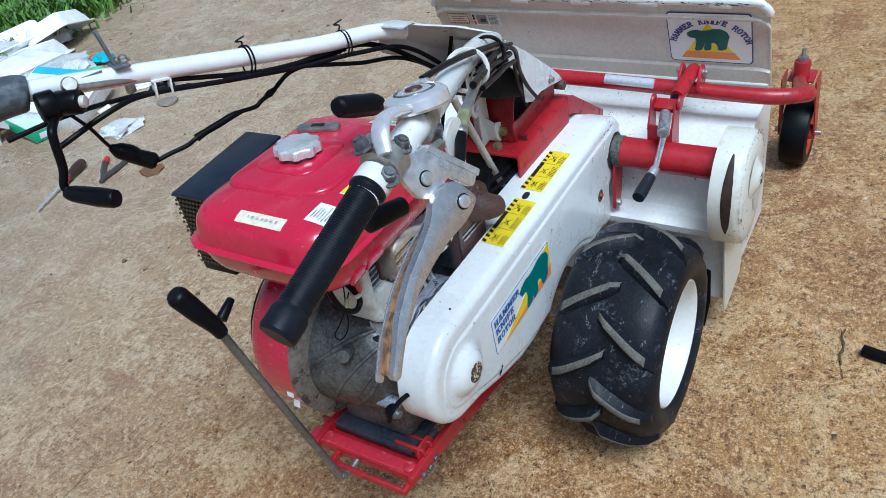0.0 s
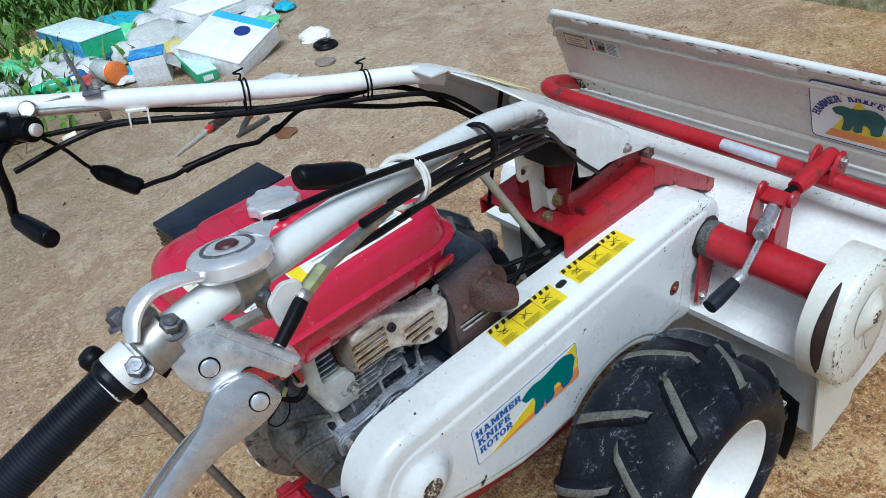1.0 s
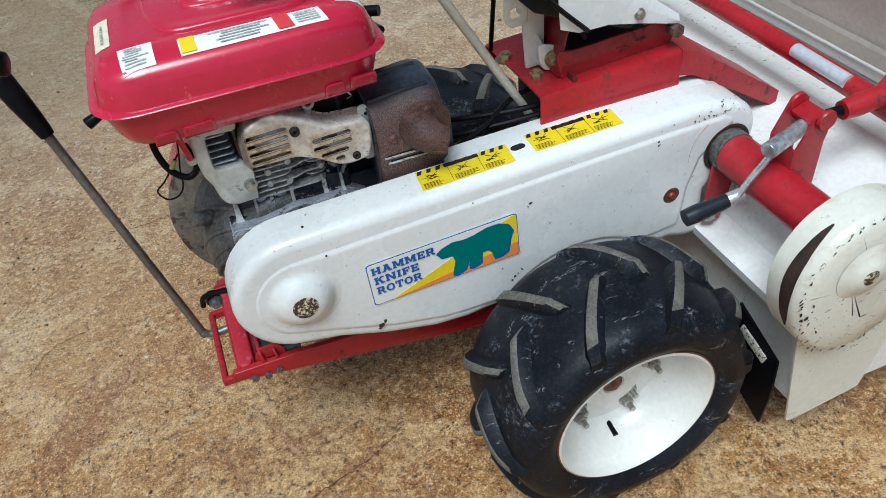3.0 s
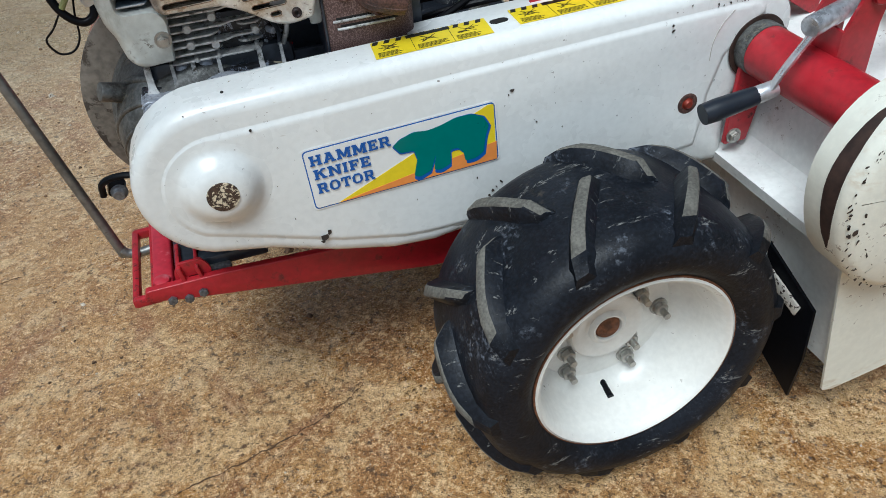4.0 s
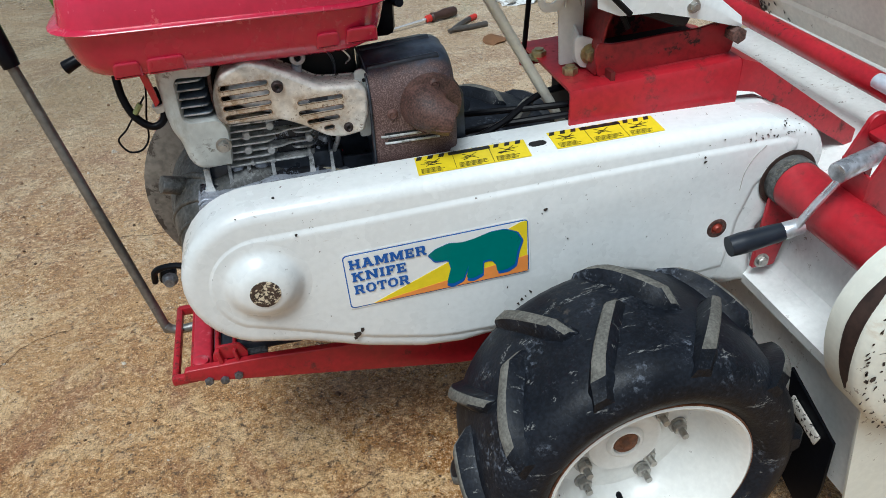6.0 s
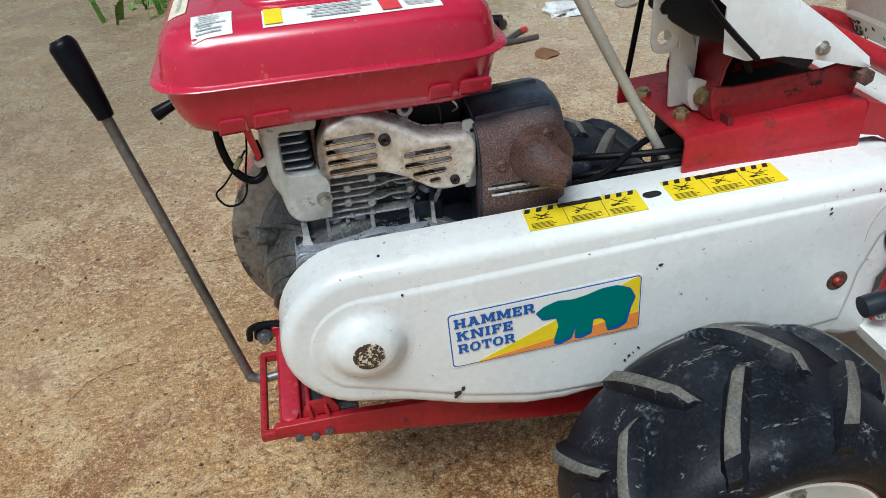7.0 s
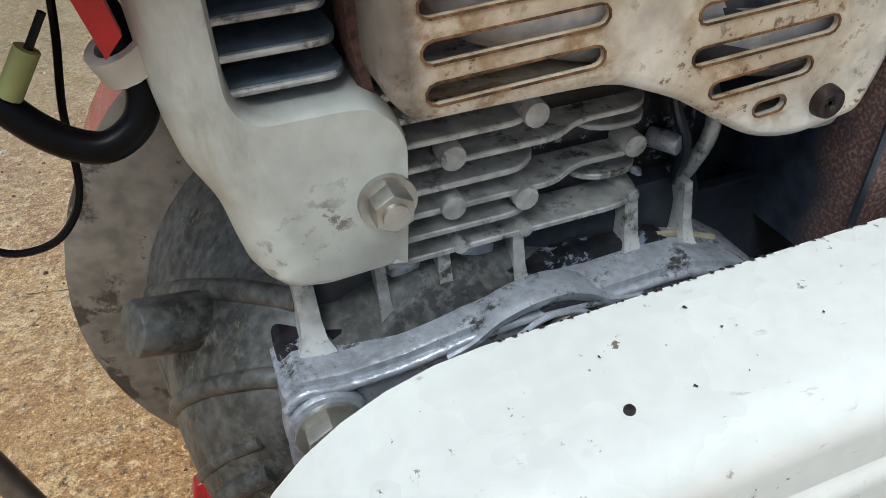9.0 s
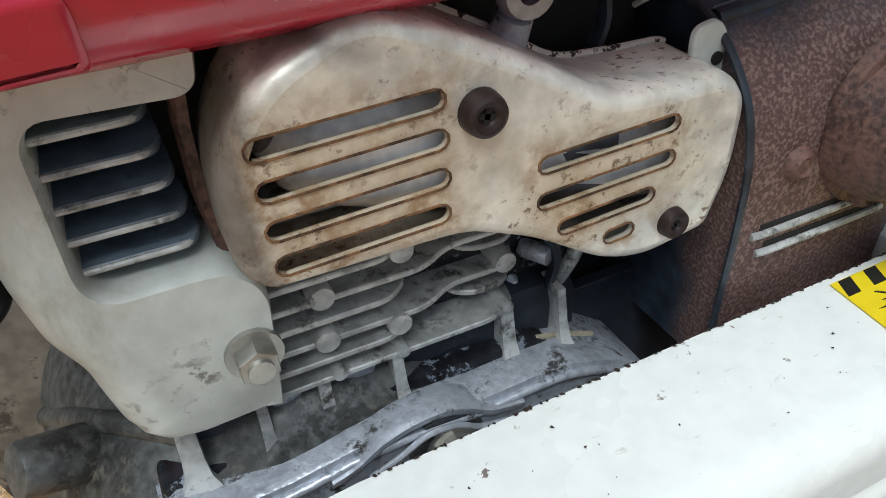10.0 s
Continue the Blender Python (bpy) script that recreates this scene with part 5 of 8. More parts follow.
part("side_tab", plate(rounded([(-0.1285, 0.604), (-0.1150, 0.604), (-0.1140, 0.625), (-0.1125, 0.650), (-0.1125, 0.682), (-0.118, 0.690), (-0.1285, 0.688)], 0.004), 0.098, 0.1005, 0.001), shroud_grey, guard, "stained cream edge of the backing plate")
# uncut hole, its shade put on as a near-black disc
part("tab_hole", rod((-0.1178, 0.099, 0.676), (-0.1178, 0.0972, 0.676), 0.0024, seg=12), shade_black, guard)
screw_rust = mat("rusty_screw", (0.022, 0.012, 0.011), 0.5, 0.3, vary=0.4, scale=90, bump=0.5)
for x, y, z, r, h in ((-0.218, 0.081, 0.6885, 0.0066, 0.0062), (-0.1435, 0.081, 0.6275, 0.0056, 0.0045)):
    bm = lathe([(0, h - 0.0022), (r * 0.32, h - 0.002), (r * 0.55, h - 0.0004), (r * 0.75, h), (r * 0.93, h - 0.0008), (r, h - 0.0025), (r * 1.03, 0.0), (r * 1.05, -0.001)], 24, along_y(x, y, z))
    screw_ = part("guard_screw", bm, screw_rust, guard, "dark rusty cross-head screw")
    for w_, d_ in ((r * 0.95, r * 0.26), (r * 0.26, r * 0.95)):
        # uncut slots, their shade put on as near-black bars
        part("cross_slot", box((x, y - h + 0.0019, z), (w_, 0.0008, d_), (0, 12, 0)), shade_black, screw_)
for k, sl in enumerate(slots):
    part("slot_rust", plate(offset(sl, -0.0007), 0.0806, 0.0812, holes=[sl]), mat("slot_rust_stain", (0.15, 0.075, 0.032), 0.75, vary=0.7, scale=110, dirt=(0.05, 0.022, 0.012), dirt_at=0.52, dirt_soft=0.1, dirt_scale=150) if k == 0 else bpy.data.materials["slot_rust_stain"], guard, "brown rust round a slot")
silver = mat("bright_alloy", (0.90, 0.89, 0.93), 0.40, 0.0, vary=0.25, scale=30, bump=0.3)
port = part("exhaust_port", sweep([(-0.272, 0.106, 0.690), (-0.264, 0.107, 0.686), (-0.250, 0.1075, 0.680), (-0.222, 0.1072, 0.670), (-0.185, 0.1065, 0.658), (-0.148, 0.1065, 0.648), (-0.126, 0.108, 0.646)], 0.022, 24, 5, radii=[0.010, 0.0190, 0.0225, 0.0225, 0.020, 0.020, 0.020]), silver, engine, "silver exhaust pipe")
part("port_sleeve", sweep([(-0.203, 0.1090, 0.664), (-0.185, 0.1090, 0.658), (-0.166, 0.1090, 0.6525)], 0.0225, 24, 5), mat("grey_flange", (0.13, 0.13, 0.15), 0.5, 0.3, vary=0.3, scale=40), port, "dark grey pipe flange")
part("lifting_eye", add(lathe([(0.0042, 0.004), (0.0085, 0.004), (0.0095, 0.0), (0.0085, -0.004), (0.0042, -0.004)], 20, along_y(-0.1905, 0.104, 0.711), True), add(rod((-0.192, 0.106, 0.703), (-0.194, 0.112, 0.690), 0.0055, 0.0075, 12), box((-0.170, 0.109, 0.7185), (0.040, 0.006, 0.007), (0, -9, 0), 0.002))), aluminium, engine, "cast ring on its arm")
part("spring_wire", sweep([(-0.150, 0.115, 0.722), (-0.138, 0.109, 0.712), (-0.130, 0.112, 0.700), (-0.134, 0.124, 0.690)], 0.0012, 6, 5), chrome, engine, "thin bright wire")
part("choke_link", sweep([(-0.175, 0.125, 0.718), (-0.155, 0.121, 0.708), (-0.148, 0.122, 0.690), (-0.152, 0.125, 0.672)], 0.0035, 8, 5, flat=0.5), muffler_black, engine, "black choke linkage")
# added near-black box, stands for the shade behind the exhaust pipe
part("dark_casting", box((-0.170, 0.165, 0.69), (0.10, 0.06, 0.07), bevel=0.008), shade_black, engine)


# silencer: a rounded hood, black on top and rusted in front
def silencer_material():
    m = mat("silencer_scorched", (0.040, 0.052, 0.075), 0.30, 0.2, vary=0.5, scale=14, bump=0.25)
    n, l = m.node_tree.nodes, m.node_tree.links.new
    b = n["Principled BSDF"]
    tc, sep, nz = n.new("ShaderNodeTexCoord"), n.new("ShaderNodeSeparateXYZ"), n.new("ShaderNodeTexNoise")
    nz.inputs["Scale"].default_value, nz.inputs["Detail"].default_value = 60, 6
    l(tc.outputs["Object"], sep.inputs[0]), l(tc.outputs["Object"], nz.inputs["Vector"])
    k = n.new("ShaderNodeMath")
    k.operation, k.inputs[1].default_value = "MULTIPLY_ADD", 0.03
    l(nz.outputs["Fac"], k.inputs[0]), l(sep.outputs["Y"], k.inputs[2])
    r = n.new("ShaderNodeMapRange")
    r.inputs["From Min"].default_value, r.inputs["From Max"].default_value = -0.040, -0.055
    l(k.outputs[0], r.inputs["Value"])
    tone = n.new("ShaderNodeMix")
    tone.data_type = "RGBA"
    tone.inputs["A"].default_value, tone.inputs["B"].default_value = (0.085, 0.047, 0.042, 1), (0.22, 0.145, 0.130, 1)
    fine = n.new("ShaderNodeTexNoise")
    fine.inputs["Scale"].default_value, fine.inputs["Detail"].default_value = 650, 5
    l(tc.outputs["Object"], fine.inputs["Vector"])
    fr = n.new("ShaderNodeMapRange")
    fr.inputs["From Min"].default_value, fr.inputs["From Max"].default_value = 0.45, 0.65
    l(fine.outputs["Fac"], fr.inputs["Value"]), l(fr.outputs[0], tone.inputs["Factor"])
    x = n.new("ShaderNodeMix")
    x.data_type = "RGBA"
    l(b.inputs["Base Color"].links[0].from_socket, x.inputs["A"]), l(tone.outputs["Result"], x.inputs["B"])
    l(r.outputs[0], x.inputs["Factor"]), l(x.outputs["Result"], b.inputs["Base Color"])
    ro = n.new("ShaderNodeMapRange")
    ro.inputs["To Min"].default_value, ro.inputs["To Max"].default_value = 0.33, 0.6
    l(r.outputs[0], ro.inputs["Value"]), l(ro.outputs[0], b.inputs["Roughness"])
    return m


sil_sec = [(0.080, 0.545), (0.0775, 0.600), (0.0775, 0.630), (0.079, 0.648), (0.084, 0.664), (0.093, 0.677), (0.105, 0.6855), (0.120, 0.690), (0.135, 0.6915), (0.150, 0.690), (0.163, 0.692), (0.178, 0.690), (0.186, 0.682), (0.188, 0.545)]


def sil_ring(x, k, d):
    """One section of the hood, drawn in by k towards its middle, low edge kept; the top climbs a little forwards."""
    return [(x, 0.145 + (y - 0.145) * k + d, 0.545 + (z - 0.545) * (1 - (1 - k) * 0.45) * (1 + 0.55 * max(0, x + 0.114))) for y, z in sil_sec]


silencer = part("silencer", loft([sil_ring(x, k, d) for x, k, d in ((-0.1145, 0.99, 0), (-0.112, 1, 0), (-0.036, 1, 0), (-0.026, 0.988, 0), (-0.017, 0.95, 0.0005), (-0.011, 0.89, 0.001), (-0.008, 0.80, 0.002), (-0.006, 0.66, 0.004))]), silencer_material(), engine, "silencer hood, black on top and rust-brown in front", 60)
part("hood_lip", sweep([(-0.115, 0.079, 0.552), (-0.115, 0.0765, 0.625), (-0.115, 0.0785, 0.650), (-0.115, 0.086, 0.669), (-0.1155, 0.104, 0.6865), (-0.116, 0.130, 0.6925), (-0.116, 0.18, 0.692)], 0.0016, 8, 6), muffler_black, silencer)
for y, z, dz in ((0.108, 0.6865, 0.0055), (0.160, 0.6915, 0.0055)):
    part("hood_bead", rod((-0.112, y, z - 0.0012), (-0.024, y, z + dz), 0.0042, seg=14, bevel=0.002), muffler_black, silencer)
for z, x0, x1 in ((0.6095, -0.106, -0.044), (0.6005, -0.102, -0.034)):
    part("hood_slot", sweep([(x0, 0.0772, z), (x0 + 0.01, 0.0765, z), (x1 - 0.01, 0.0765, z + 0.0005), (x1, 0.0772, z + 0.0005)], 0.0016, 8, 4), fin_alloy, silencer, "bright slot edge")
    # the slot's shade, put on as a near-black strip
    part("slot_shadow", box(((x0 + x1) / 2 + 0.004, 0.0778, z + 0.0028), (x1 - x0, 0.0012, 0.0030), bevel=0.0004, seg=1), shade_black, silencer)
part("outlet_plate", lathe([(0, 0.004), (0.034, 0.004), (0.0365, 0.003), (0.038, -0.002)], 36, along_y(-0.042, 0.078, 0.644)), rusty, silencer, "rusted round outlet plate")
part("outlet", sweep([(-0.052, 0.082, 0.644), (-0.049, 0.066, 0.643), (-0.043, 0.056, 0.640), (-0.034, 0.050, 0.636), (-0.024, 0.047, 0.632)], 0.02, 24, 6, radii=[0.029, 0.0275, 0.0240, 0.0210, 0.0185]), rusty, silencer, "rusted exhaust outlet elbow")
part("outlet_seam", sweep([(-0.076, 0.067, 0.638), (-0.066, 0.049, 0.632), (-0.049, 0.0365, 0.629), (-0.037, 0.0325, 0.627), (-0.029, 0.0318, 0.6265)], 0.0014, 8, 6), rusty, silencer)
for x, z in ((-0.038, 0.670), (-0.090, 0.637), (-0.052, 0.615)):
    part("rusty_rivet", lathe([(0, 0.005), (0.003, 0.0035), (0.0042, 0.0045), (0.0062, 0.002), (0.0070, 0.0)], 14, along_y(x, 0.078 - (0.004 if x > -0.06 else 0), z)), rusty, silencer)
part("heat_shield_rear", plate(rounded([(-0.006, 0.56), (0.008, 0.56), (0.006, 0.64), (-0.006, 0.66)], 0.004), 0.11, 0.17, 0.0), muffler_black, silencer)
part("carburettor", box((-0.085, 0.30, 0.70), (0.08, 0.06, 0.07), bevel=0.012), black_plastic, engine, "black carburettor parts")
part("fuel_tap", add(rod((-0.068, 0.27, 0.742), (-0.040, 0.25, 0.745), 0.008, seg=12), rod((-0.045, 0.265, 0.715), (-0.045, 0.235, 0.722), 0.006, seg=12)), black_plastic, engine)
# hoses and wires at the back of the engine
part("fuel_hose", sweep([(-0.392, 0.125, 0.720), (-0.391, 0.118, 0.690), (-0.385, 0.113, 0.668), (-0.375, 0.109, 0.655), (-0.363, 0.107, 0.649), (-0.353, 0.108, 0.653), (-0.349, 0.110, 0.662), (-0.351, 0.114, 0.674), (-0.356, 0.120, 0.69)], 0.0045, 12, 6), cable_black, engine, "black rubber fuel hose")
part("wire_loop", sweep([(-0.362, 0.12, 0.70), (-0.366, 0.12, 0.677), (-0.371, 0.12, 0.656), (-0.374, 0.12, 0.633), (-0.380, 0.12, 0.621), (-0.389, 0.12, 0.615), (-0.401, 0.12, 0.617), (-0.408, 0.12, 0.632), (-0.396, 0.116, 0.645), (-0.385, 0.111, 0.660), (-0.374, 0.110, 0.674), (-0.366, 0.110, 0.685)], 0.0012, 6, 6), cable_black, engine, "thin black wire loop")
part("wire_plug", rod((-0.372, 0.110, 0.677), (-0.380, 0.110, 0.666), 0.0032, seg=10), mat("green_plug", (0.25, 0.27, 0.10), 0.5), engine)
part("hose_clip", lathe([(0.006, 0.004), (0.009, 0.004), (0.009, -0.004), (0.006, -0.004)], 16, pose(-0.351, 0.112, 0.671, 10, -20, 0), True), cord_white, engine)
part("red_bracket", plate([(-0.368, 0.735), (-0.3545, 0.675), (-0.3495, 0.680), (-0.359, 0.735)], 0.0985, 0.103), red_paint, engine)

# -- chassis --
chassis = part("chassis", box((-0.13, 0.165, 0.292), (0.46, 0.06, 0.012), (0, 8, 0), 0.003), frame_red, mower, "red steel chassis rails with worn paint")
for y0 in (0.055, 0.262):
    part("side_rail", plate(rounded([(-0.405, 0.306), (-0.40, 0.322), (-0.30, 0.322), (0.02, 0.305), (0.10, 0.30), (0.10, 0.235), (-0.03, 0.243), (-0.36, 0.296)], 0.004), y0, y0 + 0.010, 0.002), frame_red, chassis)
rear = part("rear_bracket", add(box((-0.372, 0.178, 0.301), (0.042, 0.228, 0.010), bevel=0.003), box((-0.347, 0.178, 0.309), (0.006, 0.228, 0.028), bevel=0.002)), frame_red, chassis, "red rear bracket with slotted cross plate")
part("rear_lip", box((-0.392, 0.178, 0.306), (0.005, 0.228, 0.02), bevel=0.0015), frame_red, rear)
part("rear_bar", box((-0.416, 0.144, 0.301), (0.010, 0.166, 0.014), bevel=0.004), frame_red, rear)
for y in (0.066, 0.222):
    part("rear_side", box((-0.402, y, 0.302), (0.034, 0.010, 0.014), bevel=0.003), frame_red, rear)
for y in (0.083, 0.268):
    part("rear_bolt", lathe([(0, 0.006), (0.008, 0.0055), (0.0115, 0.003), (0.0135, 0.002), (0.014, 0.0)], 20, pose(-0.374, y, 0.306)), frame_red, rear, "red-painted bolt head")
# pale patches: whitish wear together with highlights put into the colour
bar_red = mat("rubbed_highlit_red_paint", (0.42, 0.022, 0.04), 0.30, vary=0.15, dirt=(0.60, 0.30, 0.33), dirt_at=0.56, dirt_soft=0.2, dirt_scale=30, bump=0.15, coat=0.3)
part("cross_bar", box((-0.379, 0.176, 0.3125), (0.026, 0.232, 0.010), bevel=0.004, seg=3), bar_red, rear, "rubbed red cross bar with painted pale pink highlights")
part("bar_bolt", lathe([(0, 0.0065), (0.007, 0.006), (0.0105, 0.004), (0.0115, 0.0)], 22, pose(-0.380, 0.075, 0.3175)), bar_red, rear, "red-painted round bolt head")
for x, z, sx in ((-0.352, 0.325, 0.006), (-0.330, 0.322, 0.005)):
    part("mount_rib", box((x, 0.088, z), (sx, 0.060, 0.034), (0, -8, 0), 0.002), frame_red, rear)
part("mount_plate", plate(rounded([(-0.360, 0.298), (-0.318, 0.296), (-0.316, 0.330), (-0.325, 0.345), (-0.354, 0.345), (-0.362, 0.330)], 0.004), 0.066, 0.070, 0.001, holes=[slot(-0.348, 0.318, -0.332, 0.318, 0.0045)]), frame_red, rear, "red mounting plate with a long hole")
for x, z in ((-0.372, 0.300), (-0.352, 0.297), (-0.333, 0.301)):
    part("oily_bolt", rod((x, 0.056, z), (x, 0.0505, z), 0.0062, seg=6, bevel=0.0008), dark_alu, rear, "dark oily bolt")
part("engine_bed", box((-0.318, 0.165, 0.316), (0.055, 0.19, 0.012), bevel=0.003), dark_alu, chassis)
part("tensioner", add(box((-0.388, 0.072, 0.468), (0.020, 0.014, 0.022), (0, 15, 0), 0.005), sweep([(-0.345, 0.045, 0.486), (-0.372, 0.052, 0.492), (-0.398, 0.060, 0.484), (-0.404, 0.066, 0.464)], 0.004, 8, 5)), black_plastic, chassis, "black belt tensioner hook")
part("tensioner_bolt", lathe([(0.0, 0.008), (0.006, 0.008), (0.007, 0.004), (0.009, 0.002), (0.010, -0.002)], 16, along_y(-0.386, 0.064, 0.465)), dark_alu, chassis)
part("choke_knob", rod((-0.478, 0.268, 0.676), (-0.445, 0.272, 0.690), 0.009, 0.006, 16, 0.002), black_plastic, chassis)

# shift lever at the back
shift = part("shift_lever", sweep([(-0.392, 0.182, 0.300), (-0.418, 0.184, 0.297), (-0.434, 0.186, 0.306), (-0.443, 0.190, 0.340), (-0.523, 0.214, 0.717)], 0.0066, 14, 6), steel_rod, mower, "bent grey steel lever rod with black knob")
part("knob", sweep([(-0.520, 0.213, 0.703), (-0.524, 0.215, 0.720), (-0.535, 0.224, 0.752), (-0.545, 0.233, 0.782), (-0.548, 0.235, 0.790)], 0.014, 16, 6, radii=[0.010, 0.0115, 0.0145, 0.0155, 0.011]), black_plastic, shift, "black plastic knob")

# -- gear frame: channel with its cavity, post, hood --
gear = part("gear_frame", sheet([[(x, 0.285, 0.595), (x, 0.285, z - 0.004), (x, 0.281, z), (x, 0.098, z), (x, 0.092, z - 0.001), (x, 0.090, z - 0.006), (x, 0.090, 0.560)] for x, z in ((0.140, 0.627), (0.25, 0.633), (0.378, 0.640))], -0.004), frame_red, mower, "red folded steel gear frame, oily on top", 30)
part("front_tail", sheet([[(0.378, 0.25, 0.6395), (0.378, 0.090, 0.6395), (0.378, 0.0895, 0.600)], [(0.402, 0.25, 0.632), (0.402, 0.088, 0.632), (0.402, 0.0875, 0.596)], [(0.590, 0.20, 0.505), (0.590, 0.098, 0.505), (0.590, 0.0975, 0.478)]], -0.004), frame_red, gear, angle=30)
oily_red = mat("dark_oily_red", (0.26, 0.011, 0.016), 0.36, vary=0.3, dirt=(0.03, 0.015, 0.012), dirt_at=0.57, dirt_scale=20)


def frame_top(x):
    return 0.627 + (x - 0.14) * 0.0546


for y0, y1 in ((0.114, 0.118), (0.230, 0.234)):
    side = [(0.188, frame_top(0.188) + 0.003), (0.235, frame_top(0.235) - 0.001), (0.29, frame_top(0.29) + 0.0015), (0.376, frame_top(0.376) + 0.003), (0.381, 0.672), (0.372, 0.688), (0.356, 0.688), (0.325, 0.6815), (0.28, 0.6800), (0.235, 0.6765), (0.205, 0.6750), (0.184, 0.6790), (0.181, 0.664)]
    part("upper_bracket", plate(rounded(side, 0.006, 3), y0, y1, 0.001, 1), oily_red, gear, "oily red side plate under the hood")
part("bracket_end", sheet([[(0.184, y, 0.636), (0.188, y, 0.66), (0.196, y, 0.70), (0.206, y, 0.722)] for y in (0.118, 0.17, 0.230)], 0.003), oily_red, gear, "dark red end plate of the bracket", 30)
# added near-black sheet for the shaded inside of the bracket
part("bracket_floor", box((0.285, 0.174, 0.6405), (0.17, 0.112, 0.004), (0, -3.1, 0)), shade_black, gear)
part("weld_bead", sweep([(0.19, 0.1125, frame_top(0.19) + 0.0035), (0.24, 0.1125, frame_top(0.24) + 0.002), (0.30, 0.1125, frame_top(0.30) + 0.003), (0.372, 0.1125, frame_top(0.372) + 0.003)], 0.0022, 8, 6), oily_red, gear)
# added near-black box for the shaded inside of the gear frame
part("gearbox", box((0.26, 0.17, 0.54), (0.20, 0.11, 0.17), bevel=0.02), shade_black, gear)
# a darker copy of the frame red, with the cavity's shade in its colour
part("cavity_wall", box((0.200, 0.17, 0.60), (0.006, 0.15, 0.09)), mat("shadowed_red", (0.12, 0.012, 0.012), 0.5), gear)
yellow_zinc = mat("yellow_zinc", (0.42, 0.36, 0.20), 0.38, 0.8, vary=0.2, scale=50)
hexbolt(gear, "frame_bolt", (0.160, 0.141, 0.629), (0, 0, 1), 0.0105, 0.012, yellow_zinc, 0.0165)
hexbolt(gear, "frame_bolt", (0.146, 0.222, 0.628), (0, 0, 1), 0.0105, 0.011, yellow_zinc, 0.0165)
part("adjuster_post", plate(rounded([(0.121, 0.722), (0.128, 0.709), (0.150, 0.709), (0.157, 0.722), (0.157, 0.845), (0.148, 0.855), (0.130, 0.855), (0.121, 0.845)], 0.006), 0.163, 0.167, 0.001, holes=[circle(0.138, 0.800, 0.0095), circle(0.138, 0.765, 0.0095), circle(0.138, 0.729, 0.0095)]), worn_white, gear, "white steel post with adjusting holes")
part("post_back", box((0.160, 0.185, 0.782), (0.004, 0.04, 0.14), bevel=0.001), worn_white, gear)
part("post_channel", add(plate(rounded([(0.156, 0.634), (0.186, 0.636), (0.187, 0.70), (0.170, 0.745), (0.144, 0.745), (0.152, 0.70)], 0.003), 0.168, 0.172, 0.001), box((0.1855, 0.186, 0.686), (0.004, 0.034, 0.10), bevel=0.001)), worn_white, gear, "folded white steel post foot")
part("post_tube", rod((0.155, 0.185, 0.775), (0.21, 0.20, 0.785), 0.017, seg=20), worn_white, gear)
ear = part("post_ear", plate(rounded([(0.168, 0.650), (0.176, 0.636), (0.194, 0.636), (0.204, 0.648), (0.203, 0.664), (0.192, 0.674), (0.174, 0.680), (0.166, 0.676)], 0.007, 4), 0.1445, 0.1485, 0.001), worn_white, gear, "rusty white ear of the post")
part("ear_web", sheet([[(0.174, 0.146, 0.640), (0.174, 0.172, 0.640)], [(0.172, 0.146, 0.676), (0.172, 0.172, 0.690)]], 0.003), worn_white, ear)
hexbolt(gear, "post_bolt", (0.188, 0.1440, 0.655), (0, -1, 0), 0.0098, 0.012, yellow_zinc, 0.0135)
gear_lever = part("gear_lever", sweep([(0.155, 0.141, 0.556), (0.148, 0.141, 0.570), (0.02, 0.124, 0.788), (0.004, 0.121, 0.814), (-0.022, 0.121, 0.828), (-0.18, 0.128, 0.894)], 0.0068, 14, 6), mat("pale_grey_paint", (0.55, 0.536, 0.466), 0.4, vary=0.1, dirt=(0.2, 0.156, 0.086), dirt_at=0.66, dirt_scale=30), mower, "pale grey bent gear lever with black knob")
part("knob", sweep([(-0.18, 0.129, 0.894), (-0.195, 0.13, 0.9), (-0.235, 0.133, 0.916), (-0.258, 0.135, 0.926), (-0.264, 0.135, 0.928)], 0.014, 18, 6, radii=[0.012, 0.0165, 0.0165, 0.015, 0.010]), black_plastic, gear_lever, "black plastic knob")
part("thin_rod", sweep([(0.138, 0.262, 0.63), (0.134, 0.226, 0.75), (0.128, 0.187, 0.87)], 0.0038, 10, 4), cable_black, gear, "thin black rod")

# white hood over the handle joint
HS = [(-0.01, 0.045, 0.295, 0.905, 0.930, 0.940), (0.05, 0.052, 0.290, 0.868, 0.912, 0.924), (0.10, 0.060, 0.275, 0.835, 0.878, 0.896), (0.155, 0.066, 0.258, 0.790, 0.842, 0.862), (0.16, 0.067, 0.256, 0.738, 0.838, 0.858), (0.19, 0.070, 0.248, 0.725, 0.820, 0.836), (0.24, 0.076, 0.236, 0.722, 0.785, 0.797), (0.30, 0.084, 0.222, 0.706, 0.745, 0.756), (0.345, 0.090, 0.212, 0.692, 0.712, 0.720), (0.372, 0.094, 0.206, 0.684, 0.692, 0.696)]
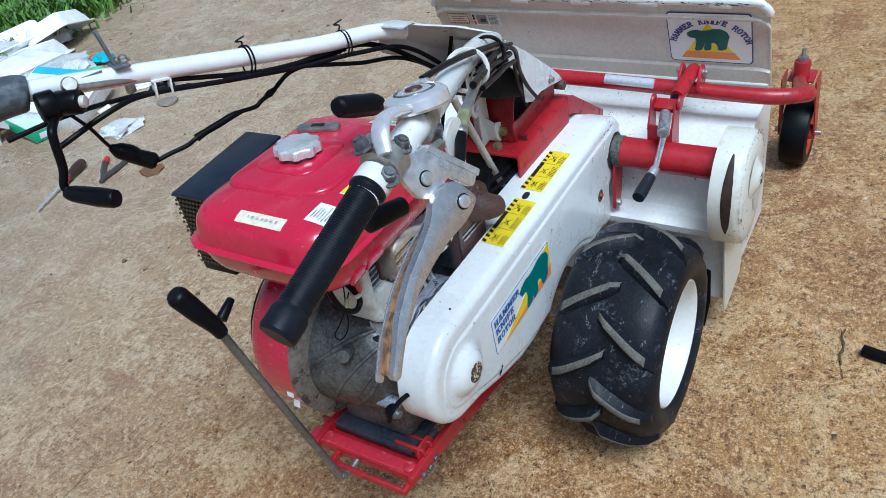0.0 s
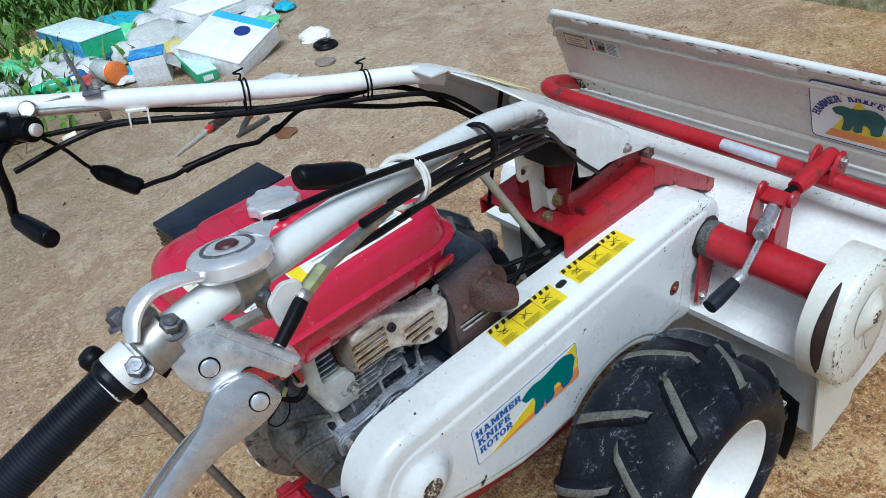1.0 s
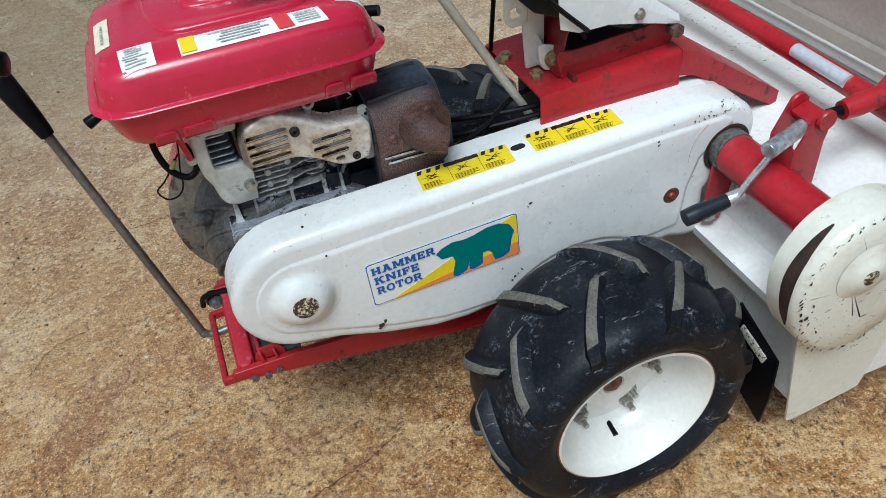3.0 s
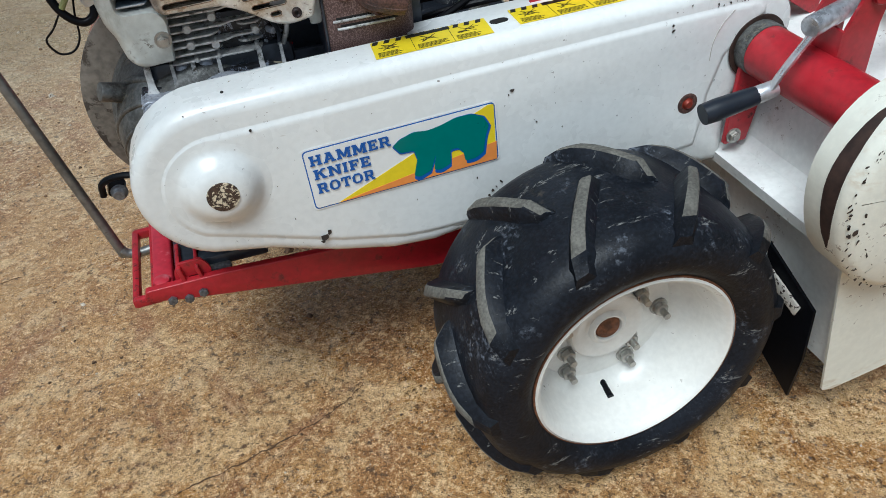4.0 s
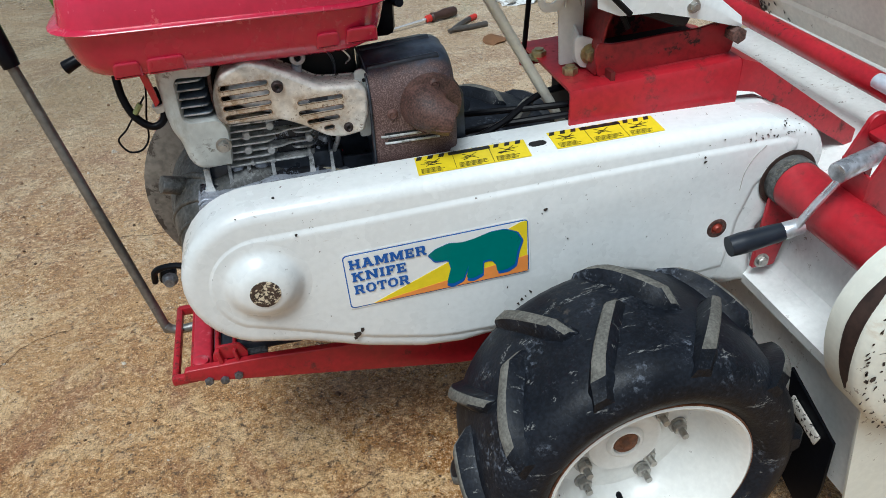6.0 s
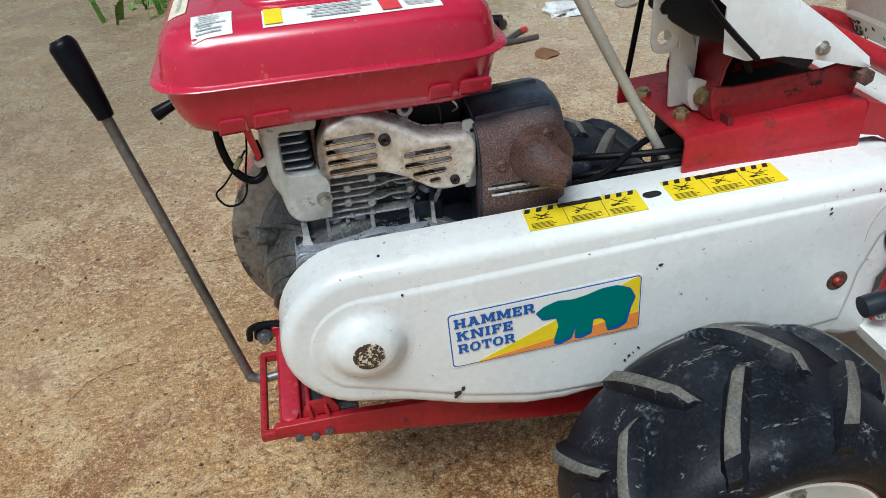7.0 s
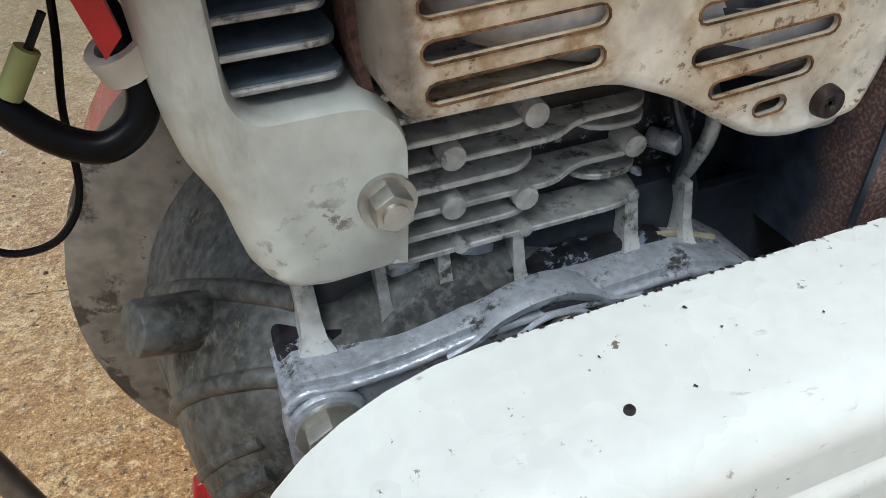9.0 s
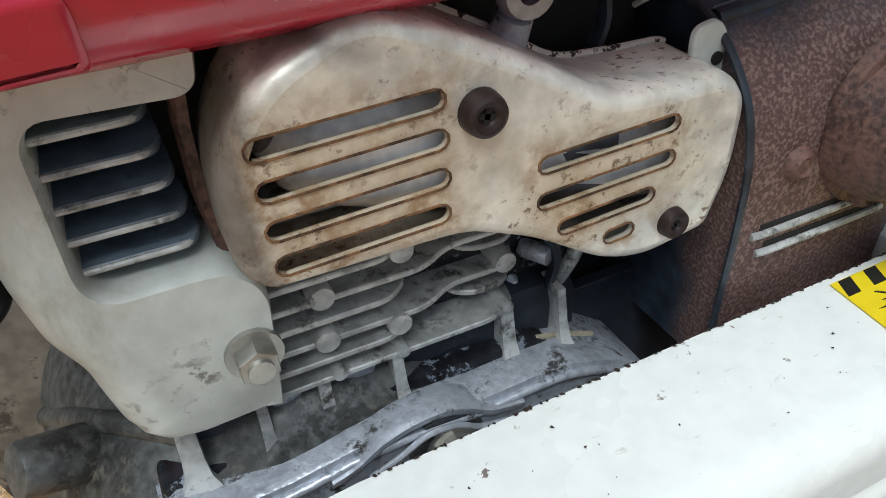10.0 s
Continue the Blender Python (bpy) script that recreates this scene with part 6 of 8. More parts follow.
hood = part("handle_hood", sheet([[(x, yr, zb), (x, yr - 0.002, (zb + zs) / 2), (x, yr, zs - 0.003), (x + 0.002, yr + 0.006, zs + 0.004), (x, yr + (yl - yr) * 0.3, zt), (x, yr + (yl - yr) * 0.7, zt), (x, yl - 0.006, zs + 0.004), (x, yl, zs - 0.003), (x, yl, zb)] for x, yr, yl, zb, zs, zt in HS[1:]], 0.0025), white_paint, mower, "bent white sheet steel hood, rust at the edges", 32)
part("hood_wing", sheet([[(x, y, z + dz) for y, z in ((0.205, 0.930), (0.245, 0.931), (0.282, 0.924), (0.296, 0.905))] for x, dz in ((0.012, 0.002), (0.045, 0.0), (0.10, -0.030))], 0.0025), white_paint, hood, angle=32)
part("hood_sticker", quad_layer([(0.085, 0.13, 0.9085), (0.085, 0.20, 0.9085), (0.135, 0.20, 0.8795), (0.135, 0.13, 0.8795)], 0.001, (0.5, 0, 0.86)), mat("sticker_faded_yellow", (0.74, 0.66, 0.34), 0.45, vary=0.1, scale=60), hood, "pale yellow sticker")
for x, y, z in ((0.064, 0.052, 0.890), (0.292, 0.0835, 0.723)):
    hexbolt(hood, "hood_bolt", (x, y - 0.001, z), (0, -1, 0.05), 0.0062, 0.009, zinc, 0.0088, "steel bolt with washer")
part("pivot_nut", rod((0.366, 0.085, 0.676), (0.366, 0.105, 0.676), 0.011, seg=6, bevel=0.001), rusty, hood, "rusty pivot nut")
# added near-black box for the shade under the hood
part("inner_pivot", box((0.23, 0.165, 0.745), (0.18, 0.12, 0.06), (0, 22, 0), 0.01), shade_black, hood)

# -- cross tube, collar, crank screw --
part("cross_tube", rod((0.418, 0.06, 0.505), (0.418, -0.250, 0.502), 0.0335, seg=40), frame_red, chassis, "red painted cross tube")
part("tube_collar", rod((0.418, 0.010, 0.505), (0.418, -0.020, 0.505), 0.0346, seg=40, bevel=0.001), stained, chassis, "dark oily collar")
part("opening_edge", lathe([(0.0335, 0.0), (0.0375, 0.0006), (0.0405, 0.0006), (0.0415, -0.0004), (0.0375, -0.004)], 40, along_y(0.418, 0.0, 0.505)), mat("dark_rub", (0.035, 0.018, 0.013), 0.6, vary=0.4, scale=40), case, "dark rusty edge of the tube opening")
part("tube_bracket", plate(rounded([(0.385, 0.372), (0.420, 0.372), (0.445, 0.50), (0.392, 0.50)], 0.004), -0.010, -0.004, 0.001), frame_red, chassis)
hexbolt(chassis, "bracket_bolt", (0.398, -0.010, 0.384), (0, -1, 0), 0.008, 0.007, zinc, 0.011)
stand = part("screw_stand", add(sheet([[(0.431, -0.072, 0.497), (0.431, -0.072, 0.567), (0.451, -0.072, 0.612)], [(0.476, -0.072, 0.497), (0.476, -0.072, 0.567), (0.484, -0.072, 0.612)]], 0.004), sheet([[(0.431, -0.122, 0.497), (0.431, -0.122, 0.567), (0.451, -0.122, 0.612)], [(0.476, -0.122, 0.497), (0.476, -0.122, 0.567), (0.484, -0.122, 0.612)]], 0.004)), frame_red, chassis, "red fork of the height screw")
part("stand_back", sheet([[(0.43, -0.072, 0.495), (0.43, -0.122, 0.495)], [(0.431, -0.072, 0.572), (0.431, -0.122, 0.565)]], 0.004), frame_red, stand)
part("stand_top", box((0.468, -0.097, 0.599), (0.030, 0.048, 0.014), (0, -20, 0), 0.003), frame_red, stand)
for y in (-0.069, -0.125):
    part("stand_ear", lathe([(0, 0.004), (0.014, 0.004), (0.0155, 0.002), (0.0155, -0.002)], 24, along_y(0.467, y, 0.607)), frame_red, stand)
crank_steel = mat("blued_crank_steel", (0.52, 0.53, 0.56), 0.30, 0.7, vary=0.35, scale=24, dirt=(0.07, 0.08, 0.11), dirt_at=0.52, dirt_soft=0.25, dirt_scale=26, bump=0.15)
crank = part("height_crank", rod((0.469, -0.096, 0.588), (0.383, -0.117, 0.578), 0.0115, 0.0125, 24, 0.003), crank_steel, chassis, "steel crank with black handle")
part("crank_arm", sweep([(0.392, -0.116, 0.57), (0.367, -0.112, 0.531), (0.353, -0.108, 0.501)], 0.0075, 12, 5, flat=0.6), worn_nickel, crank, "grey steel crank arm")
part("arm_boss", rod((0.365, -0.107, 0.506), (0.339, -0.105, 0.5), 0.010, 0.011, 18, 0.002), worn_nickel, crank)
part("handle_grip", sweep([(0.345, -0.105, 0.501), (0.327, -0.104, 0.498), (0.292, -0.102, 0.492), (0.274, -0.101, 0.489)], 0.0125, 18, 5, radii=[0.0105, 0.012, 0.0135, 0.0125]), mat("navy_black_grip", (0.010, 0.014, 0.022), 0.38, vary=0.2), crank, "black plastic crank handle")
part("thread", rod((0.468, -0.096, 0.590), (0.530, -0.104, 0.598), 0.008, seg=16), black_plastic, crank, "greasy black screw thread")
part("screw_link", sweep([(0.515, -0.104, 0.597), (0.54, -0.105, 0.599), (0.60, -0.107, 0.605), (0.635, -0.107, 0.607)], 0.0155, 16, 5, radii=[0.014, 0.0165, 0.0155, 0.015]), frame_red, crank, "red adjusting link")
for y in (-0.085, -0.128):
    part("link_ear", plate(rounded([(0.585, 0.575), (0.645, 0.575), (0.645, 0.60), (0.632, 0.624), (0.612, 0.624), (0.597, 0.605)], 0.008), y - 0.003, y + 0.003, 0.001), frame_red, chassis)
    hexbolt(chassis, "link_bolt", (0.622, y + (0.003 if y > -0.1 else -0.003), 0.607), (0, 1 if y > -0.1 else -1, 0), 0.007, 0.008, zinc, 0.010)

# -- front pipe and caster wheels --
pipe = part("front_pipe", sweep([(0.78, 0.575, 0.525), (0.69, 0.572, 0.566), (0.628, 0.562, 0.584), (0.602, 0.530, 0.588), (0.604, 0.45, 0.582), (0.611, 0.1, 0.574), (0.613, -0.20, 0.566), (0.622, -0.285, 0.563), (0.655, -0.33, 0.556), (0.72, -0.335, 0.53), (0.95, -0.29, 0.43), (1.20, -0.25, 0.335)], 0.0175, 20, 8), frame_red, mower, "red steel tube across the front of the deck")
part("reflective_strip", sweep([(0.6015, 0.088, 0.5835), (0.6015, 0.03, 0.582), (0.6018, -0.028, 0.5805)], 0.0125, 14, 4, flat=0.9), reflector, pipe, "worn silver reflective strip")


def caster(x, y):
    fork = part("caster", add(box((x + 0.03, y, 0.325), (0.08, 0.07, 0.008), bevel=0.003), add(sheet([[(x - 0.02, y - 0.045, 0.33), (x + 0.06, y - 0.045, 0.33)], [(x + 0.045, y - 0.05, 0.12), (x + 0.085, y - 0.05, 0.12)]], 0.004), sheet([[(x - 0.02, y + 0.045, 0.33), (x + 0.06, y + 0.045, 0.33)], [(x + 0.045, y + 0.05, 0.12), (x + 0.085, y + 0.05, 0.12)]], 0.004))), frame_red, pipe, "red fork with rubber caster wheel")
    part("caster_stem", rod((x, y, 0.30), (x, y, 0.385), 0.022, seg=20, bevel=0.003), frame_red, fork)
    part("caster_bolt", add(rod((x, y, 0.385), (x, y, 0.398), 0.014, seg=6), rod((x, y, 0.39), (x, y, 0.42), 0.006, seg=12)), zinc, fork)
    cz = ground_z(x, y) + 0.105
    part("caster_tyre", lathe([(0.070, 0.038), (0.088, 0.040), (0.100, 0.034), (0.105, 0.015), (0.105, -0.015), (0.100, -0.034), (0.088, -0.040), (0.070, -0.038)], 40, along_y(x + 0.065, y, cz)), black_plastic, fork, "black rubber caster tyre")
    part("caster_rim", lathe([(0.0, 0.044), (0.022, 0.044), (0.024, 0.020), (0.055, 0.012), (0.068, 0.034), (0.074, 0.037), (0.074, -0.037), (0.02, -0.03)], 36, along_y(x + 0.065, y, cz)), mat("orange_red_paint", (0.45, 0.05, 0.02), 0.4, vary=0.2) if y < 0 else bpy.data.materials["orange_red_paint"], fork, "orange-red caster rim")
    part("caster_axle", rod((x + 0.065, y - 0.065, cz), (x + 0.065, y + 0.065, cz), 0.008, seg=12), zinc, fork)


caster(1.225, -0.25)
part("pipe_end", sweep([(0.74, 0.575, 0.545), (0.95, 0.575, 0.44), (1.20, 0.575, 0.335)], 0.0175, 16, 5), frame_red, pipe)
caster(1.225, 0.575)

# -- deck --
DY0, DY1 = -0.246, 0.565
sec = [(0.430, 0.14), (0.428, 0.20), (0.424, 0.333), (0.386, 0.338), (0.384, 0.354), (0.420, 0.360), (0.434, 0.372), (0.446, 0.430), (0.462, 0.452), (0.50, 0.470), (0.515, 0.468), (0.56, 0.482), (0.64, 0.497), (0.655, 0.493), (0.72, 0.503), (0.775, 0.505), (0.80, 0.46), (0.80, 0.14)]
deck = part("mower_deck", sheet([[(x, y, z) for x, z in sec] for y in (DY0, -0.1, 0.16, 0.40, DY1)], 0.003), deck_white, mower, "white pressed steel mower deck with scuffs", 25)
for y, nm in ((DY0, "end_plate"), (DY1, "end_plate")):
    part(nm, plate([(0.43, 0.145), (0.80, 0.145), (0.80, 0.46), (0.775, 0.504), (0.64, 0.496), (0.46, 0.45), (0.43, 0.36)], y - 0.0015, y + 0.0015), deck_white, deck)
part("rubber_flap", sheet([[(0.400, -0.120, 0.28), (0.400, -0.222, 0.238)], [(0.401, -0.135, 0.18), (0.403, -0.224, 0.15)], [(0.404, -0.150, 0.10), (0.408, -0.213, 0.065)]], 0.004), black_plastic, deck, "black rubber flap at the rear")
part("flap_strip", box((0.394, -0.168, 0.229), (0.004, 0.066, 0.020), (17, 0, 0), 0.002), chipped_edge, deck, "chipped pale steel strip")


def cover_point(u, v, h=0.0):
    """A point of the raised cover: u across the deck, v up the sheet."""
    x, z = 0.735 - 0.0836 * v, 0.540 + 0.220 * v
    return (x - 0.935 * h, DY0 - 0.008 + (DY1 - DY0 + 0.012) * (1 - u), z - 0.355 * h)


steps = [(0.0, 0.0), (0.02, 0.004), (0.17, 0.006), (0.188, 0.013), (0.208, 0.013), (0.226, 0.006), (0.55, 0.006), (0.795, 0.006), (0.812, 0.013), (0.830, 0.013), (0.848, 0.006), (0.95, 0.006), (0.985, 0.009), (1.0, 0.010)]
CORNER = ((0, 0.88), (0.003, 0.915), (0.010, 0.950), (0.022, 0.980), (0.040, 1.0), (0.25, 1), (0.5, 1), (0.75, 1), (0.960, 1.0), (0.978, 0.98), (0.990, 0.950), (0.997, 0.915), (1, 0.88))
cover = part("front_cover", sheet([[cover_point(u, v * f, h) for v, h in steps] for u, f in CORNER], 0.002), cover_white, deck, "raised cream front cover with a rolled edge", 28)
part("rolled_edge", sweep([cover_point(u, f, 0.008) for u, f in CORNER], 0.0085, 12, 4), worn_white, cover, "rolled white top edge with dark scrapes")
for u in (0.001, 0.999):
    part("cover_edge", sweep([cover_point(u, v, 0.006) for v in (0.0, 0.3, 0.7, 0.88)], 0.0035, 8, 4), cover_white, cover)
for k in range(5):
    part("cover_clip", box(cover_point(0.12 + 0.19 * k, 0.975, 0.015), (0.005, 0.046, 0.010), (0, -20, 0), 0.002), worn_white, cover)
rnd = random.Random(17)
bm = bmesh.new()
for k in range(90):
    u = rnd.choice((rnd.gauss(0.62, 0.10), rnd.gauss(0.30, 0.15), rnd.gauss(0.9, 0.06)))
    if 0.05 < u < 0.95:
        c, L = Vector(cover_point(u, rnd.uniform(0.990, 1.020), 0.0170)), rnd.uniform(0.003, 0.018)
        w = rnd.uniform(0.0004, 0.0012)
        bm.faces.new([bm.verts.new(c + Vector((0, a * L, b * w))) for a, b in ((-0.5, 0), (-0.1, -1), (0.5, 0.1), (0.1, 1))])
for k in range(40):
    chip(bm, cover_point(abs(rnd.gauss(0.02, 0.04)) + 0.006, rnd.uniform(0.02, 0.20), 0.0068 + 0.001), 0.006 * rnd.uniform(0.2, 1.2), (-0.935, 0, -0.355), rnd)
for k in range(30):
    chip(bm, cover_point(rnd.uniform(0.03, 0.97), rnd.uniform(0.25, 0.78), 0.0072), 0.0022 * rnd.uniform(0.3, 1.2), (-0.935, 0, -0.355), rnd)
part("worn_spot", bm, bpy.data.materials["bare_rusty_steel"], cover, "dark scrapes and rust spots")["kind"] = "stuff"
part("hinge_strip", rod((0.745, DY0, 0.522), (0.745, DY1, 0.522), 0.012, seg=14), worn_white, deck)


def cover_poly(uv, h, thick=0.0004):
    """A flat shape on the cover's sticker: u to the right as it is read, v up, in sticker widths."""
    def P(u, v, q):
        return cover_point(0.735 + 0.222 * u, 0.27 + 0.61 * v, 0.0098 + q)
    bm = bmesh.new()
    lo, hi = [bm.verts.new(P(u, v, h)) for u, v in uv], [bm.verts.new(P(u, v, h + thick)) for u, v in uv]
    bm.faces.new(lo), bm.faces.new(hi[::-1])
    for i in range(len(uv)):
        j = (i + 1) % len(uv)
        bm.faces.new((lo[i], hi[i], hi[j], lo[j]))
    return bm


badge = part("cover_decal", cover_poly(card(0, 0, 1, 1, 0.05, 0.08), 0.0), ink_navy, cover, "white sticker with arched lettering over a triangle")
part("white_field", cover_poly(card(0.012, 0.02, 0.988, 0.98, 0.045, 0.075), 0.0005), sticker_white, badge)
part("yellow_field", cover_poly([(0.16, 0.10), (0.84, 0.10), (0.485, 0.80)], 0.001), sticker_yellow, badge)
part("orange_field", cover_poly([(0.14, 0.09), (0.86, 0.09), (0.79, 0.23), (0.21, 0.23)], 0.0015), ink_orange, badge)
part("green_form", cover_poly(rounded([(0.23 + (u - 0.45) * 1.02, 0.24 + (v - 0.10) * 0.58) for u, v in FORM], 0.02, 3), 0.002), mat("ink_dark_green", (0.006, 0.10, 0.085), 0.4), badge)
for i, ch in enumerate("HAMMER KNIFE ROTOR"):
    if ch != " ":
        a = radians(164 - 148 * i / 17)
        c = cover_point(0.735 + 0.222 * (0.515 + 0.425 * math.cos(a)), 0.27 + 0.61 * (0.32 + 0.47 * math.sin(a)), 0.0116)
        across = Vector((0, -1, 0))
        up_ = Vector((-0.355, 0, 0.935))
        nrm = across.cross(up_)
        m = Matrix((across, up_, nrm)).transposed().to_4x4()
        m.translation = c
        m = m @ Matrix.Rotation(a - math.pi / 2, 4, "Z")
        slab_word(ch, lambda x, y, k, m=m: m @ Vector((0.0115 * (x - 0.5), 0.015 * y, 0.00002 * k)), ink_navy, badge)


def label_bar(u0, v0, u1, v1, h=0.0108, lean=0.0):
    return quad_layer([cover_point(u0, v0, h), cover_point(u1, v0, h), cover_point(u1 + lean, v1, h), cover_point(u0 + lean, v1, h)], 0.0003, (-0.935, 0, -0.355))


warning = part("cover_label", label_bar(0.036, 0.62, 0.112, 0.78, 0.0095), sticker_pale, cover, "faded yellow label with a dashed black border")
for v0 in (0.625, 0.755):
    for k in range(9):
        part("dash", label_bar(0.038 + 0.0083 * k, v0, 0.0425 + 0.0083 * k, v0 + 0.02), ink_black, warning)
for u in (0.037, 0.108):
    for k in range(3):
        part("dash", label_bar(u, 0.655 + 0.034 * k, u + 0.003, 0.672 + 0.034 * k), ink_black, warning)
for k, u1 in enumerate((0.100, 0.094, 0.101)):
    part("print_line", label_bar(0.048, 0.665 + 0.028 * k, u1, 0.674 + 0.028 * k), ink_red if k == 1 else ink_grey, warning)
printed = part("cover_label", label_bar(0.124, 0.605, 0.222, 0.775, 0.0095), sticker_white, cover, "white label with dark picture and small print")
part("print_block", label_bar(0.140, 0.63, 0.176, 0.76), ink_grey, printed)
part("print_block", label_bar(0.150, 0.66, 0.170, 0.71, 0.0112, 0.004), ink_black, printed)
part("print_mark", label_bar(0.127, 0.69, 0.134, 0.76), ink_black, printed)
part("print_mark", label_bar(0.127, 0.62, 0.134, 0.67), ink_red, printed)
for k in range(8):
    part("print_line", label_bar(0.182, 0.622 + 0.018 * k, 0.216 - 0.004 * (k % 3), 0.630 + 0.018 * k), ink_grey, printed)

# rotor end cover: an eight-sided pressed lid
CX, CZ = 0.432, 0.462
lid = [(CX + r * math.cos(radians(a)), CZ + r * 1.02 * math.sin(radians(a))) for a, r in ((95, 0.112), (130, 0.114), (165, 0.112), (195, 0.110), (225, 0.122), (250, 0.138), (275, 0.150), (300, 0.146), (330, 0.126), (0, 0.116), (30, 0.112), (62, 0.112))]
lid = rounded(lid, 0.035, 4)
end = part("rotor_end_cover", loft([[(x, y, z) for x, z in offset(lid, d)] for d, y in ((0.0, -0.225), (0.0, -0.272), (0.002, -0.278), (0.007, -0.284), (0.014, -0.288), (0.050, -0.292), (0.075, -0.294))]), lid_cream, deck, "cream chain cover, paint scraped to rust", 50)
part("lid_boss", lathe([(0, 0.014), (0.018, 0.014), (0.024, 0.010), (0.034, 0.004), (0.046, 0.0)], 32, along_y(0.418, -0.293, 0.484)), lid_cream, end)
part("lid_rust", lathe([(0, 0.0155), (0.010, 0.0155), (0.013, 0.0135)], 16, along_y(0.412, -0.293, 0.487)), flaked, end, "rusted bare boss")
rnd = random.Random(8)
bm = bmesh.new()
for k in range(34):
    a = radians(rnd.uniform(185, 300))
    chip(bm, (CX + 0.098 * rnd.uniform(0.86, 1.0) * math.cos(a), -0.2885, CZ + 0.108 * rnd.uniform(0.86, 1.0) * math.sin(a)), 0.004 * rnd.uniform(0.3, 1.3), (0, -1, 0), rnd)
for k in range(5):
    chip(bm, (0.41 + 0.011 * k, -0.2925, 0.415), 0.004, (0, -1, 0), rnd)
for k in range(30):
    x, z = rnd.uniform(0.40, 0.53), rnd.uniform(0.36, 0.50)
    a, L, wd = rnd.gauss(0.25, 0.2), rnd.uniform(0.004, 0.016), rnd.uniform(0.0002, 0.0007)
    dx, dz = math.cos(a) * L / 2, math.sin(a) * L / 2
    bm.faces.new([bm.verts.new(q) for q in ((x - dx, -0.2952, z - dz), (x, -0.2952, z - wd), (x + dx, -0.2952, z + dz), (x, -0.2952, z + wd))])
for k, (x, z) in enumerate(offset(lid, 0.006)):
    for q in range(5):
        if rnd.random() < 0.6:
            chip(bm, (x + rnd.gauss(0, 0.003), -0.2848, z + rnd.gauss(0, 0.003)), 0.0028 * rnd.uniform(0.3, 1.3), (0, -1, 0), rnd)
part("scraped_paint", bm, bpy.data.materials["bare_rusty_steel"], end, "scraped rusty patches")["kind"] = "stuff"
wall = [p for p in offset(lid, -0.0009) if p[0] < CX - 0.03 and CZ - 0.075 < p[1] < CZ + 0.098]
wall.sort(key=lambda p: p[1])
rub_rows = []
for k, (x, z) in enumerate(wall):
    half = 0.0115 * math.sin(math.pi * (k + 0.15) / (len(wall) - 0.7)) ** 0.6
    rub_rows.append([(x, -0.259 - half, z), (x - 0.0006, -0.259, z), (x, -0.259 + half * 0.8, z)])
part("rub_mark", sheet(rub_rows, 0.0006), bpy.data.materials["dark_rub"], end, "dark rusty rubbed groove")
part("side_skirt", plate(rounded([(0.384, 0.335), (0.418, 0.112), (0.435, 0.108), (0.56, 0.128), (0.60, 0.33)], 0.004), -0.2525, -0.249), lid_cream, deck, "bent cream sheet steel skirt")

for pts in ([(0.20, 0.12, 0.60), (0.13, 0.115, 0.602), (0.05, 0.15, 0.59), (0.0, 0.20, 0.57)], [(0.20, 0.10, 0.595), (0.12, 0.108, 0.590), (0.04, 0.135, 0.575), (-0.02, 0.17, 0.55)], [(0.20, 0.16, 0.61), (0.12, 0.14, 0.61), (0.06, 0.12, 0.585), (0.0, 0.12, 0.56)]):
    part("cable", sweep(pts, 0.0045, 9, 6), cable_black, gear, "black cable")

# -- handlebar, levers and cables --
handle = part("handlebar", sweep([(0.050, 0.057, 0.901), (0.02, 0.045, 0.913), (-0.10, -0.006, 0.957), (-0.30, -0.088, 1.010), (-0.44, -0.142, 1.036), (-0.50, -0.156, 1.040), (-0.575, -0.159, 1.026)], 0.0145, 24, 8), white_paint, mower, "white painted tubular handlebar with grips")
part("left_tube", sweep([(0.06, 0.238, 0.905), (0.01, 0.262, 0.922), (-0.09, 0.307, 0.937), (-0.215, 0.353, 0.966), (-0.38, 0.412, 1.005), (-0.48, 0.447, 1.028), (-0.54, 0.468, 1.035), (-0.66, 0.478, 1.010)], 0.0140, 24, 8), white_paint, handle)


def ribbed_grip(p0, p1, parent):
    p0, p1 = Vector(p0), Vector(p1)
    L = (p1 - p0).length
    prof = [(0.0, 0), (0.0158, 0), (0.0172, 0.003), (0.0172, 0.006), (0.0155, 0.009)]
    n = 46
    for k in range(n):
        h = 0.010 + (L - 0.035) * k / n
        prof += [(0.0149, h), (0.0149, h + 0.0008), (0.0144, h + 0.0012), (0.0144, h + 0.0019)]
    prof += [(0.0152, L - 0.024), (0.0168, L - 0.020), (0.0168, L - 0.003), (0.0150, L), (0, L)]
    return part("grip", lathe(prof, 28, Matrix.Translation(p0) @ (p1 - p0).to_track_quat("Z", "Y").to_matrix().to_4x4()), grip_rubber, parent, "black ribbed rubber grip", 25)


ribbed_grip((-0.563, -0.159, 1.030), (-0.704, -0.1525, 0.976), handle)
ribbed_grip((-0.60, 0.477, 1.022), (-0.745, 0.485, 0.985), handle)
part("grip_collar", rod((-0.548, -0.1585, 1.0335), (-0.566, -0.159, 1.029), 0.0170, seg=24, bevel=0.002), worn_white, handle)
# clutch disc with its cable end and thumb hook
DISC = pose(-0.461, -0.149, 1.066, -8, 10, 20) @ Matrix.Scale(0.89, 4)
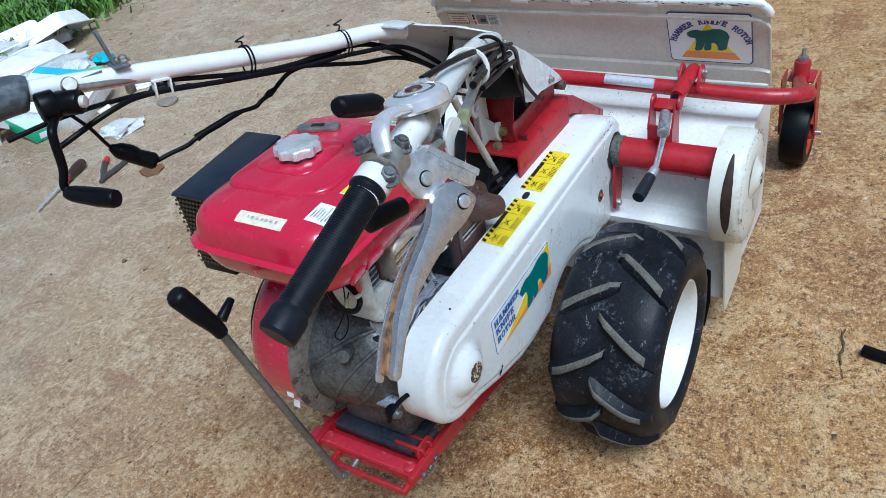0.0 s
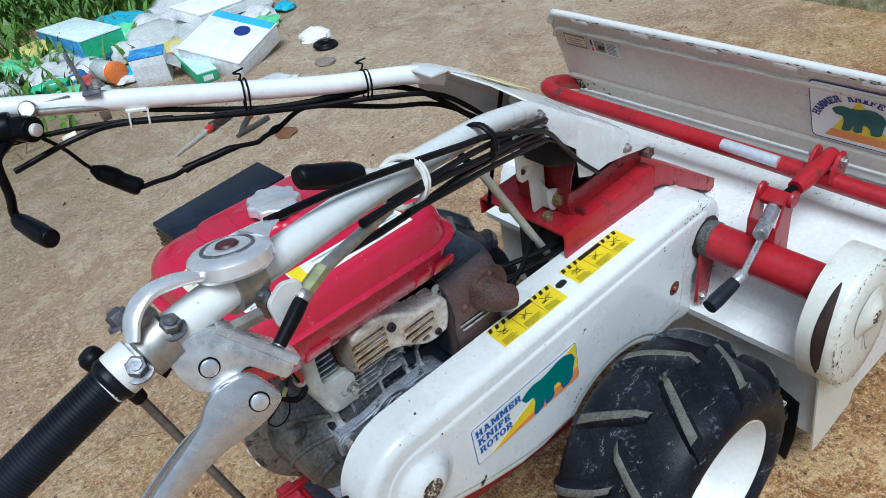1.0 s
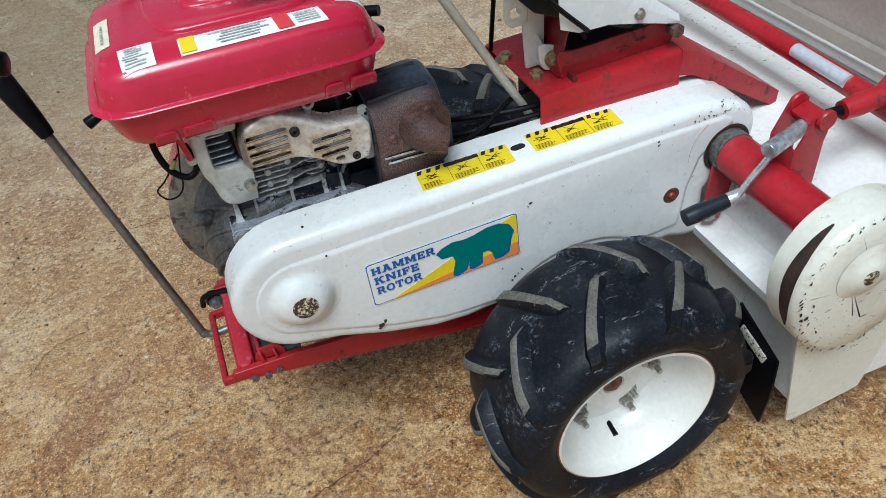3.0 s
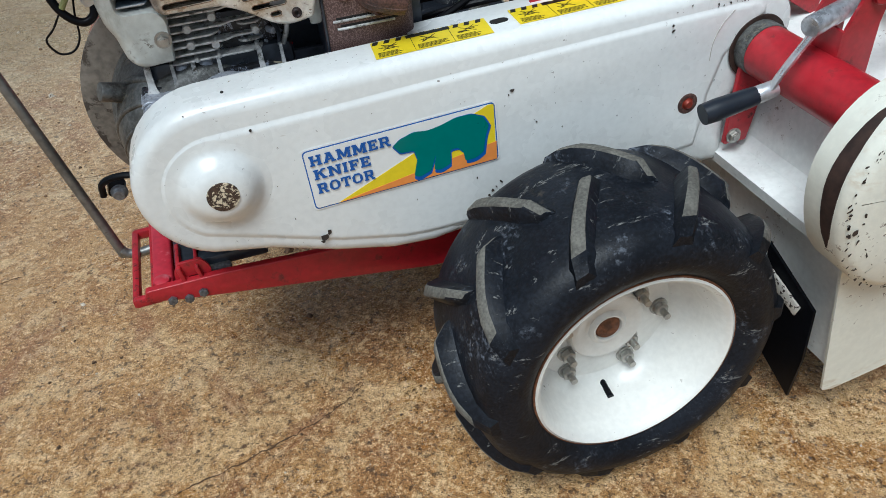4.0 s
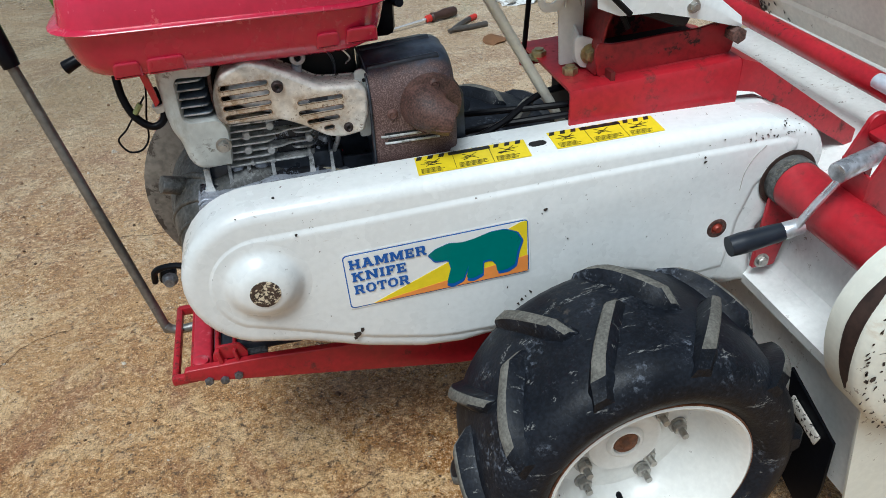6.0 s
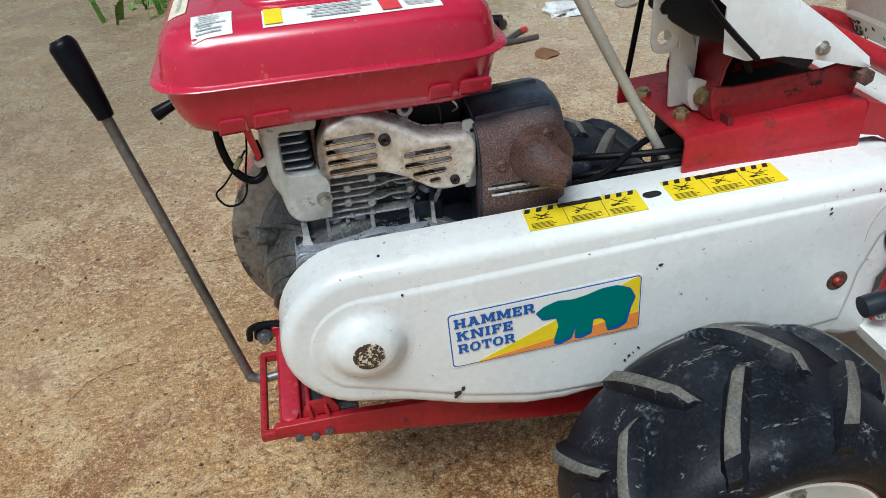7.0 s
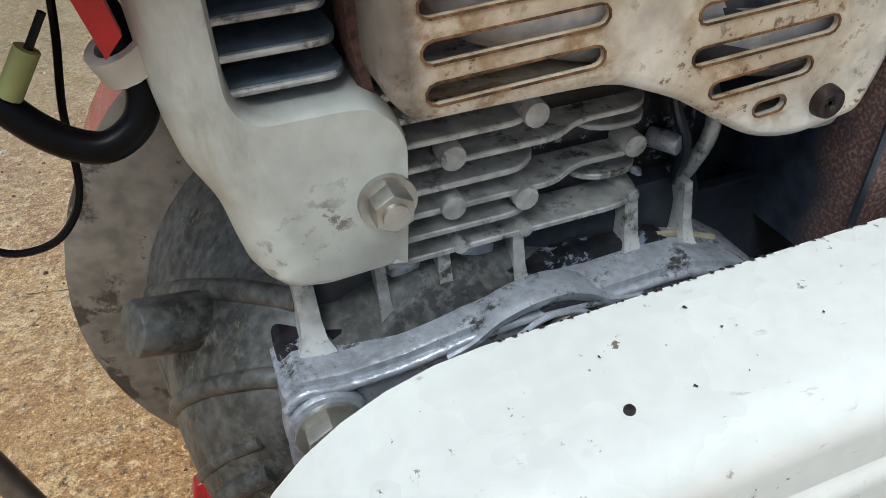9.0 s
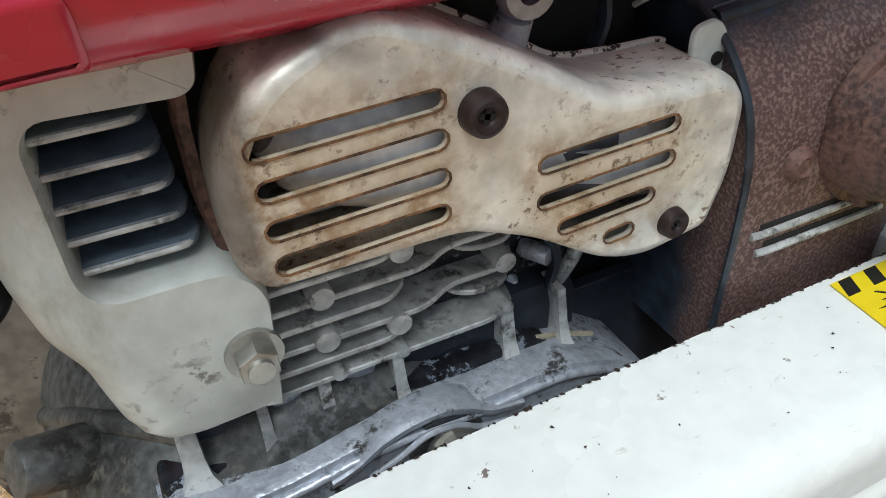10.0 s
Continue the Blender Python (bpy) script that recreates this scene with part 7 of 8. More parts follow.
disc = part("clutch_disc", lathe([(0.0, 0.0045), (0.0095, 0.0045), (0.0105, 0.0065), (0.017, 0.0068), (0.019, 0.0052), (0.026, 0.0046), (0.031, 0.0035), (0.0345, 0.000), (0.0352, -0.010), (0.033, -0.013), (0.020, -0.015)], 48, DISC), chrome, handle, "chromed round lever pivot")
part("disc_groove", lathe([(0.0195, 0.0054), (0.0200, 0.0062), (0.0222, 0.0060), (0.0228, 0.0048)], 40, DISC), dark_alu, disc, "thin dark ring round the pivot")
part("disc_button", lathe([(0, 0.0085), (0.0085, 0.0085), (0.0098, 0.0065)], 20, DISC), mat("dark_red_button", (0.06, 0.016, 0.012), 0.45), disc)
part("disc_tail", sweep([(-0.442, -0.140, 1.062), (-0.427, -0.133, 1.061), (-0.412, -0.127, 1.058)], 0.010, 12, 5, radii=[0.019, 0.011, 0.005], flat=0.4), chrome, disc)
part("disc_clamp", add(lathe([(0.0139, 0.014), (0.0185, 0.014), (0.0185, -0.014), (0.0139, -0.014)], 24, Matrix.Translation((-0.462, -0.147, 1.037)) @ Vector((0.94, 0.33, -0.1)).to_track_quat("Z", "Y").to_matrix().to_4x4(), True), box((-0.462, -0.150, 1.053), (0.020, 0.018, 0.018), (0, 0, 20), 0.003)), zinc, disc)
part("thumb_hook", sweep([(-0.488, -0.158, 1.066), (-0.505, -0.157, 1.072), (-0.525, -0.158, 1.074), (-0.540, -0.164, 1.068), (-0.549, -0.172, 1.056)], 0.010, 14, 6, radii=[0.007, 0.009, 0.0092, 0.0088, 0.007], flat=0.55), chrome, handle, "curved chrome thumb lever")
# clamps, nuts and the brake lever with its bracket plate
clampm = part("lever_clamp", add(lathe([(0.0139, 0.012), (0.0195, 0.011), (0.0205, -0.010), (0.0139, -0.012)], 24, Matrix.Translation((-0.535, -0.158, 1.037)) @ Vector((0.97, 0.02, 0.2)).to_track_quat("Z", "Y").to_matrix().to_4x4(), True), box((-0.535, -0.152, 1.056), (0.02, 0.022, 0.012), (0, 0, 10), 0.003)), zinc, handle, "steel lever clamp with bolts")
for p, d in (((-0.545, -0.148, 1.056), (-0.2, 0.4, 1)), ((-0.523, -0.168, 1.047), (0.1, -0.4, 0.9)), ((-0.553, -0.171, 1.034), (-0.1, -0.5, 0.8))):
    hexbolt(clampm, "clamp_nut", p, d, 0.0072, 0.010, dark_alu, 0.0105)
O3, E1, E2, N3 = Vector((-0.529, -0.168, 1.032)), Vector((0.8655, -0.3463, -0.3619)), Vector((0.4469, 0.2075, 0.8702)), Vector((-0.2262, -0.9149, 0.3343))


def lever_plate(pts, lo, hi, bevel=0.002, holes=()):
    """A plate in the plane of the lever."""
    bm = plate(pts, 0, 0.01, bevel, 2, holes)
    m = Matrix((E1, -N3, E2)).transposed().to_4x4()
    bm.transform(Matrix.Diagonal((1, (hi - lo) / 0.01, 1, 1)))
    bm.transform(Matrix.Translation((0, -hi, 0)))
    bm.transform(Matrix.Translation(O3) @ m)
    return bm


bracket = part("lever_bracket", lever_plate(rounded([(0.030, 0.016), (0.087, -0.010), (0.081, -0.026), (0.051, -0.0125), (0.043, -0.024), (0.030, -0.032), (0.017, -0.031), (0.004, -0.018), (-0.004, -0.004), (0.012, 0.010)], 0.006, 3), -0.004, 0.003, 0.0015), worn_nickel, handle, "worn bright steel lever bracket")
part("bracket_flange", lever_plate(rounded([(0.030, 0.018), (0.090, -0.009), (0.087, -0.016), (0.028, 0.011)], 0.002, 2), -0.022, 0.004, 0.001), worn_nickel, bracket)
brake = part("brake_lever", lever_plate(rounded([(0.052, -0.016), (0.077, -0.034), (0.070, -0.047), (0.056, -0.060), (0.040, -0.070), (0.020, -0.089), (-0.003, -0.117), (-0.018, -0.149), (-0.027, -0.182), (-0.032, -0.186), (-0.0365, -0.181), (-0.033, -0.168), (-0.025, -0.131), (-0.010, -0.098), (0.008, -0.071), (0.020, -0.052), (0.023, -0.034), (0.036, -0.022)], 0.008, 3), 0.003, 0.012, 0.003), mat("polished_alloy", (0.56, 0.57, 0.59), 0.25, 0.88, vary=0.12, scale=16, dirt=(0.25, 0.17, 0.10), dirt_at=0.68, dirt_scale=50, bump=0.15), handle, "long polished alloy clutch lever, rust-specked")
part("lever_back", lever_plate(rounded([(0.030, -0.045), (0.036, -0.055), (0.012, -0.085), (-0.010, -0.115), (-0.026, -0.150), (-0.036, -0.188), (-0.044, -0.186), (-0.036, -0.150), (-0.018, -0.108), (0.004, -0.075)], 0.005, 3), -0.0065, -0.0045, 0.0008), bpy.data.materials["polished_alloy"], handle, "polished second edge of the lever")
part("lever_web", lever_plate(rounded([(0.034, -0.050), (0.014, -0.082), (-0.008, -0.113), (-0.024, -0.150), (-0.033, -0.182), (-0.038, -0.180), (-0.029, -0.144), (-0.012, -0.104), (0.010, -0.073)], 0.004, 3), -0.0045, 0.003, 0.0008), mat("rusty_web", (0.20, 0.10, 0.04), 0.8, vary=0.6, scale=60, bump=0.6), handle, "rusty inside of the lever")
for a, b_ in ((0.0255, -0.013), (0.059, -0.037)):
    c = O3 + E1 * a + E2 * b_
    part("lever_rivet", rod(c + N3 * (0.001 if a < 0.03 else 0.010), c + N3 * (0.0065 if a < 0.03 else 0.015), 0.0064, seg=18, bevel=0.001), worn_nickel, brake)
    part("rivet_ring", rod(c + N3 * 0.0005, c + N3 * (0.0036 if a < 0.03 else 0.0126), 0.0076, seg=20), black_plastic, brake)
part("lower_stop", rod((-0.505, -0.090, 0.940), (-0.455, -0.102, 0.932), 0.0125, 0.0105, 18, 0.003), black_plastic, handle, "black rubber lever stub")
part("bracket_leg", box((-0.452, -0.158, 1.018), (0.012, 0.012, 0.032), (10, -10, 20), 0.004), dark_alu, handle)


def cable(pts, r=0.0042, name="cable", material=None, label="black cable"):
    return part(name, sweep(pts, r, 9, 7), material or cable_black, handle, label)


# the bundle on the right-hand tube: beside and under it, then into the hood; one runs down outside the hood
cable([(-0.420, -0.130, 1.062), (-0.35, -0.114, 1.046), (-0.27, -0.094, 1.023), (-0.17, -0.062, 0.988), (-0.11, -0.042, 0.966), (0.0, -0.004, 0.912), (0.05, 0.018, 0.878), (0.10, 0.042, 0.828), (0.15, 0.056, 0.775), (0.20, 0.064, 0.728)], 0.0036)
cable([(-0.345, -0.140, 1.022), (-0.27, -0.108, 1.000), (-0.20, -0.079, 0.976), (-0.13, -0.052, 0.951), (-0.03, -0.009, 0.915), (0.05, 0.030, 0.880), (0.11, 0.082, 0.838), (0.17, 0.13, 0.78)], 0.0042)
cable([(-0.385, -0.152, 1.016), (-0.33, -0.126, 0.994), (-0.26, -0.097, 0.974), (-0.18, -0.062, 0.953), (-0.12, -0.038, 0.935), (-0.02, 0.006, 0.898), (0.06, 0.045, 0.862), (0.16, 0.14, 0.79)], 0.0038)
cable([(-0.30, -0.117, 1.010), (-0.20, -0.080, 0.985), (-0.13, -0.050, 0.963), (-0.03, -0.009, 0.928), (0.05, 0.026, 0.897), (0.10, 0.080, 0.852), (0.15, 0.14, 0.80)], 0.0036)
cable([(-0.28, -0.112, 0.986), (-0.19, -0.082, 0.960), (-0.12, -0.054, 0.937), (0.0, -0.004, 0.892), (0.08, 0.040, 0.848), (0.18, 0.090, 0.755), (0.215, 0.096, 0.70)], 0.0034)
# adjuster with its rod and rubber boot
part("adjuster_rod", rod((-0.404, -0.161, 1.018), (-0.305, -0.121, 1.008), 0.0056, seg=14), zinc, handle, "grey steel cable tube")
part("cable_adjuster", rod((-0.424, -0.168, 1.014), (-0.400, -0.160, 1.019), 0.0066, seg=6), mat("yellow_green_zinc", (0.40, 0.42, 0.24), 0.4, 0.6, vary=0.2, scale=60), handle, "greenish zinc cable adjuster")
part("ferrule", rod((-0.430, -0.171, 1.0115), (-0.423, -0.168, 1.0145), 0.0068, seg=16, bevel=0.001), zinc, handle)
part("cable_boot", sweep([(-0.428, -0.170, 1.012), (-0.440, -0.176, 1.007), (-0.463, -0.186, 0.998)], 0.0062, 14, 5, radii=[0.0062, 0.0062, 0.0052]), cable_black, handle, "black rubber cable boot")
part("boot_tip", rod((-0.462, -0.1855, 0.9985), (-0.468, -0.188, 0.996), 0.0046, seg=12), zinc, handle)
part("cable_adjuster", rod((-0.486, -0.170, 1.022), (-0.462, -0.168, 1.018), 0.0060, seg=6), zinc, handle, "steel adjusting nut")
part("throttle_bracket", plate(rounded([(-0.452, 0.996), (-0.436, 0.992), (-0.425, 1.004), (-0.424, 1.028), (-0.440, 1.034), (-0.455, 1.022)], 0.006), -0.170, -0.166, 0.001), worn_white, handle, "chipped white cable bracket")


def wrap(centre, axis, r, turns, thick, material, name, label, squash=1.0, pitch=0.004):
    c, d = Vector(centre), Vector(axis).normalized()
    u = d.orthogonal().normalized()
    v = d.cross(u)
    pts = []
    for k in range(int(turns * 12) + 1):
        a = 2 * math.pi * k / 12
        pts.append(c + d * pitch * (k / 12 - turns / 2) + (u * math.cos(a) + v * math.sin(a) * squash) * r)
    return part(name, sweep(pts, thick, 7, 2), material, handle, label)


AX = (-0.20, -0.085, 0.055)
wrap((-0.118, -0.028, 0.955), AX, 0.023, 3.2, 0.0022, cable_black, "cable_tie", "black cord wound round the tube")
wrap((-0.258, -0.080, 0.996), (-0.2, -0.1, 0.1), 0.0245, 2.0, 0.003, cord_white, "cord_tie", "pale grey cord wound round tube and cables", 1.0, 0.006)
# left side: cables under the tube, ties, switch gear
cable([(-0.50, 0.425, 0.955), (-0.42, 0.404, 0.972), (-0.36, 0.394, 0.970), (-0.25, 0.350, 0.945), (-0.13, 0.310, 0.918), (-0.04, 0.270, 0.905), (0.05, 0.230, 0.880), (0.13, 0.19, 0.80)], 0.004)
cable([(-0.33, 0.392, 0.978), (-0.22, 0.352, 0.942), (-0.12, 0.315, 0.914), (-0.02, 0.285, 0.878), (0.06, 0.25, 0.855), (0.14, 0.20, 0.79)], 0.0038)
cable([(-0.25, 0.36, 0.945), (-0.14, 0.318, 0.925), (-0.04, 0.292, 0.915), (0.03, 0.262, 0.888), (0.10, 0.21, 0.82)], 0.0045)
cable([(-0.55, 0.44, 0.99), (-0.47, 0.424, 0.988), (-0.38, 0.404, 0.975), (-0.30, 0.375, 0.958)], 0.0035)
cable([(-0.04, 0.290, 0.912), (-0.09, 0.325, 0.906), (-0.13, 0.345, 0.904), (-0.165, 0.358, 0.886), (-0.187, 0.366, 0.879), (-0.199, 0.370, 0.874), (-0.225, 0.378, 0.877), (-0.252, 0.388, 0.875), (-0.30, 0.402, 0.869), (-0.318, 0.412, 0.862), (-0.340, 0.430, 0.857), (-0.362, 0.445, 0.852)], 0.0036, label="taped black wiring loom")
part("loom_tape", sweep([(-0.225, 0.378, 0.877), (-0.24, 0.384, 0.8765), (-0.262, 0.391, 0.8735), (-0.288, 0.3985, 0.871), (-0.304, 0.4035, 0.868)], 0.0055, 10, 5, radii=[0.004, 0.0056, 0.0058, 0.0054, 0.0066]), cable_black, handle, "black tape on the loom")
part("loom_tape", sweep([(-0.16, 0.356, 0.888), (-0.17, 0.360, 0.885), (-0.178, 0.363, 0.882)], 0.0055, 10, 5, radii=[0.004, 0.0062, 0.004]), cable_black, handle, "black tape on the loom")
cable([(-0.406, 0.468, 0.898), (-0.414, 0.464, 0.912), (-0.429, 0.458, 0.943), (-0.451, 0.448, 0.975), (-0.462, 0.440, 0.990)], 0.0028, label="thin black wire")
part("wire_plug", sweep([(-0.360, 0.444, 0.851), (-0.364, 0.447, 0.855), (-0.378, 0.455, 0.868), (-0.386, 0.459, 0.878), (-0.398, 0.465, 0.889), (-0.407, 0.469, 0.899)], 0.011, 14, 5, radii=[0.010, 0.0135, 0.0125, 0.0140, 0.0125, 0.005]), cable_black, handle, "taped black wire connector")
LAX = (-0.16, 0.06, 0.035)
wrap((-0.203, 0.352, 0.957), LAX, 0.022, 1.7, 0.0015, cable_black, "cable_tie", "black wire tie round the tube", 1.0, 0.006)
wrap((-0.045, 0.290, 0.922), LAX, 0.022, 1.7, 0.0015, cable_black, "cable_tie", "black wire tie round the tube", 1.0, 0.006)
for x, y, z in ((-0.203, 0.354, 0.984), (-0.045, 0.292, 0.952)):
    part("tie_end", sweep([(x, y, z - 0.008), (x + 0.004, y, z + 0.001), (x - 0.004, y + 0.005, z + 0.004), (x + 0.009, y - 0.004, z + 0.009)], 0.0014, 6, 4), cable_black, handle, "twisted wire end")
lclamp = part("mirror_clamp", add(box((-0.376, 0.410, 1.0205), (0.022, 0.034, 0.004), (0, 6, -20), 0.001), box((-0.384, 0.4125, 1.0455), (0.004, 0.016, 0.055), (0, -8, -20), 0.0012)), mat("blued_clamp_steel", (0.17, 0.18, 0.215), 0.4, 0.5, vary=0.3, scale=40), handle, "small dark steel clamp bracket with bolt")
part("tube_mark", box((-0.418, 0.4154, 1.0238), (0.030, 0.001, 0.0045), (45, 0, -19.5)), ink_grey, handle, "small dark printed mark")
hexbolt(lclamp, "clamp_bolt", (-0.368, 0.408, 1.0225), (0, 0, 1), 0.0065, 0.008, zinc, 0.009)
part("clamp_strap", box((-0.372, 0.412, 0.986), (0.012, 0.010, 0.02), bevel=0.002), zinc, lclamp)
part("cable_clip", add(box((-0.339, 0.388, 0.984), (0.026, 0.016, 0.004), (0, 10, -20), 0.001), add(box((-0.351, 0.389, 0.973), (0.003, 0.014, 0.022), (0, 10, -20), 0.001), box((-0.328, 0.383, 0.971), (0.003, 0.014, 0.022), (0, 10, -20), 0.001))), worn_white, handle, "white steel cable clip")
part("yellow_sleeve", rod((-0.432, 0.415, 0.972), (-0.415, 0.409, 0.975), 0.0055, seg=12), sticker_pale, handle, "cream cable sleeve")
part("switch_body", add(rod((-0.478, 0.420, 1.010), (-0.462, 0.390, 1.008), 0.0165, seg=24, bevel=0.003), rod((-0.500, 0.428, 1.012), (-0.478, 0.420, 1.010), 0.020, seg=24, bevel=0.003)), black_plastic, handle, "round black throttle housing")
part("switch_button", rod((-0.463, 0.391, 1.008), (-0.459, 0.384, 1.0075), 0.008, seg=18, bevel=0.001), cord_white, handle)
part("throttle_tube", rod((-0.46, 0.415, 1.022), (-0.345, 0.395, 0.990), 0.0045, seg=10), zinc, handle)
part("throttle_head", lathe([(0, 0.006), (0.009, 0.006), (0.011, 0.003), (0.011, -0.006)], 18, pose(-0.455, 0.412, 1.026, 60, 0, -20)), zinc, handle)
part("grip_ring", sweep([(-0.492, 0.452, 1.029), (-0.500, 0.455, 1.031), (-0.540, 0.468, 1.034), (-0.575, 0.474, 1.028)], 0.028, 24, 5, radii=[0.019, 0.025, 0.027, 0.023]), mat("scuffed_grey_rubber", (0.085, 0.10, 0.12), 0.5, vary=0.35, scale=30), handle, "scuffed grey rubber lever collar")
part("left_lever_plate", plate(rounded([(-0.60, 1.00), (-0.57, 1.005), (-0.565, 0.985), (-0.60, 0.93), (-0.66, 0.86), (-0.675, 0.862), (-0.64, 0.93)], 0.008), 0.450, 0.458, 0.003), worn_white, handle, "white alloy clutch lever")
sidelever = part("stop_lever", sweep([(-0.491, 0.416, 0.996), (-0.511, 0.398, 0.992), (-0.518, 0.394, 0.979), (-0.521, 0.4, 0.939), (-0.526, 0.41, 0.912), (-0.524, 0.398, 0.902)], 0.006, 12, 6), black_plastic, handle, "bent black lever with rubber knob")
part("knob", sweep([(-0.527, 0.41, 0.903), (-0.524, 0.398, 0.901), (-0.516, 0.358, 0.898), (-0.511, 0.332, 0.897), (-0.51, 0.328, 0.897)], 0.012, 16, 5, radii=[0.008, 0.0115, 0.0135, 0.0125, 0.009]), black_plastic, sidelever, "black rubber knob")

# ---- litter at the edge of the yard ----
LIT = bpy.data.materials


def litter_mat(name, color, rough=0.4, **kw):
    return LIT.get(name) or mat(name, color, rough, vary=kw.pop("vary", 0.15), scale=kw.pop("scale", 14), **kw)


def thing(name, bm, material, at, label, category, group="", kind="", angle=35):
    """A loose thing of one mesh whose bmesh lies round the origin; at is its pose."""
    me = bpy.data.meshes.new(name)
    bmesh.ops.recalc_face_normals(bm, faces=bm.faces)
    bm.to_mesh(me)
    bm.free()
    smooth_mesh(me, angle)
    me.materials.append(material)
    ob = new(name, me)
    ob.matrix_world = at
    return tagged(ob, label, category, group, kind)


def sub_mesh(name, bm, material, parent, label="", angle=35):
    """A part in its thing's own coordinates."""
    me = bpy.data.meshes.new(name)
    bmesh.ops.recalc_face_normals(bm, faces=bm.faces)
    bm.to_mesh(me)
    bm.free()
    smooth_mesh(me, angle)
    me.materials.append(material)
    ob = new(name, me)
    ob.parent = parent
    return tagged(ob, label)


def at_ground(x, y, h=0.0, rx=0, ry=0, rz=0):
    return pose(x, y, ground_z(x, y) + h, rx, ry, rz)


def crumpled(size, flat, seed, n=3, rough=0.35):
    """A crushed bag: a ball of film with sharp uneven folds."""
    r = random.Random(seed)
    bm = bmesh.new()
    bmesh.ops.create_icosphere(bm, subdivisions=n, radius=1)
    o = Vector((r.uniform(0, 50), r.uniform(0, 50), r.uniform(0, 50)))
    for v in bm.verts:
        d = v.co.normalized()
        k = 1 + rough * noise.noise(d * 1.6 + o) + rough * 0.9 * abs(noise.noise(d * 4.2 + o)) - rough * 0.4 * abs(noise.noise(d * 9 + o))
        v.co = Vector((d.x * k * size, d.y * k * size * r.choice((0.999, 1.0)), max(-0.15, d.z) * k * size * flat + size * flat * 0.15))
    return bm


white_film = litter_mat("white_film", (0.62, 0.63, 0.62), 0.3, bump=0.3)
clear_film = litter_mat("grey_clear_film", (0.52, 0.54, 0.52), 0.16, bump=0.3, vary=0.15, scale=8)
green_film = litter_mat("green_film", (0.18, 0.62, 0.30), 0.3, bump=0.3)
cyan_film = litter_mat("cyan_film", (0.05, 0.42, 0.55), 0.3, bump=0.3)
yellow_film = litter_mat("yellow_film", (0.62, 0.55, 0.16), 0.35, bump=0.3)
pink_film = litter_mat("red_film", (0.55, 0.10, 0.08), 0.35, bump=0.3)
foam = litter_mat("white_foam", (0.85, 0.86, 0.86), 0.6, bump=0.1)
card_white = litter_mat("white_card", (0.78, 0.80, 0.82), 0.4)
card_blue = litter_mat("blue_card", (0.05, 0.22, 0.52), 0.4, dirt=(0.10, 0.40, 0.62), dirt_at=0.5, dirt_scale=30)
card_green = litter_mat("green_card", (0.05, 0.42, 0.20), 0.4)
card_grey = litter_mat("grey_card", (0.45, 0.44, 0.42), 0.7)


def carton(at, w, d, h, body, lid_m, label, open_flap=False):
    """A printed carton: body, lid, and one open flap where it has one."""
    t = thing("carton", box((0, 0, h / 2), (w, d, h), bevel=0.003), body, at, label, "box", "discarded cartons")
    sub_mesh("lid", box((0, 0, h + 0.003), (w * 1.01, d * 1.01, 0.008), bevel=0.002), lid_m, t)
    sub_mesh("print_panel", box((0, -d / 2 - 0.0008, h * 0.5), (w * 0.5, 0.001, h * 0.5)), card_white, t)
    if open_flap:
        sub_mesh("flap", box((w / 2 + 0.03, 0, h * 0.55), (0.07, d * 0.95, 0.002), (0, 35, 0)), card_grey, t)
    return t


big = carton(at_ground(0.515, 4.08, 0.0, -2, 2, 6), 0.25, 0.58, 0.13, card_blue, litter_mat("mint_card", (0.72, 0.85, 0.80), 0.4), "white and blue printed carton with green edge, lying on litter")
sub_mesh("end_panel", box((0.0, -0.2915, 0.075), (0.245, 0.001, 0.10)), card_green, big, "green printed end")
sub_mesh("side_stripe", box((0.1262, 0.0, 0.105), (0.001, 0.57, 0.045)), card_green, big, "green printed stripe")
carton(at_ground(0.575, 3.22, 0.0, 6, 0, -30), 0.17, 0.11, 0.15, card_white, card_blue, "white and blue crushed carton with torn end", True)
holed = carton(at_ground(0.94, 3.06, 0.04, 12, -10, 24), 0.36, 0.36, 0.10, card_white, litter_mat("pale_card", (0.80, 0.84, 0.88), 0.4), "white carton with blue print, crushed open on the ground", True)
sub_mesh("blue_end", box((0.15, 0, 0.1085), (0.055, 0.35, 0.001)), litter_mat("sky_card", (0.08, 0.45, 0.72), 0.4), holed, "bright blue printed edge")
sub_mesh("dark_oval", lathe([(0, 0.1095), (0.042, 0.1095), (0.043, 0.106)], 24, pose(0.06, -0.05, 0)), ink_navy, holed, "dark printed oval")
carton(at_ground(0.735, 3.07, 0.02, 6, 3, -6), 0.10, 0.33, 0.055, card_green, litter_mat("pale_green_card", (0.55, 0.75, 0.66), 0.4), "flat green and white carton on the concrete")
carton(at_ground(1.15, 3.66, 0.08, 5, 4, 12), 0.36, 0.27, 0.06, foam, foam, "white foam lid on top of the litter")


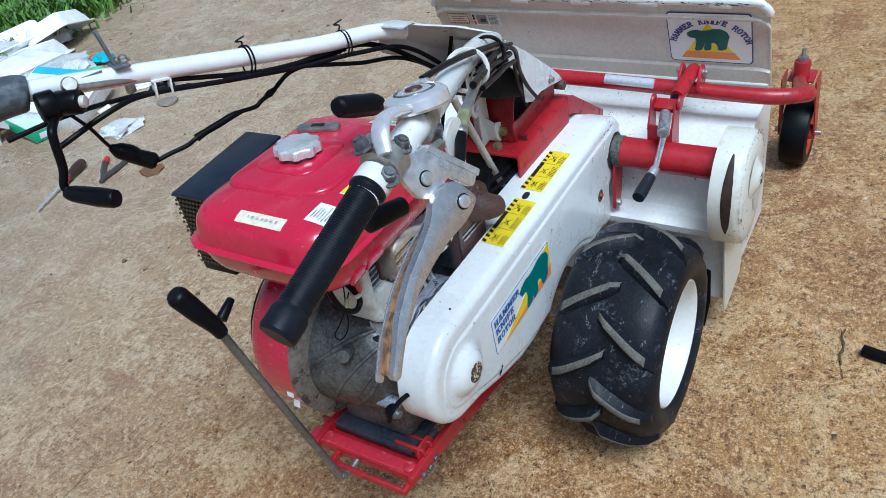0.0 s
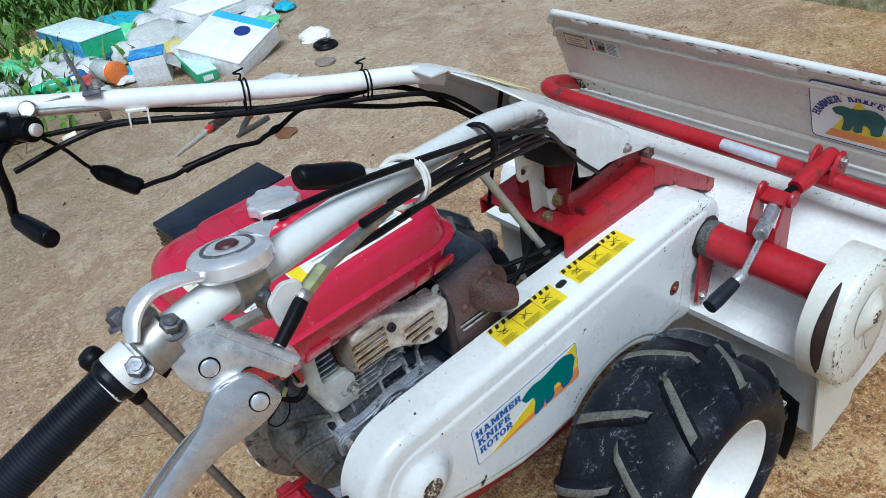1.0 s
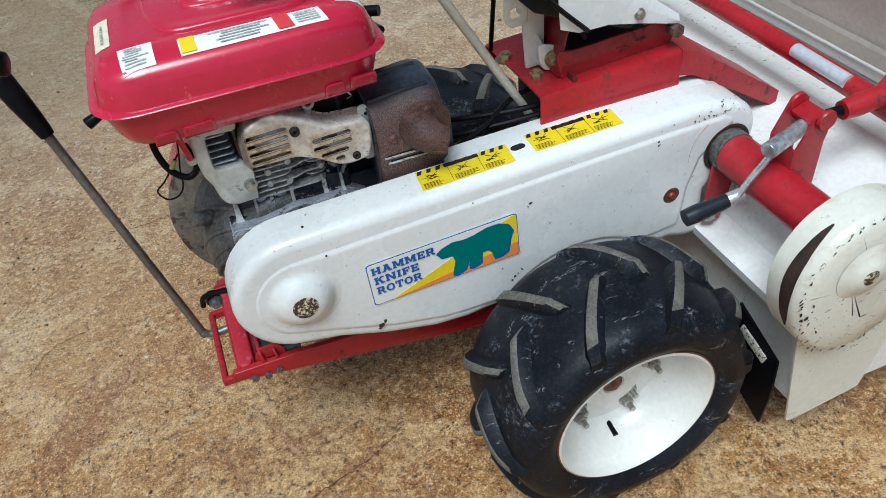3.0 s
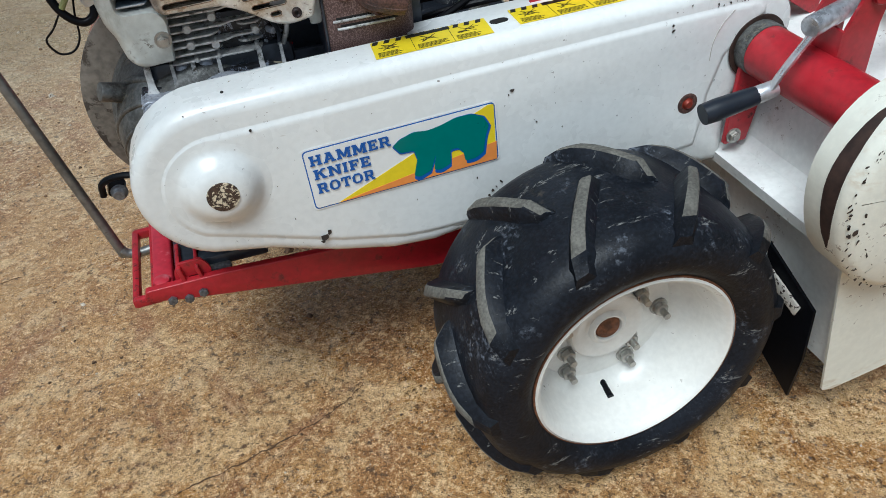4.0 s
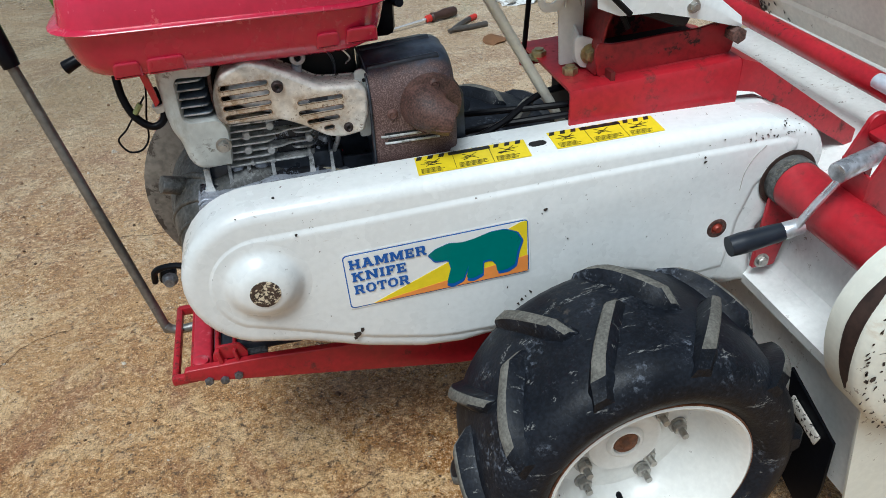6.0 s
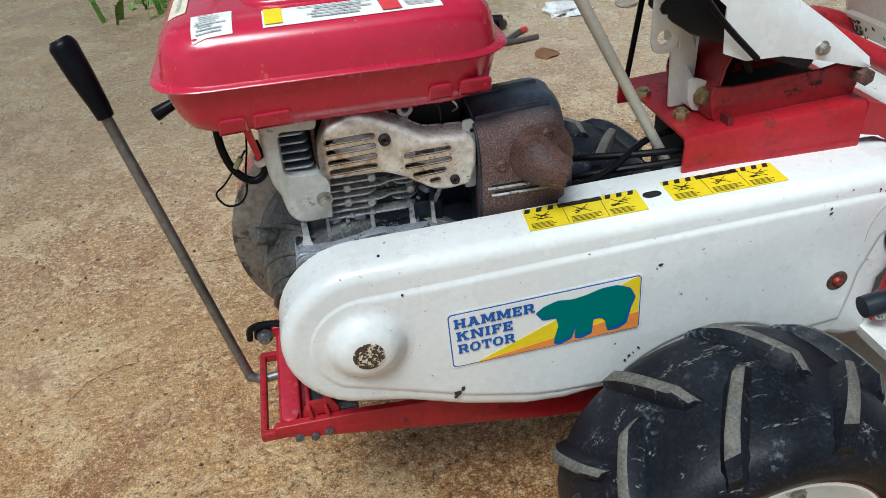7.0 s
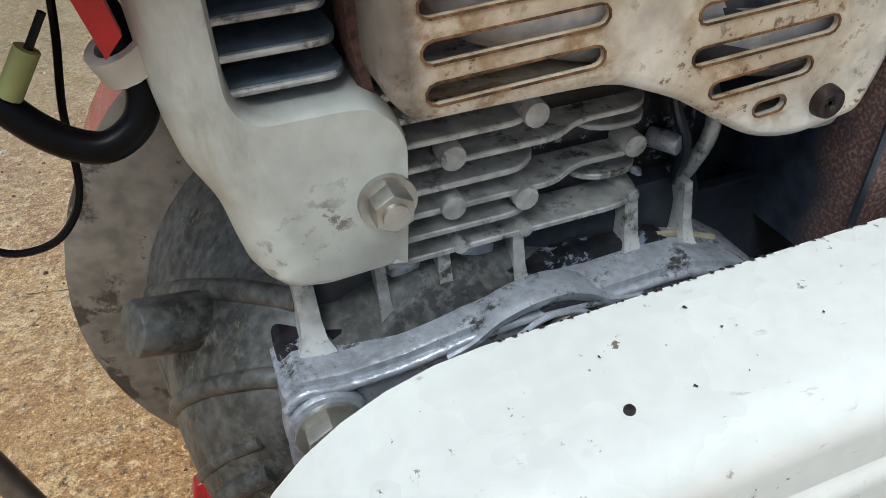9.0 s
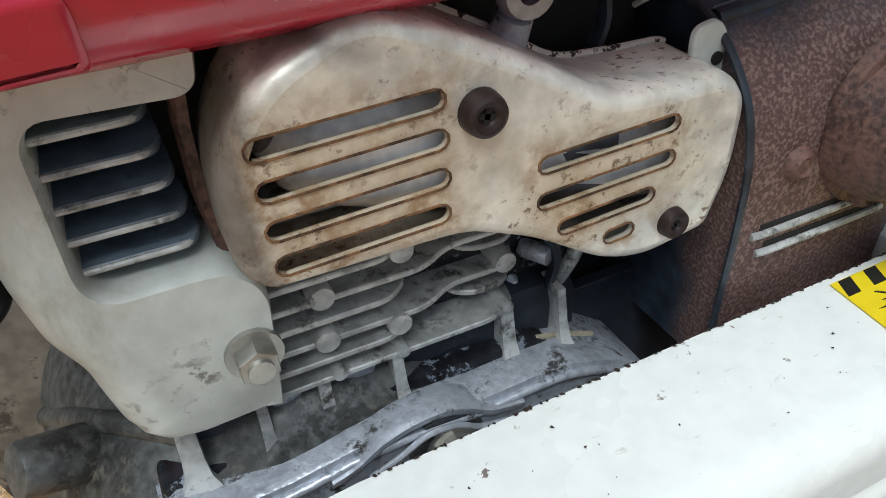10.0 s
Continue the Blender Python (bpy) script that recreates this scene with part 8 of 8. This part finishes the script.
def foam_tray(at, w, d, h, label):
    rings = []
    for k, (s, z) in enumerate(((0.80, 0), (0.92, h * 0.5), (1.0, h), (1.06, h), (1.06, h * 0.96), (0.97, h * 0.9), (0.82, h * 0.12))):
        rings.append([(x, y, z) for x, y in rounded([(-w / 2 * s, -d / 2 * s), (w / 2 * s, -d / 2 * s), (w / 2 * s, d / 2 * s), (-w / 2 * s, d / 2 * s)], 0.05, 4)])
    t = thing("foam_tray", loft(rings), foam, at, label, "tray", "foam trays")
    sub_mesh("rim", loft([[(x, y, h * f) for x, y in rounded([(-w / 2 * s, -d / 2 * s), (w / 2 * s, -d / 2 * s), (w / 2 * s, d / 2 * s), (-w / 2 * s, d / 2 * s)], 0.05, 4)] for s, f in ((1.06, 0.94), (1.10, 0.94), (1.10, 1.0), (1.06, 1.0))], False, False), foam, t)
    return t


foam_tray(at_ground(1.72, 4.17, 0.15, 160, 14, 32), 0.40, 0.30, 0.10, "white foam tray lying upside down on grass")
foam_tray(at_ground(1.36, 3.98, 0.10, 172, 4, 25), 0.44, 0.32, 0.10, "large white foam tray on the litter")
foam_tray(at_ground(1.47, 4.26, 0.08, 10, -6, -20), 0.36, 0.22, 0.05, "white foam tray fallen on its side")

bottle = thing("plastic_jar", lathe([(0, 0), (0.052, 0), (0.056, 0.006), (0.056, 0.14), (0.045, 0.155), (0, 0.155)], 28), clear_film, at_ground(0.40, 3.52, 0.058, 88, 0, 12), "clear plastic jar with an orange lid", "jar")
sub_mesh("lid", lathe([(0, 0.19), (0.05, 0.19), (0.058, 0.185), (0.058, 0.152), (0.05, 0.15)], 28), litter_mat("orange_lid", (0.75, 0.20, 0.04), 0.35), bottle, "orange screw lid")
green_bottle = thing("drink_bottle", lathe([(0, 0), (0.03, 0), (0.034, 0.008), (0.034, 0.11), (0.028, 0.135), (0.032, 0.15), (0.014, 0.19), (0.012, 0.21), (0, 0.21)], 24), litter_mat("green_plastic", (0.08, 0.50, 0.24), 0.2), at_ground(0.06, 3.56, 0.05, 85, 0, 70), "green plastic drink bottle, lying down", "bottle")
sub_mesh("cap", lathe([(0, 0.226), (0.013, 0.226), (0.0145, 0.222), (0.0145, 0.205), (0.012, 0.204)], 20), card_white, green_bottle)
blue_bottle = thing("drink_bottle", lathe([(0, 0), (0.03, 0), (0.034, 0.008), (0.034, 0.12), (0.028, 0.14), (0.014, 0.19), (0.012, 0.21), (0, 0.21)], 24), litter_mat("blue_plastic", (0.03, 0.20, 0.55), 0.2), at_ground(0.33, 3.60, 0.04, 88, 0, -40), "blue plastic drink bottle, lying down", "bottle")
sub_mesh("cap", lathe([(0, 0.226), (0.013, 0.226), (0.0145, 0.222), (0.0145, 0.205), (0.012, 0.204)], 20), card_white, blue_bottle)

bags = [(1.34, 3.52, 0.11, 0.5, white_film, "white"), (0.98, 3.55, 0.16, 0.45, clear_film, "clear grey"), (0.82, 3.72, 0.17, 0.5, clear_film, "clear grey"), (1.12, 3.62, 0.13, 0.5, white_film, "white"), (0.84, 3.50, 0.12, 0.4, yellow_film, "yellow"), (0.90, 3.32, 0.10, 0.4, pink_film, "red and yellow"),
        (0.66, 3.66, 0.13, 0.5, white_film, "white"), (0.30, 3.86, 0.14, 0.5, clear_film, "clear grey"), (0.40, 3.74, 0.10, 0.5, white_film, "white"), (0.16, 3.80, 0.13, 0.5, white_film, "white"), (0.10, 4.05, 0.15, 0.5, green_film, "green"), (0.76, 4.20, 0.17, 0.5, cyan_film, "blue"), (1.02, 3.92, 0.15, 0.5, white_film, "white"), (1.30, 3.95, 0.18, 0.5, white_film, "white"),
        (1.12, 3.80, 0.12, 0.5, green_film, "green"), (1.70, 4.25, 0.14, 0.5, white_film, "white"), (1.20, 4.22, 0.18, 0.5, clear_film, "clear grey"), (0.52, 3.40, 0.08, 0.4, cyan_film, "blue"), (0.20, 3.62, 0.10, 0.4, white_film, "white"), (-0.05, 3.75, 0.13, 0.5, white_film, "white"), (-0.02, 4.15, 0.16, 0.5, clear_film, "clear grey"), (0.25, 4.25, 0.15, 0.5, yellow_film, "yellow")]
bags += [(1.29, 3.38, 0.10, 0.35, green_film, "green"), (1.53, 3.50, 0.06, 0.6, cyan_film, "blue"), (1.43, 3.70, 0.12, 0.35, clear_film, "clear grey"), (1.40, 4.30, 0.16, 0.6, white_film, "white"), (1.17, 4.21, 0.17, 0.5, clear_film, "clear grey"), (0.90, 3.97, 0.15, 0.5, white_film, "white"), (0.81, 3.67, 0.14, 0.45, yellow_film, "yellow"), (0.75, 4.07, 0.12, 0.6, green_film, "green"),
         (0.62, 3.45, 0.07, 0.5, cyan_film, "blue"), (0.72, 3.35, 0.08, 0.5, pink_film, "red"), (0.83, 3.42, 0.09, 0.5, white_film, "white"), (0.68, 3.55, 0.08, 0.6, yellow_film, "yellow"), (0.28, 3.55, 0.10, 0.4, pink_film, "faded red"), (0.20, 3.40, 0.09, 0.5, green_film, "green"), (0.30, 3.30, 0.08, 0.4, clear_film, "clear grey"), (0.47, 3.36, 0.06, 0.5, white_film, "white"), (1.05, 3.40, 0.07, 0.4, white_film, "white"), (1.0, 3.75, 0.10, 0.6, clear_film, "clear grey")]
for k, (x, y, s, f, m_, tint) in enumerate(bags):
    thing("plastic_bag", crumpled(s, f, 20 + k), m_, at_ground(x, y, 0.01, 0, 0, 40 * k), "crumpled " + tint + " plastic bag among the litter", "bag", "crumpled bags")
# single pieces nearer the machine
thing("plastic_sheet_scrap", crumpled(0.085, 0.35, 71, 3, 0.6), white_film, at_ground(0.90, 2.58, 0.0, 0, 0, 30), "torn white plastic scrap on the concrete", "scrap")
thing("white_shell_scrap", crumpled(0.085, 0.5, 72, 3, 0.3), foam, at_ground(1.36, 2.92, 0.0, 0, 0, 10), "broken white foam scrap on the concrete", "scrap")
thing("black_ring", lathe([(0.030, 0), (0.062, 0.0), (0.066, 0.008), (0.060, 0.016), (0.046, 0.016), (0.040, 0.010), (0.026, 0.012), (0.022, 0.004)], 28), black_plastic, at_ground(1.313, 2.755, 0.002, 4, 3, 0), "black plastic ring on the concrete", "ring")
thing("flat_stone", crumpled(0.045, 0.3, 73, 2, 0.3), litter_mat("grey_stone", (0.24, 0.20, 0.16), 0.8), at_ground(1.18, 2.58, 0.0), "flat grey stone on the concrete", "stone")
thing("dry_leaf", crumpled(0.05, 0.25, 75, 2, 0.5), litter_mat("brown_leaf", (0.16, 0.075, 0.03), 0.7), at_ground(0.644, 2.08, 0.0, 0, 0, 20), "curled dry brown leaf on the concrete", "leaf")
thing("flat_stone", crumpled(0.05, 0.35, 74, 2, 0.3), litter_mat("grey_stone", (0.24, 0.20, 0.16), 0.8), at_ground(1.19, 2.57, 0.0, 0, 0, 60), "flat grey stone on the concrete", "stone")
driver = thing("screwdriver", lathe([(0, 0), (0.014, 0.0), (0.021, 0.01), (0.022, 0.06), (0.016, 0.10), (0.021, 0.125), (0.012, 0.135), (0, 0.135)], 18), litter_mat("brown_handle", (0.05, 0.025, 0.018), 0.4), at_ground(0.60, 2.50, 0.022, 0, 88, 0) @ Matrix.Identity(4), "brown-handled screwdriver lying on the concrete", "tool")
driver.matrix_world = Matrix.Translation((0.585, 2.445, 0.024)) @ Vector((-0.92, -0.39, -0.03)).to_track_quat("Z", "Y").to_matrix().to_4x4()
sub_mesh("collar", lathe([(0.012, 0.13), (0.016, 0.135), (0.015, 0.155), (0.008, 0.16)], 18), litter_mat("red_collar", (0.5, 0.03, 0.02), 0.4), driver)
sub_mesh("blade", rod((0, 0, 0.13), (0, 0, 0.36), 0.0065, 0.004, 12), chrome, driver, "steel blade")
pliers = thing("pliers", sweep([(-0.11, 0.05, 0.012), (-0.04, 0.03, 0.012), (0.02, 0.005, 0.012), (0.06, -0.004, 0.012)], 0.010, 10, 5, radii=[0.011, 0.011, 0.012, 0.006]), litter_mat("dark_tool_steel", (0.10, 0.09, 0.08), 0.45, metal=0.5), at_ground(0.55, 2.25, 0.0, 0, 0, -150), "old grey pliers with a red handle on the concrete", "tool")
sub_mesh("handle", sweep([(-0.11, -0.05, 0.012), (-0.04, -0.03, 0.012), (0.02, -0.005, 0.012), (0.06, 0.004, 0.012)], 0.010, 10, 5, radii=[0.011, 0.011, 0.012, 0.006]), LIT["dark_tool_steel"], pliers)
sub_mesh("handle_tip", sweep([(-0.15, -0.055, 0.012), (-0.11, -0.05, 0.012)], 0.012, 10, 2), LIT["red_collar"], pliers)
thing("black_clip", box((0, 0, 0.012), (0.075, 0.022, 0.020), bevel=0.004), black_plastic, at_ground(0.452, -0.578, 0.0, 0, 0, 80), "small black plastic clip on the concrete", "clip")
for pts in ([(0.53, -0.500, 0), (0.50, -0.497, 0), (0.47, -0.505, 0), (0.44, -0.502, 0), (0.41, -0.508, 0)],):
    bm = sweep([(x, y, ground_z(x, y) + 0.0025 + 0.004 * (i % 2)) for i, (x, y, _) in enumerate(pts)], 0.0022, 6, 5)
    thing("twig", bm, litter_mat("dry_twig", (0.10, 0.06, 0.03), 0.8), Matrix.Identity(4), "thin dry brown twig on the concrete", "twig")

# cracks in the concrete: thin dark sunken lines
rnd = random.Random(31)
for pts in ([(-0.47, -0.02), (-0.41, -0.007), (-0.327, 0.011), (-0.248, 0.035), (-0.191, 0.060), (-0.15, 0.09)], [(0.531, -0.491), (0.476, -0.505), (0.419, -0.505), (0.36, -0.52)], [(-0.56, 1.12), (-0.52, 1.05), (-0.50, 0.98), (-0.44, 0.93)], [(-0.66, 1.00), (-0.60, 0.985), (-0.53, 0.99), (-0.477, 1.007)], [(-0.85, 0.55), (-0.80, 0.62), (-0.72, 0.64)]):
    line = curve_points([(x, y, 0) for x, y in pts], 10)
    bm = bmesh.new()
    left, right = [], []
    for i, q in enumerate(line):
        x, y = q.x + rnd.gauss(0, 0.0016), q.y + rnd.gauss(0, 0.0016)
        w = 0.0011 * rnd.uniform(0.4, 1.5) * (0.3 if i in (0, len(line) - 1) else 1)
        left.append(bm.verts.new((x, y + w, ground_z(x, y) + 0.0012)))
        right.append(bm.verts.new((x, y - w, ground_z(x, y) + 0.0012)))
    for i in range(len(line) - 1):
        bm.faces.new((left[i], left[i + 1], right[i + 1], right[i]))
    me = bpy.data.meshes.new("crack")
    bm.to_mesh(me)
    bm.free()
    me.materials.append(litter_mat("crack_dirt", (0.085, 0.045, 0.020), 0.9))
    tagged(new("ground_crack", me), "thin dark crack in the worn concrete", "crack", kind="structure")

# small stones, clods and leaf crumbs, too many to count
rnd = random.Random(5)
verts, faces = [], []


def crumb(x, y, s, flat):
    base = len(verts)
    z = ground_z(x, y)
    a0 = rnd.uniform(0, 6)
    for k in range(6):
        r = s * rnd.uniform(0.6, 1.2)
        verts.append((x + r * math.cos(a0 + k * 1.047), y + r * math.sin(a0 + k * 1.047) * 0.8, z - 0.0005))
    for k in range(4):
        r = s * rnd.uniform(0.3, 0.7)
        verts.append((x + r * math.cos(a0 + k * 1.57), y + r * math.sin(a0 + k * 1.57), z + s * flat * rnd.uniform(0.6, 1.2)))
    for k in range(6):
        faces.append((base + k, base + (k + 1) % 6, base + 6 + (k * 4 // 6)))
    for k in range(4):
        a, b = base + 6 + k, base + 6 + (k + 1) % 4
        faces.append((a, b, base + ((k + 1) * 6 // 4) % 6))
    faces.append((base + 6, base + 7, base + 8, base + 9))


for _ in range(4200):
    near = rnd.random() < 0.6
    x, y = (rnd.uniform(-1.3, 1.2), rnd.uniform(-0.8, 1.6)) if near else (rnd.uniform(-1.5, 4.5), rnd.uniform(-1.0, 5.0))
    s = 0.0018 * math.exp(rnd.gauss(0, 0.5)) * (1.0 if near else 1.8)
    crumb(x, y, min(s, 0.012), 0.6)
me = bpy.data.meshes.new("grit")
me.from_pydata(verts, [], faces)
me.materials.append(litter_mat("brown_grit", (0.13, 0.075, 0.04), 0.85, vary=0.6, scale=60))
tagged(new("grit", me), "loose brown grit and clods on the concrete", "grit", kind="stuff")
verts, faces = [], []
for _ in range(1500):
    x, y = rnd.uniform(-1.5, 4.0), rnd.uniform(-1.0, 4.5)
    crumb(x, y, 0.0025 * math.exp(rnd.gauss(0, 0.5)), 0.7)
me = bpy.data.meshes.new("pale_gravel")
me.from_pydata(verts, [], faces)
me.materials.append(litter_mat("pale_gravel", (0.45, 0.40, 0.33), 0.8, vary=0.3, scale=60))
tagged(new("pale_gravel", me), "loose pale gravel on the concrete", "gravel", kind="stuff")

# mossy kerb at the far side
rnd = random.Random(9)
kerb_rows = []
for k in range(26):
    y = 1.06 - 0.07 * k
    j = [rnd.gauss(0, 0.006) for _ in range(4)]
    kerb_rows.append([(2.83 + j[0], y, -0.01), (2.835 + j[1], y, 0.085 + j[2]), (2.85, y, 0.105 + j[2]), (3.00 + j[3], y, 0.11 + j[0]), (3.03, y, 0.085), (3.035, y, -0.01)])
me = bpy.data.meshes.new("mossy_kerb")
bm = loft(kerb_rows)
bm.to_mesh(me)
bm.free()
smooth_mesh(me, 40)
me.materials.append(litter_mat("mossy_concrete", (0.26, 0.24, 0.13), 0.85, vary=0.45, scale=14, dirt=(0.10, 0.12, 0.035), dirt_at=0.50, dirt_soft=0.15, dirt_scale=18, bump=0.6))
tagged(new("kerb", me), "low mossy concrete kerb at the edge of the yard", "kerb", kind="structure")

# grass and weeds along the far edge
verts, faces = [], []
for _ in range(22000):
    if rnd.random() < 0.8:
        t_ = rnd.random()
        x, y = -1.0 + 5.2 * t_ + rnd.gauss(0, 0.2), 5.15 + abs(rnd.gauss(0, 0.6)) + 0.25 * math.sin(3 * t_ * 5)
        if rnd.random() < 0.5:
            x, y = 1.75 + rnd.gauss(0, 0.45), 4.85 + rnd.gauss(0, 0.22)
        elif rnd.random() < 0.2:
            x, y = -0.35 + rnd.gauss(0, 0.4), 4.0 + rnd.gauss(0, 0.35)
    else:
        y = 1.2 + rnd.gauss(0, 0.75)
        x = 4.1 + abs(rnd.gauss(0, 0.45)) + 0.35 * noise.noise((y * 1.7, 3.3, 0))
    h = rnd.uniform(0.04, 0.16)
    a, w = rnd.uniform(0, 6.28), rnd.uniform(0.006, 0.020)
    lean = rnd.uniform(0.2, 0.9) * h
    dx, dy = math.cos(a), math.sin(a)
    b = len(verts)
    z = ground_z(x, y)
    verts += [(x - dy * w, y + dx * w, z), (x + dy * w, y - dx * w, z), (x + dx * lean * 0.4 + dy * w, y + dy * lean * 0.4 - dx * w, z + h * 0.65), (x + dx * lean * 0.4 - dy * w, y + dy * lean * 0.4 + dx * w, z + h * 0.65), (x + dx * lean, y + dy * lean, z + h)]
    faces += [(b, b + 1, b + 2, b + 3), (b + 3, b + 2, b + 4)]
me = bpy.data.meshes.new("grass")
me.from_pydata(verts, [], faces)
me.materials.append(litter_mat("grass_green", (0.10, 0.20, 0.028), 0.55, vary=0.6, scale=9))
tagged(new("grass", me), "low green weeds and grass at the yard's edge", "grass", kind="stuff")
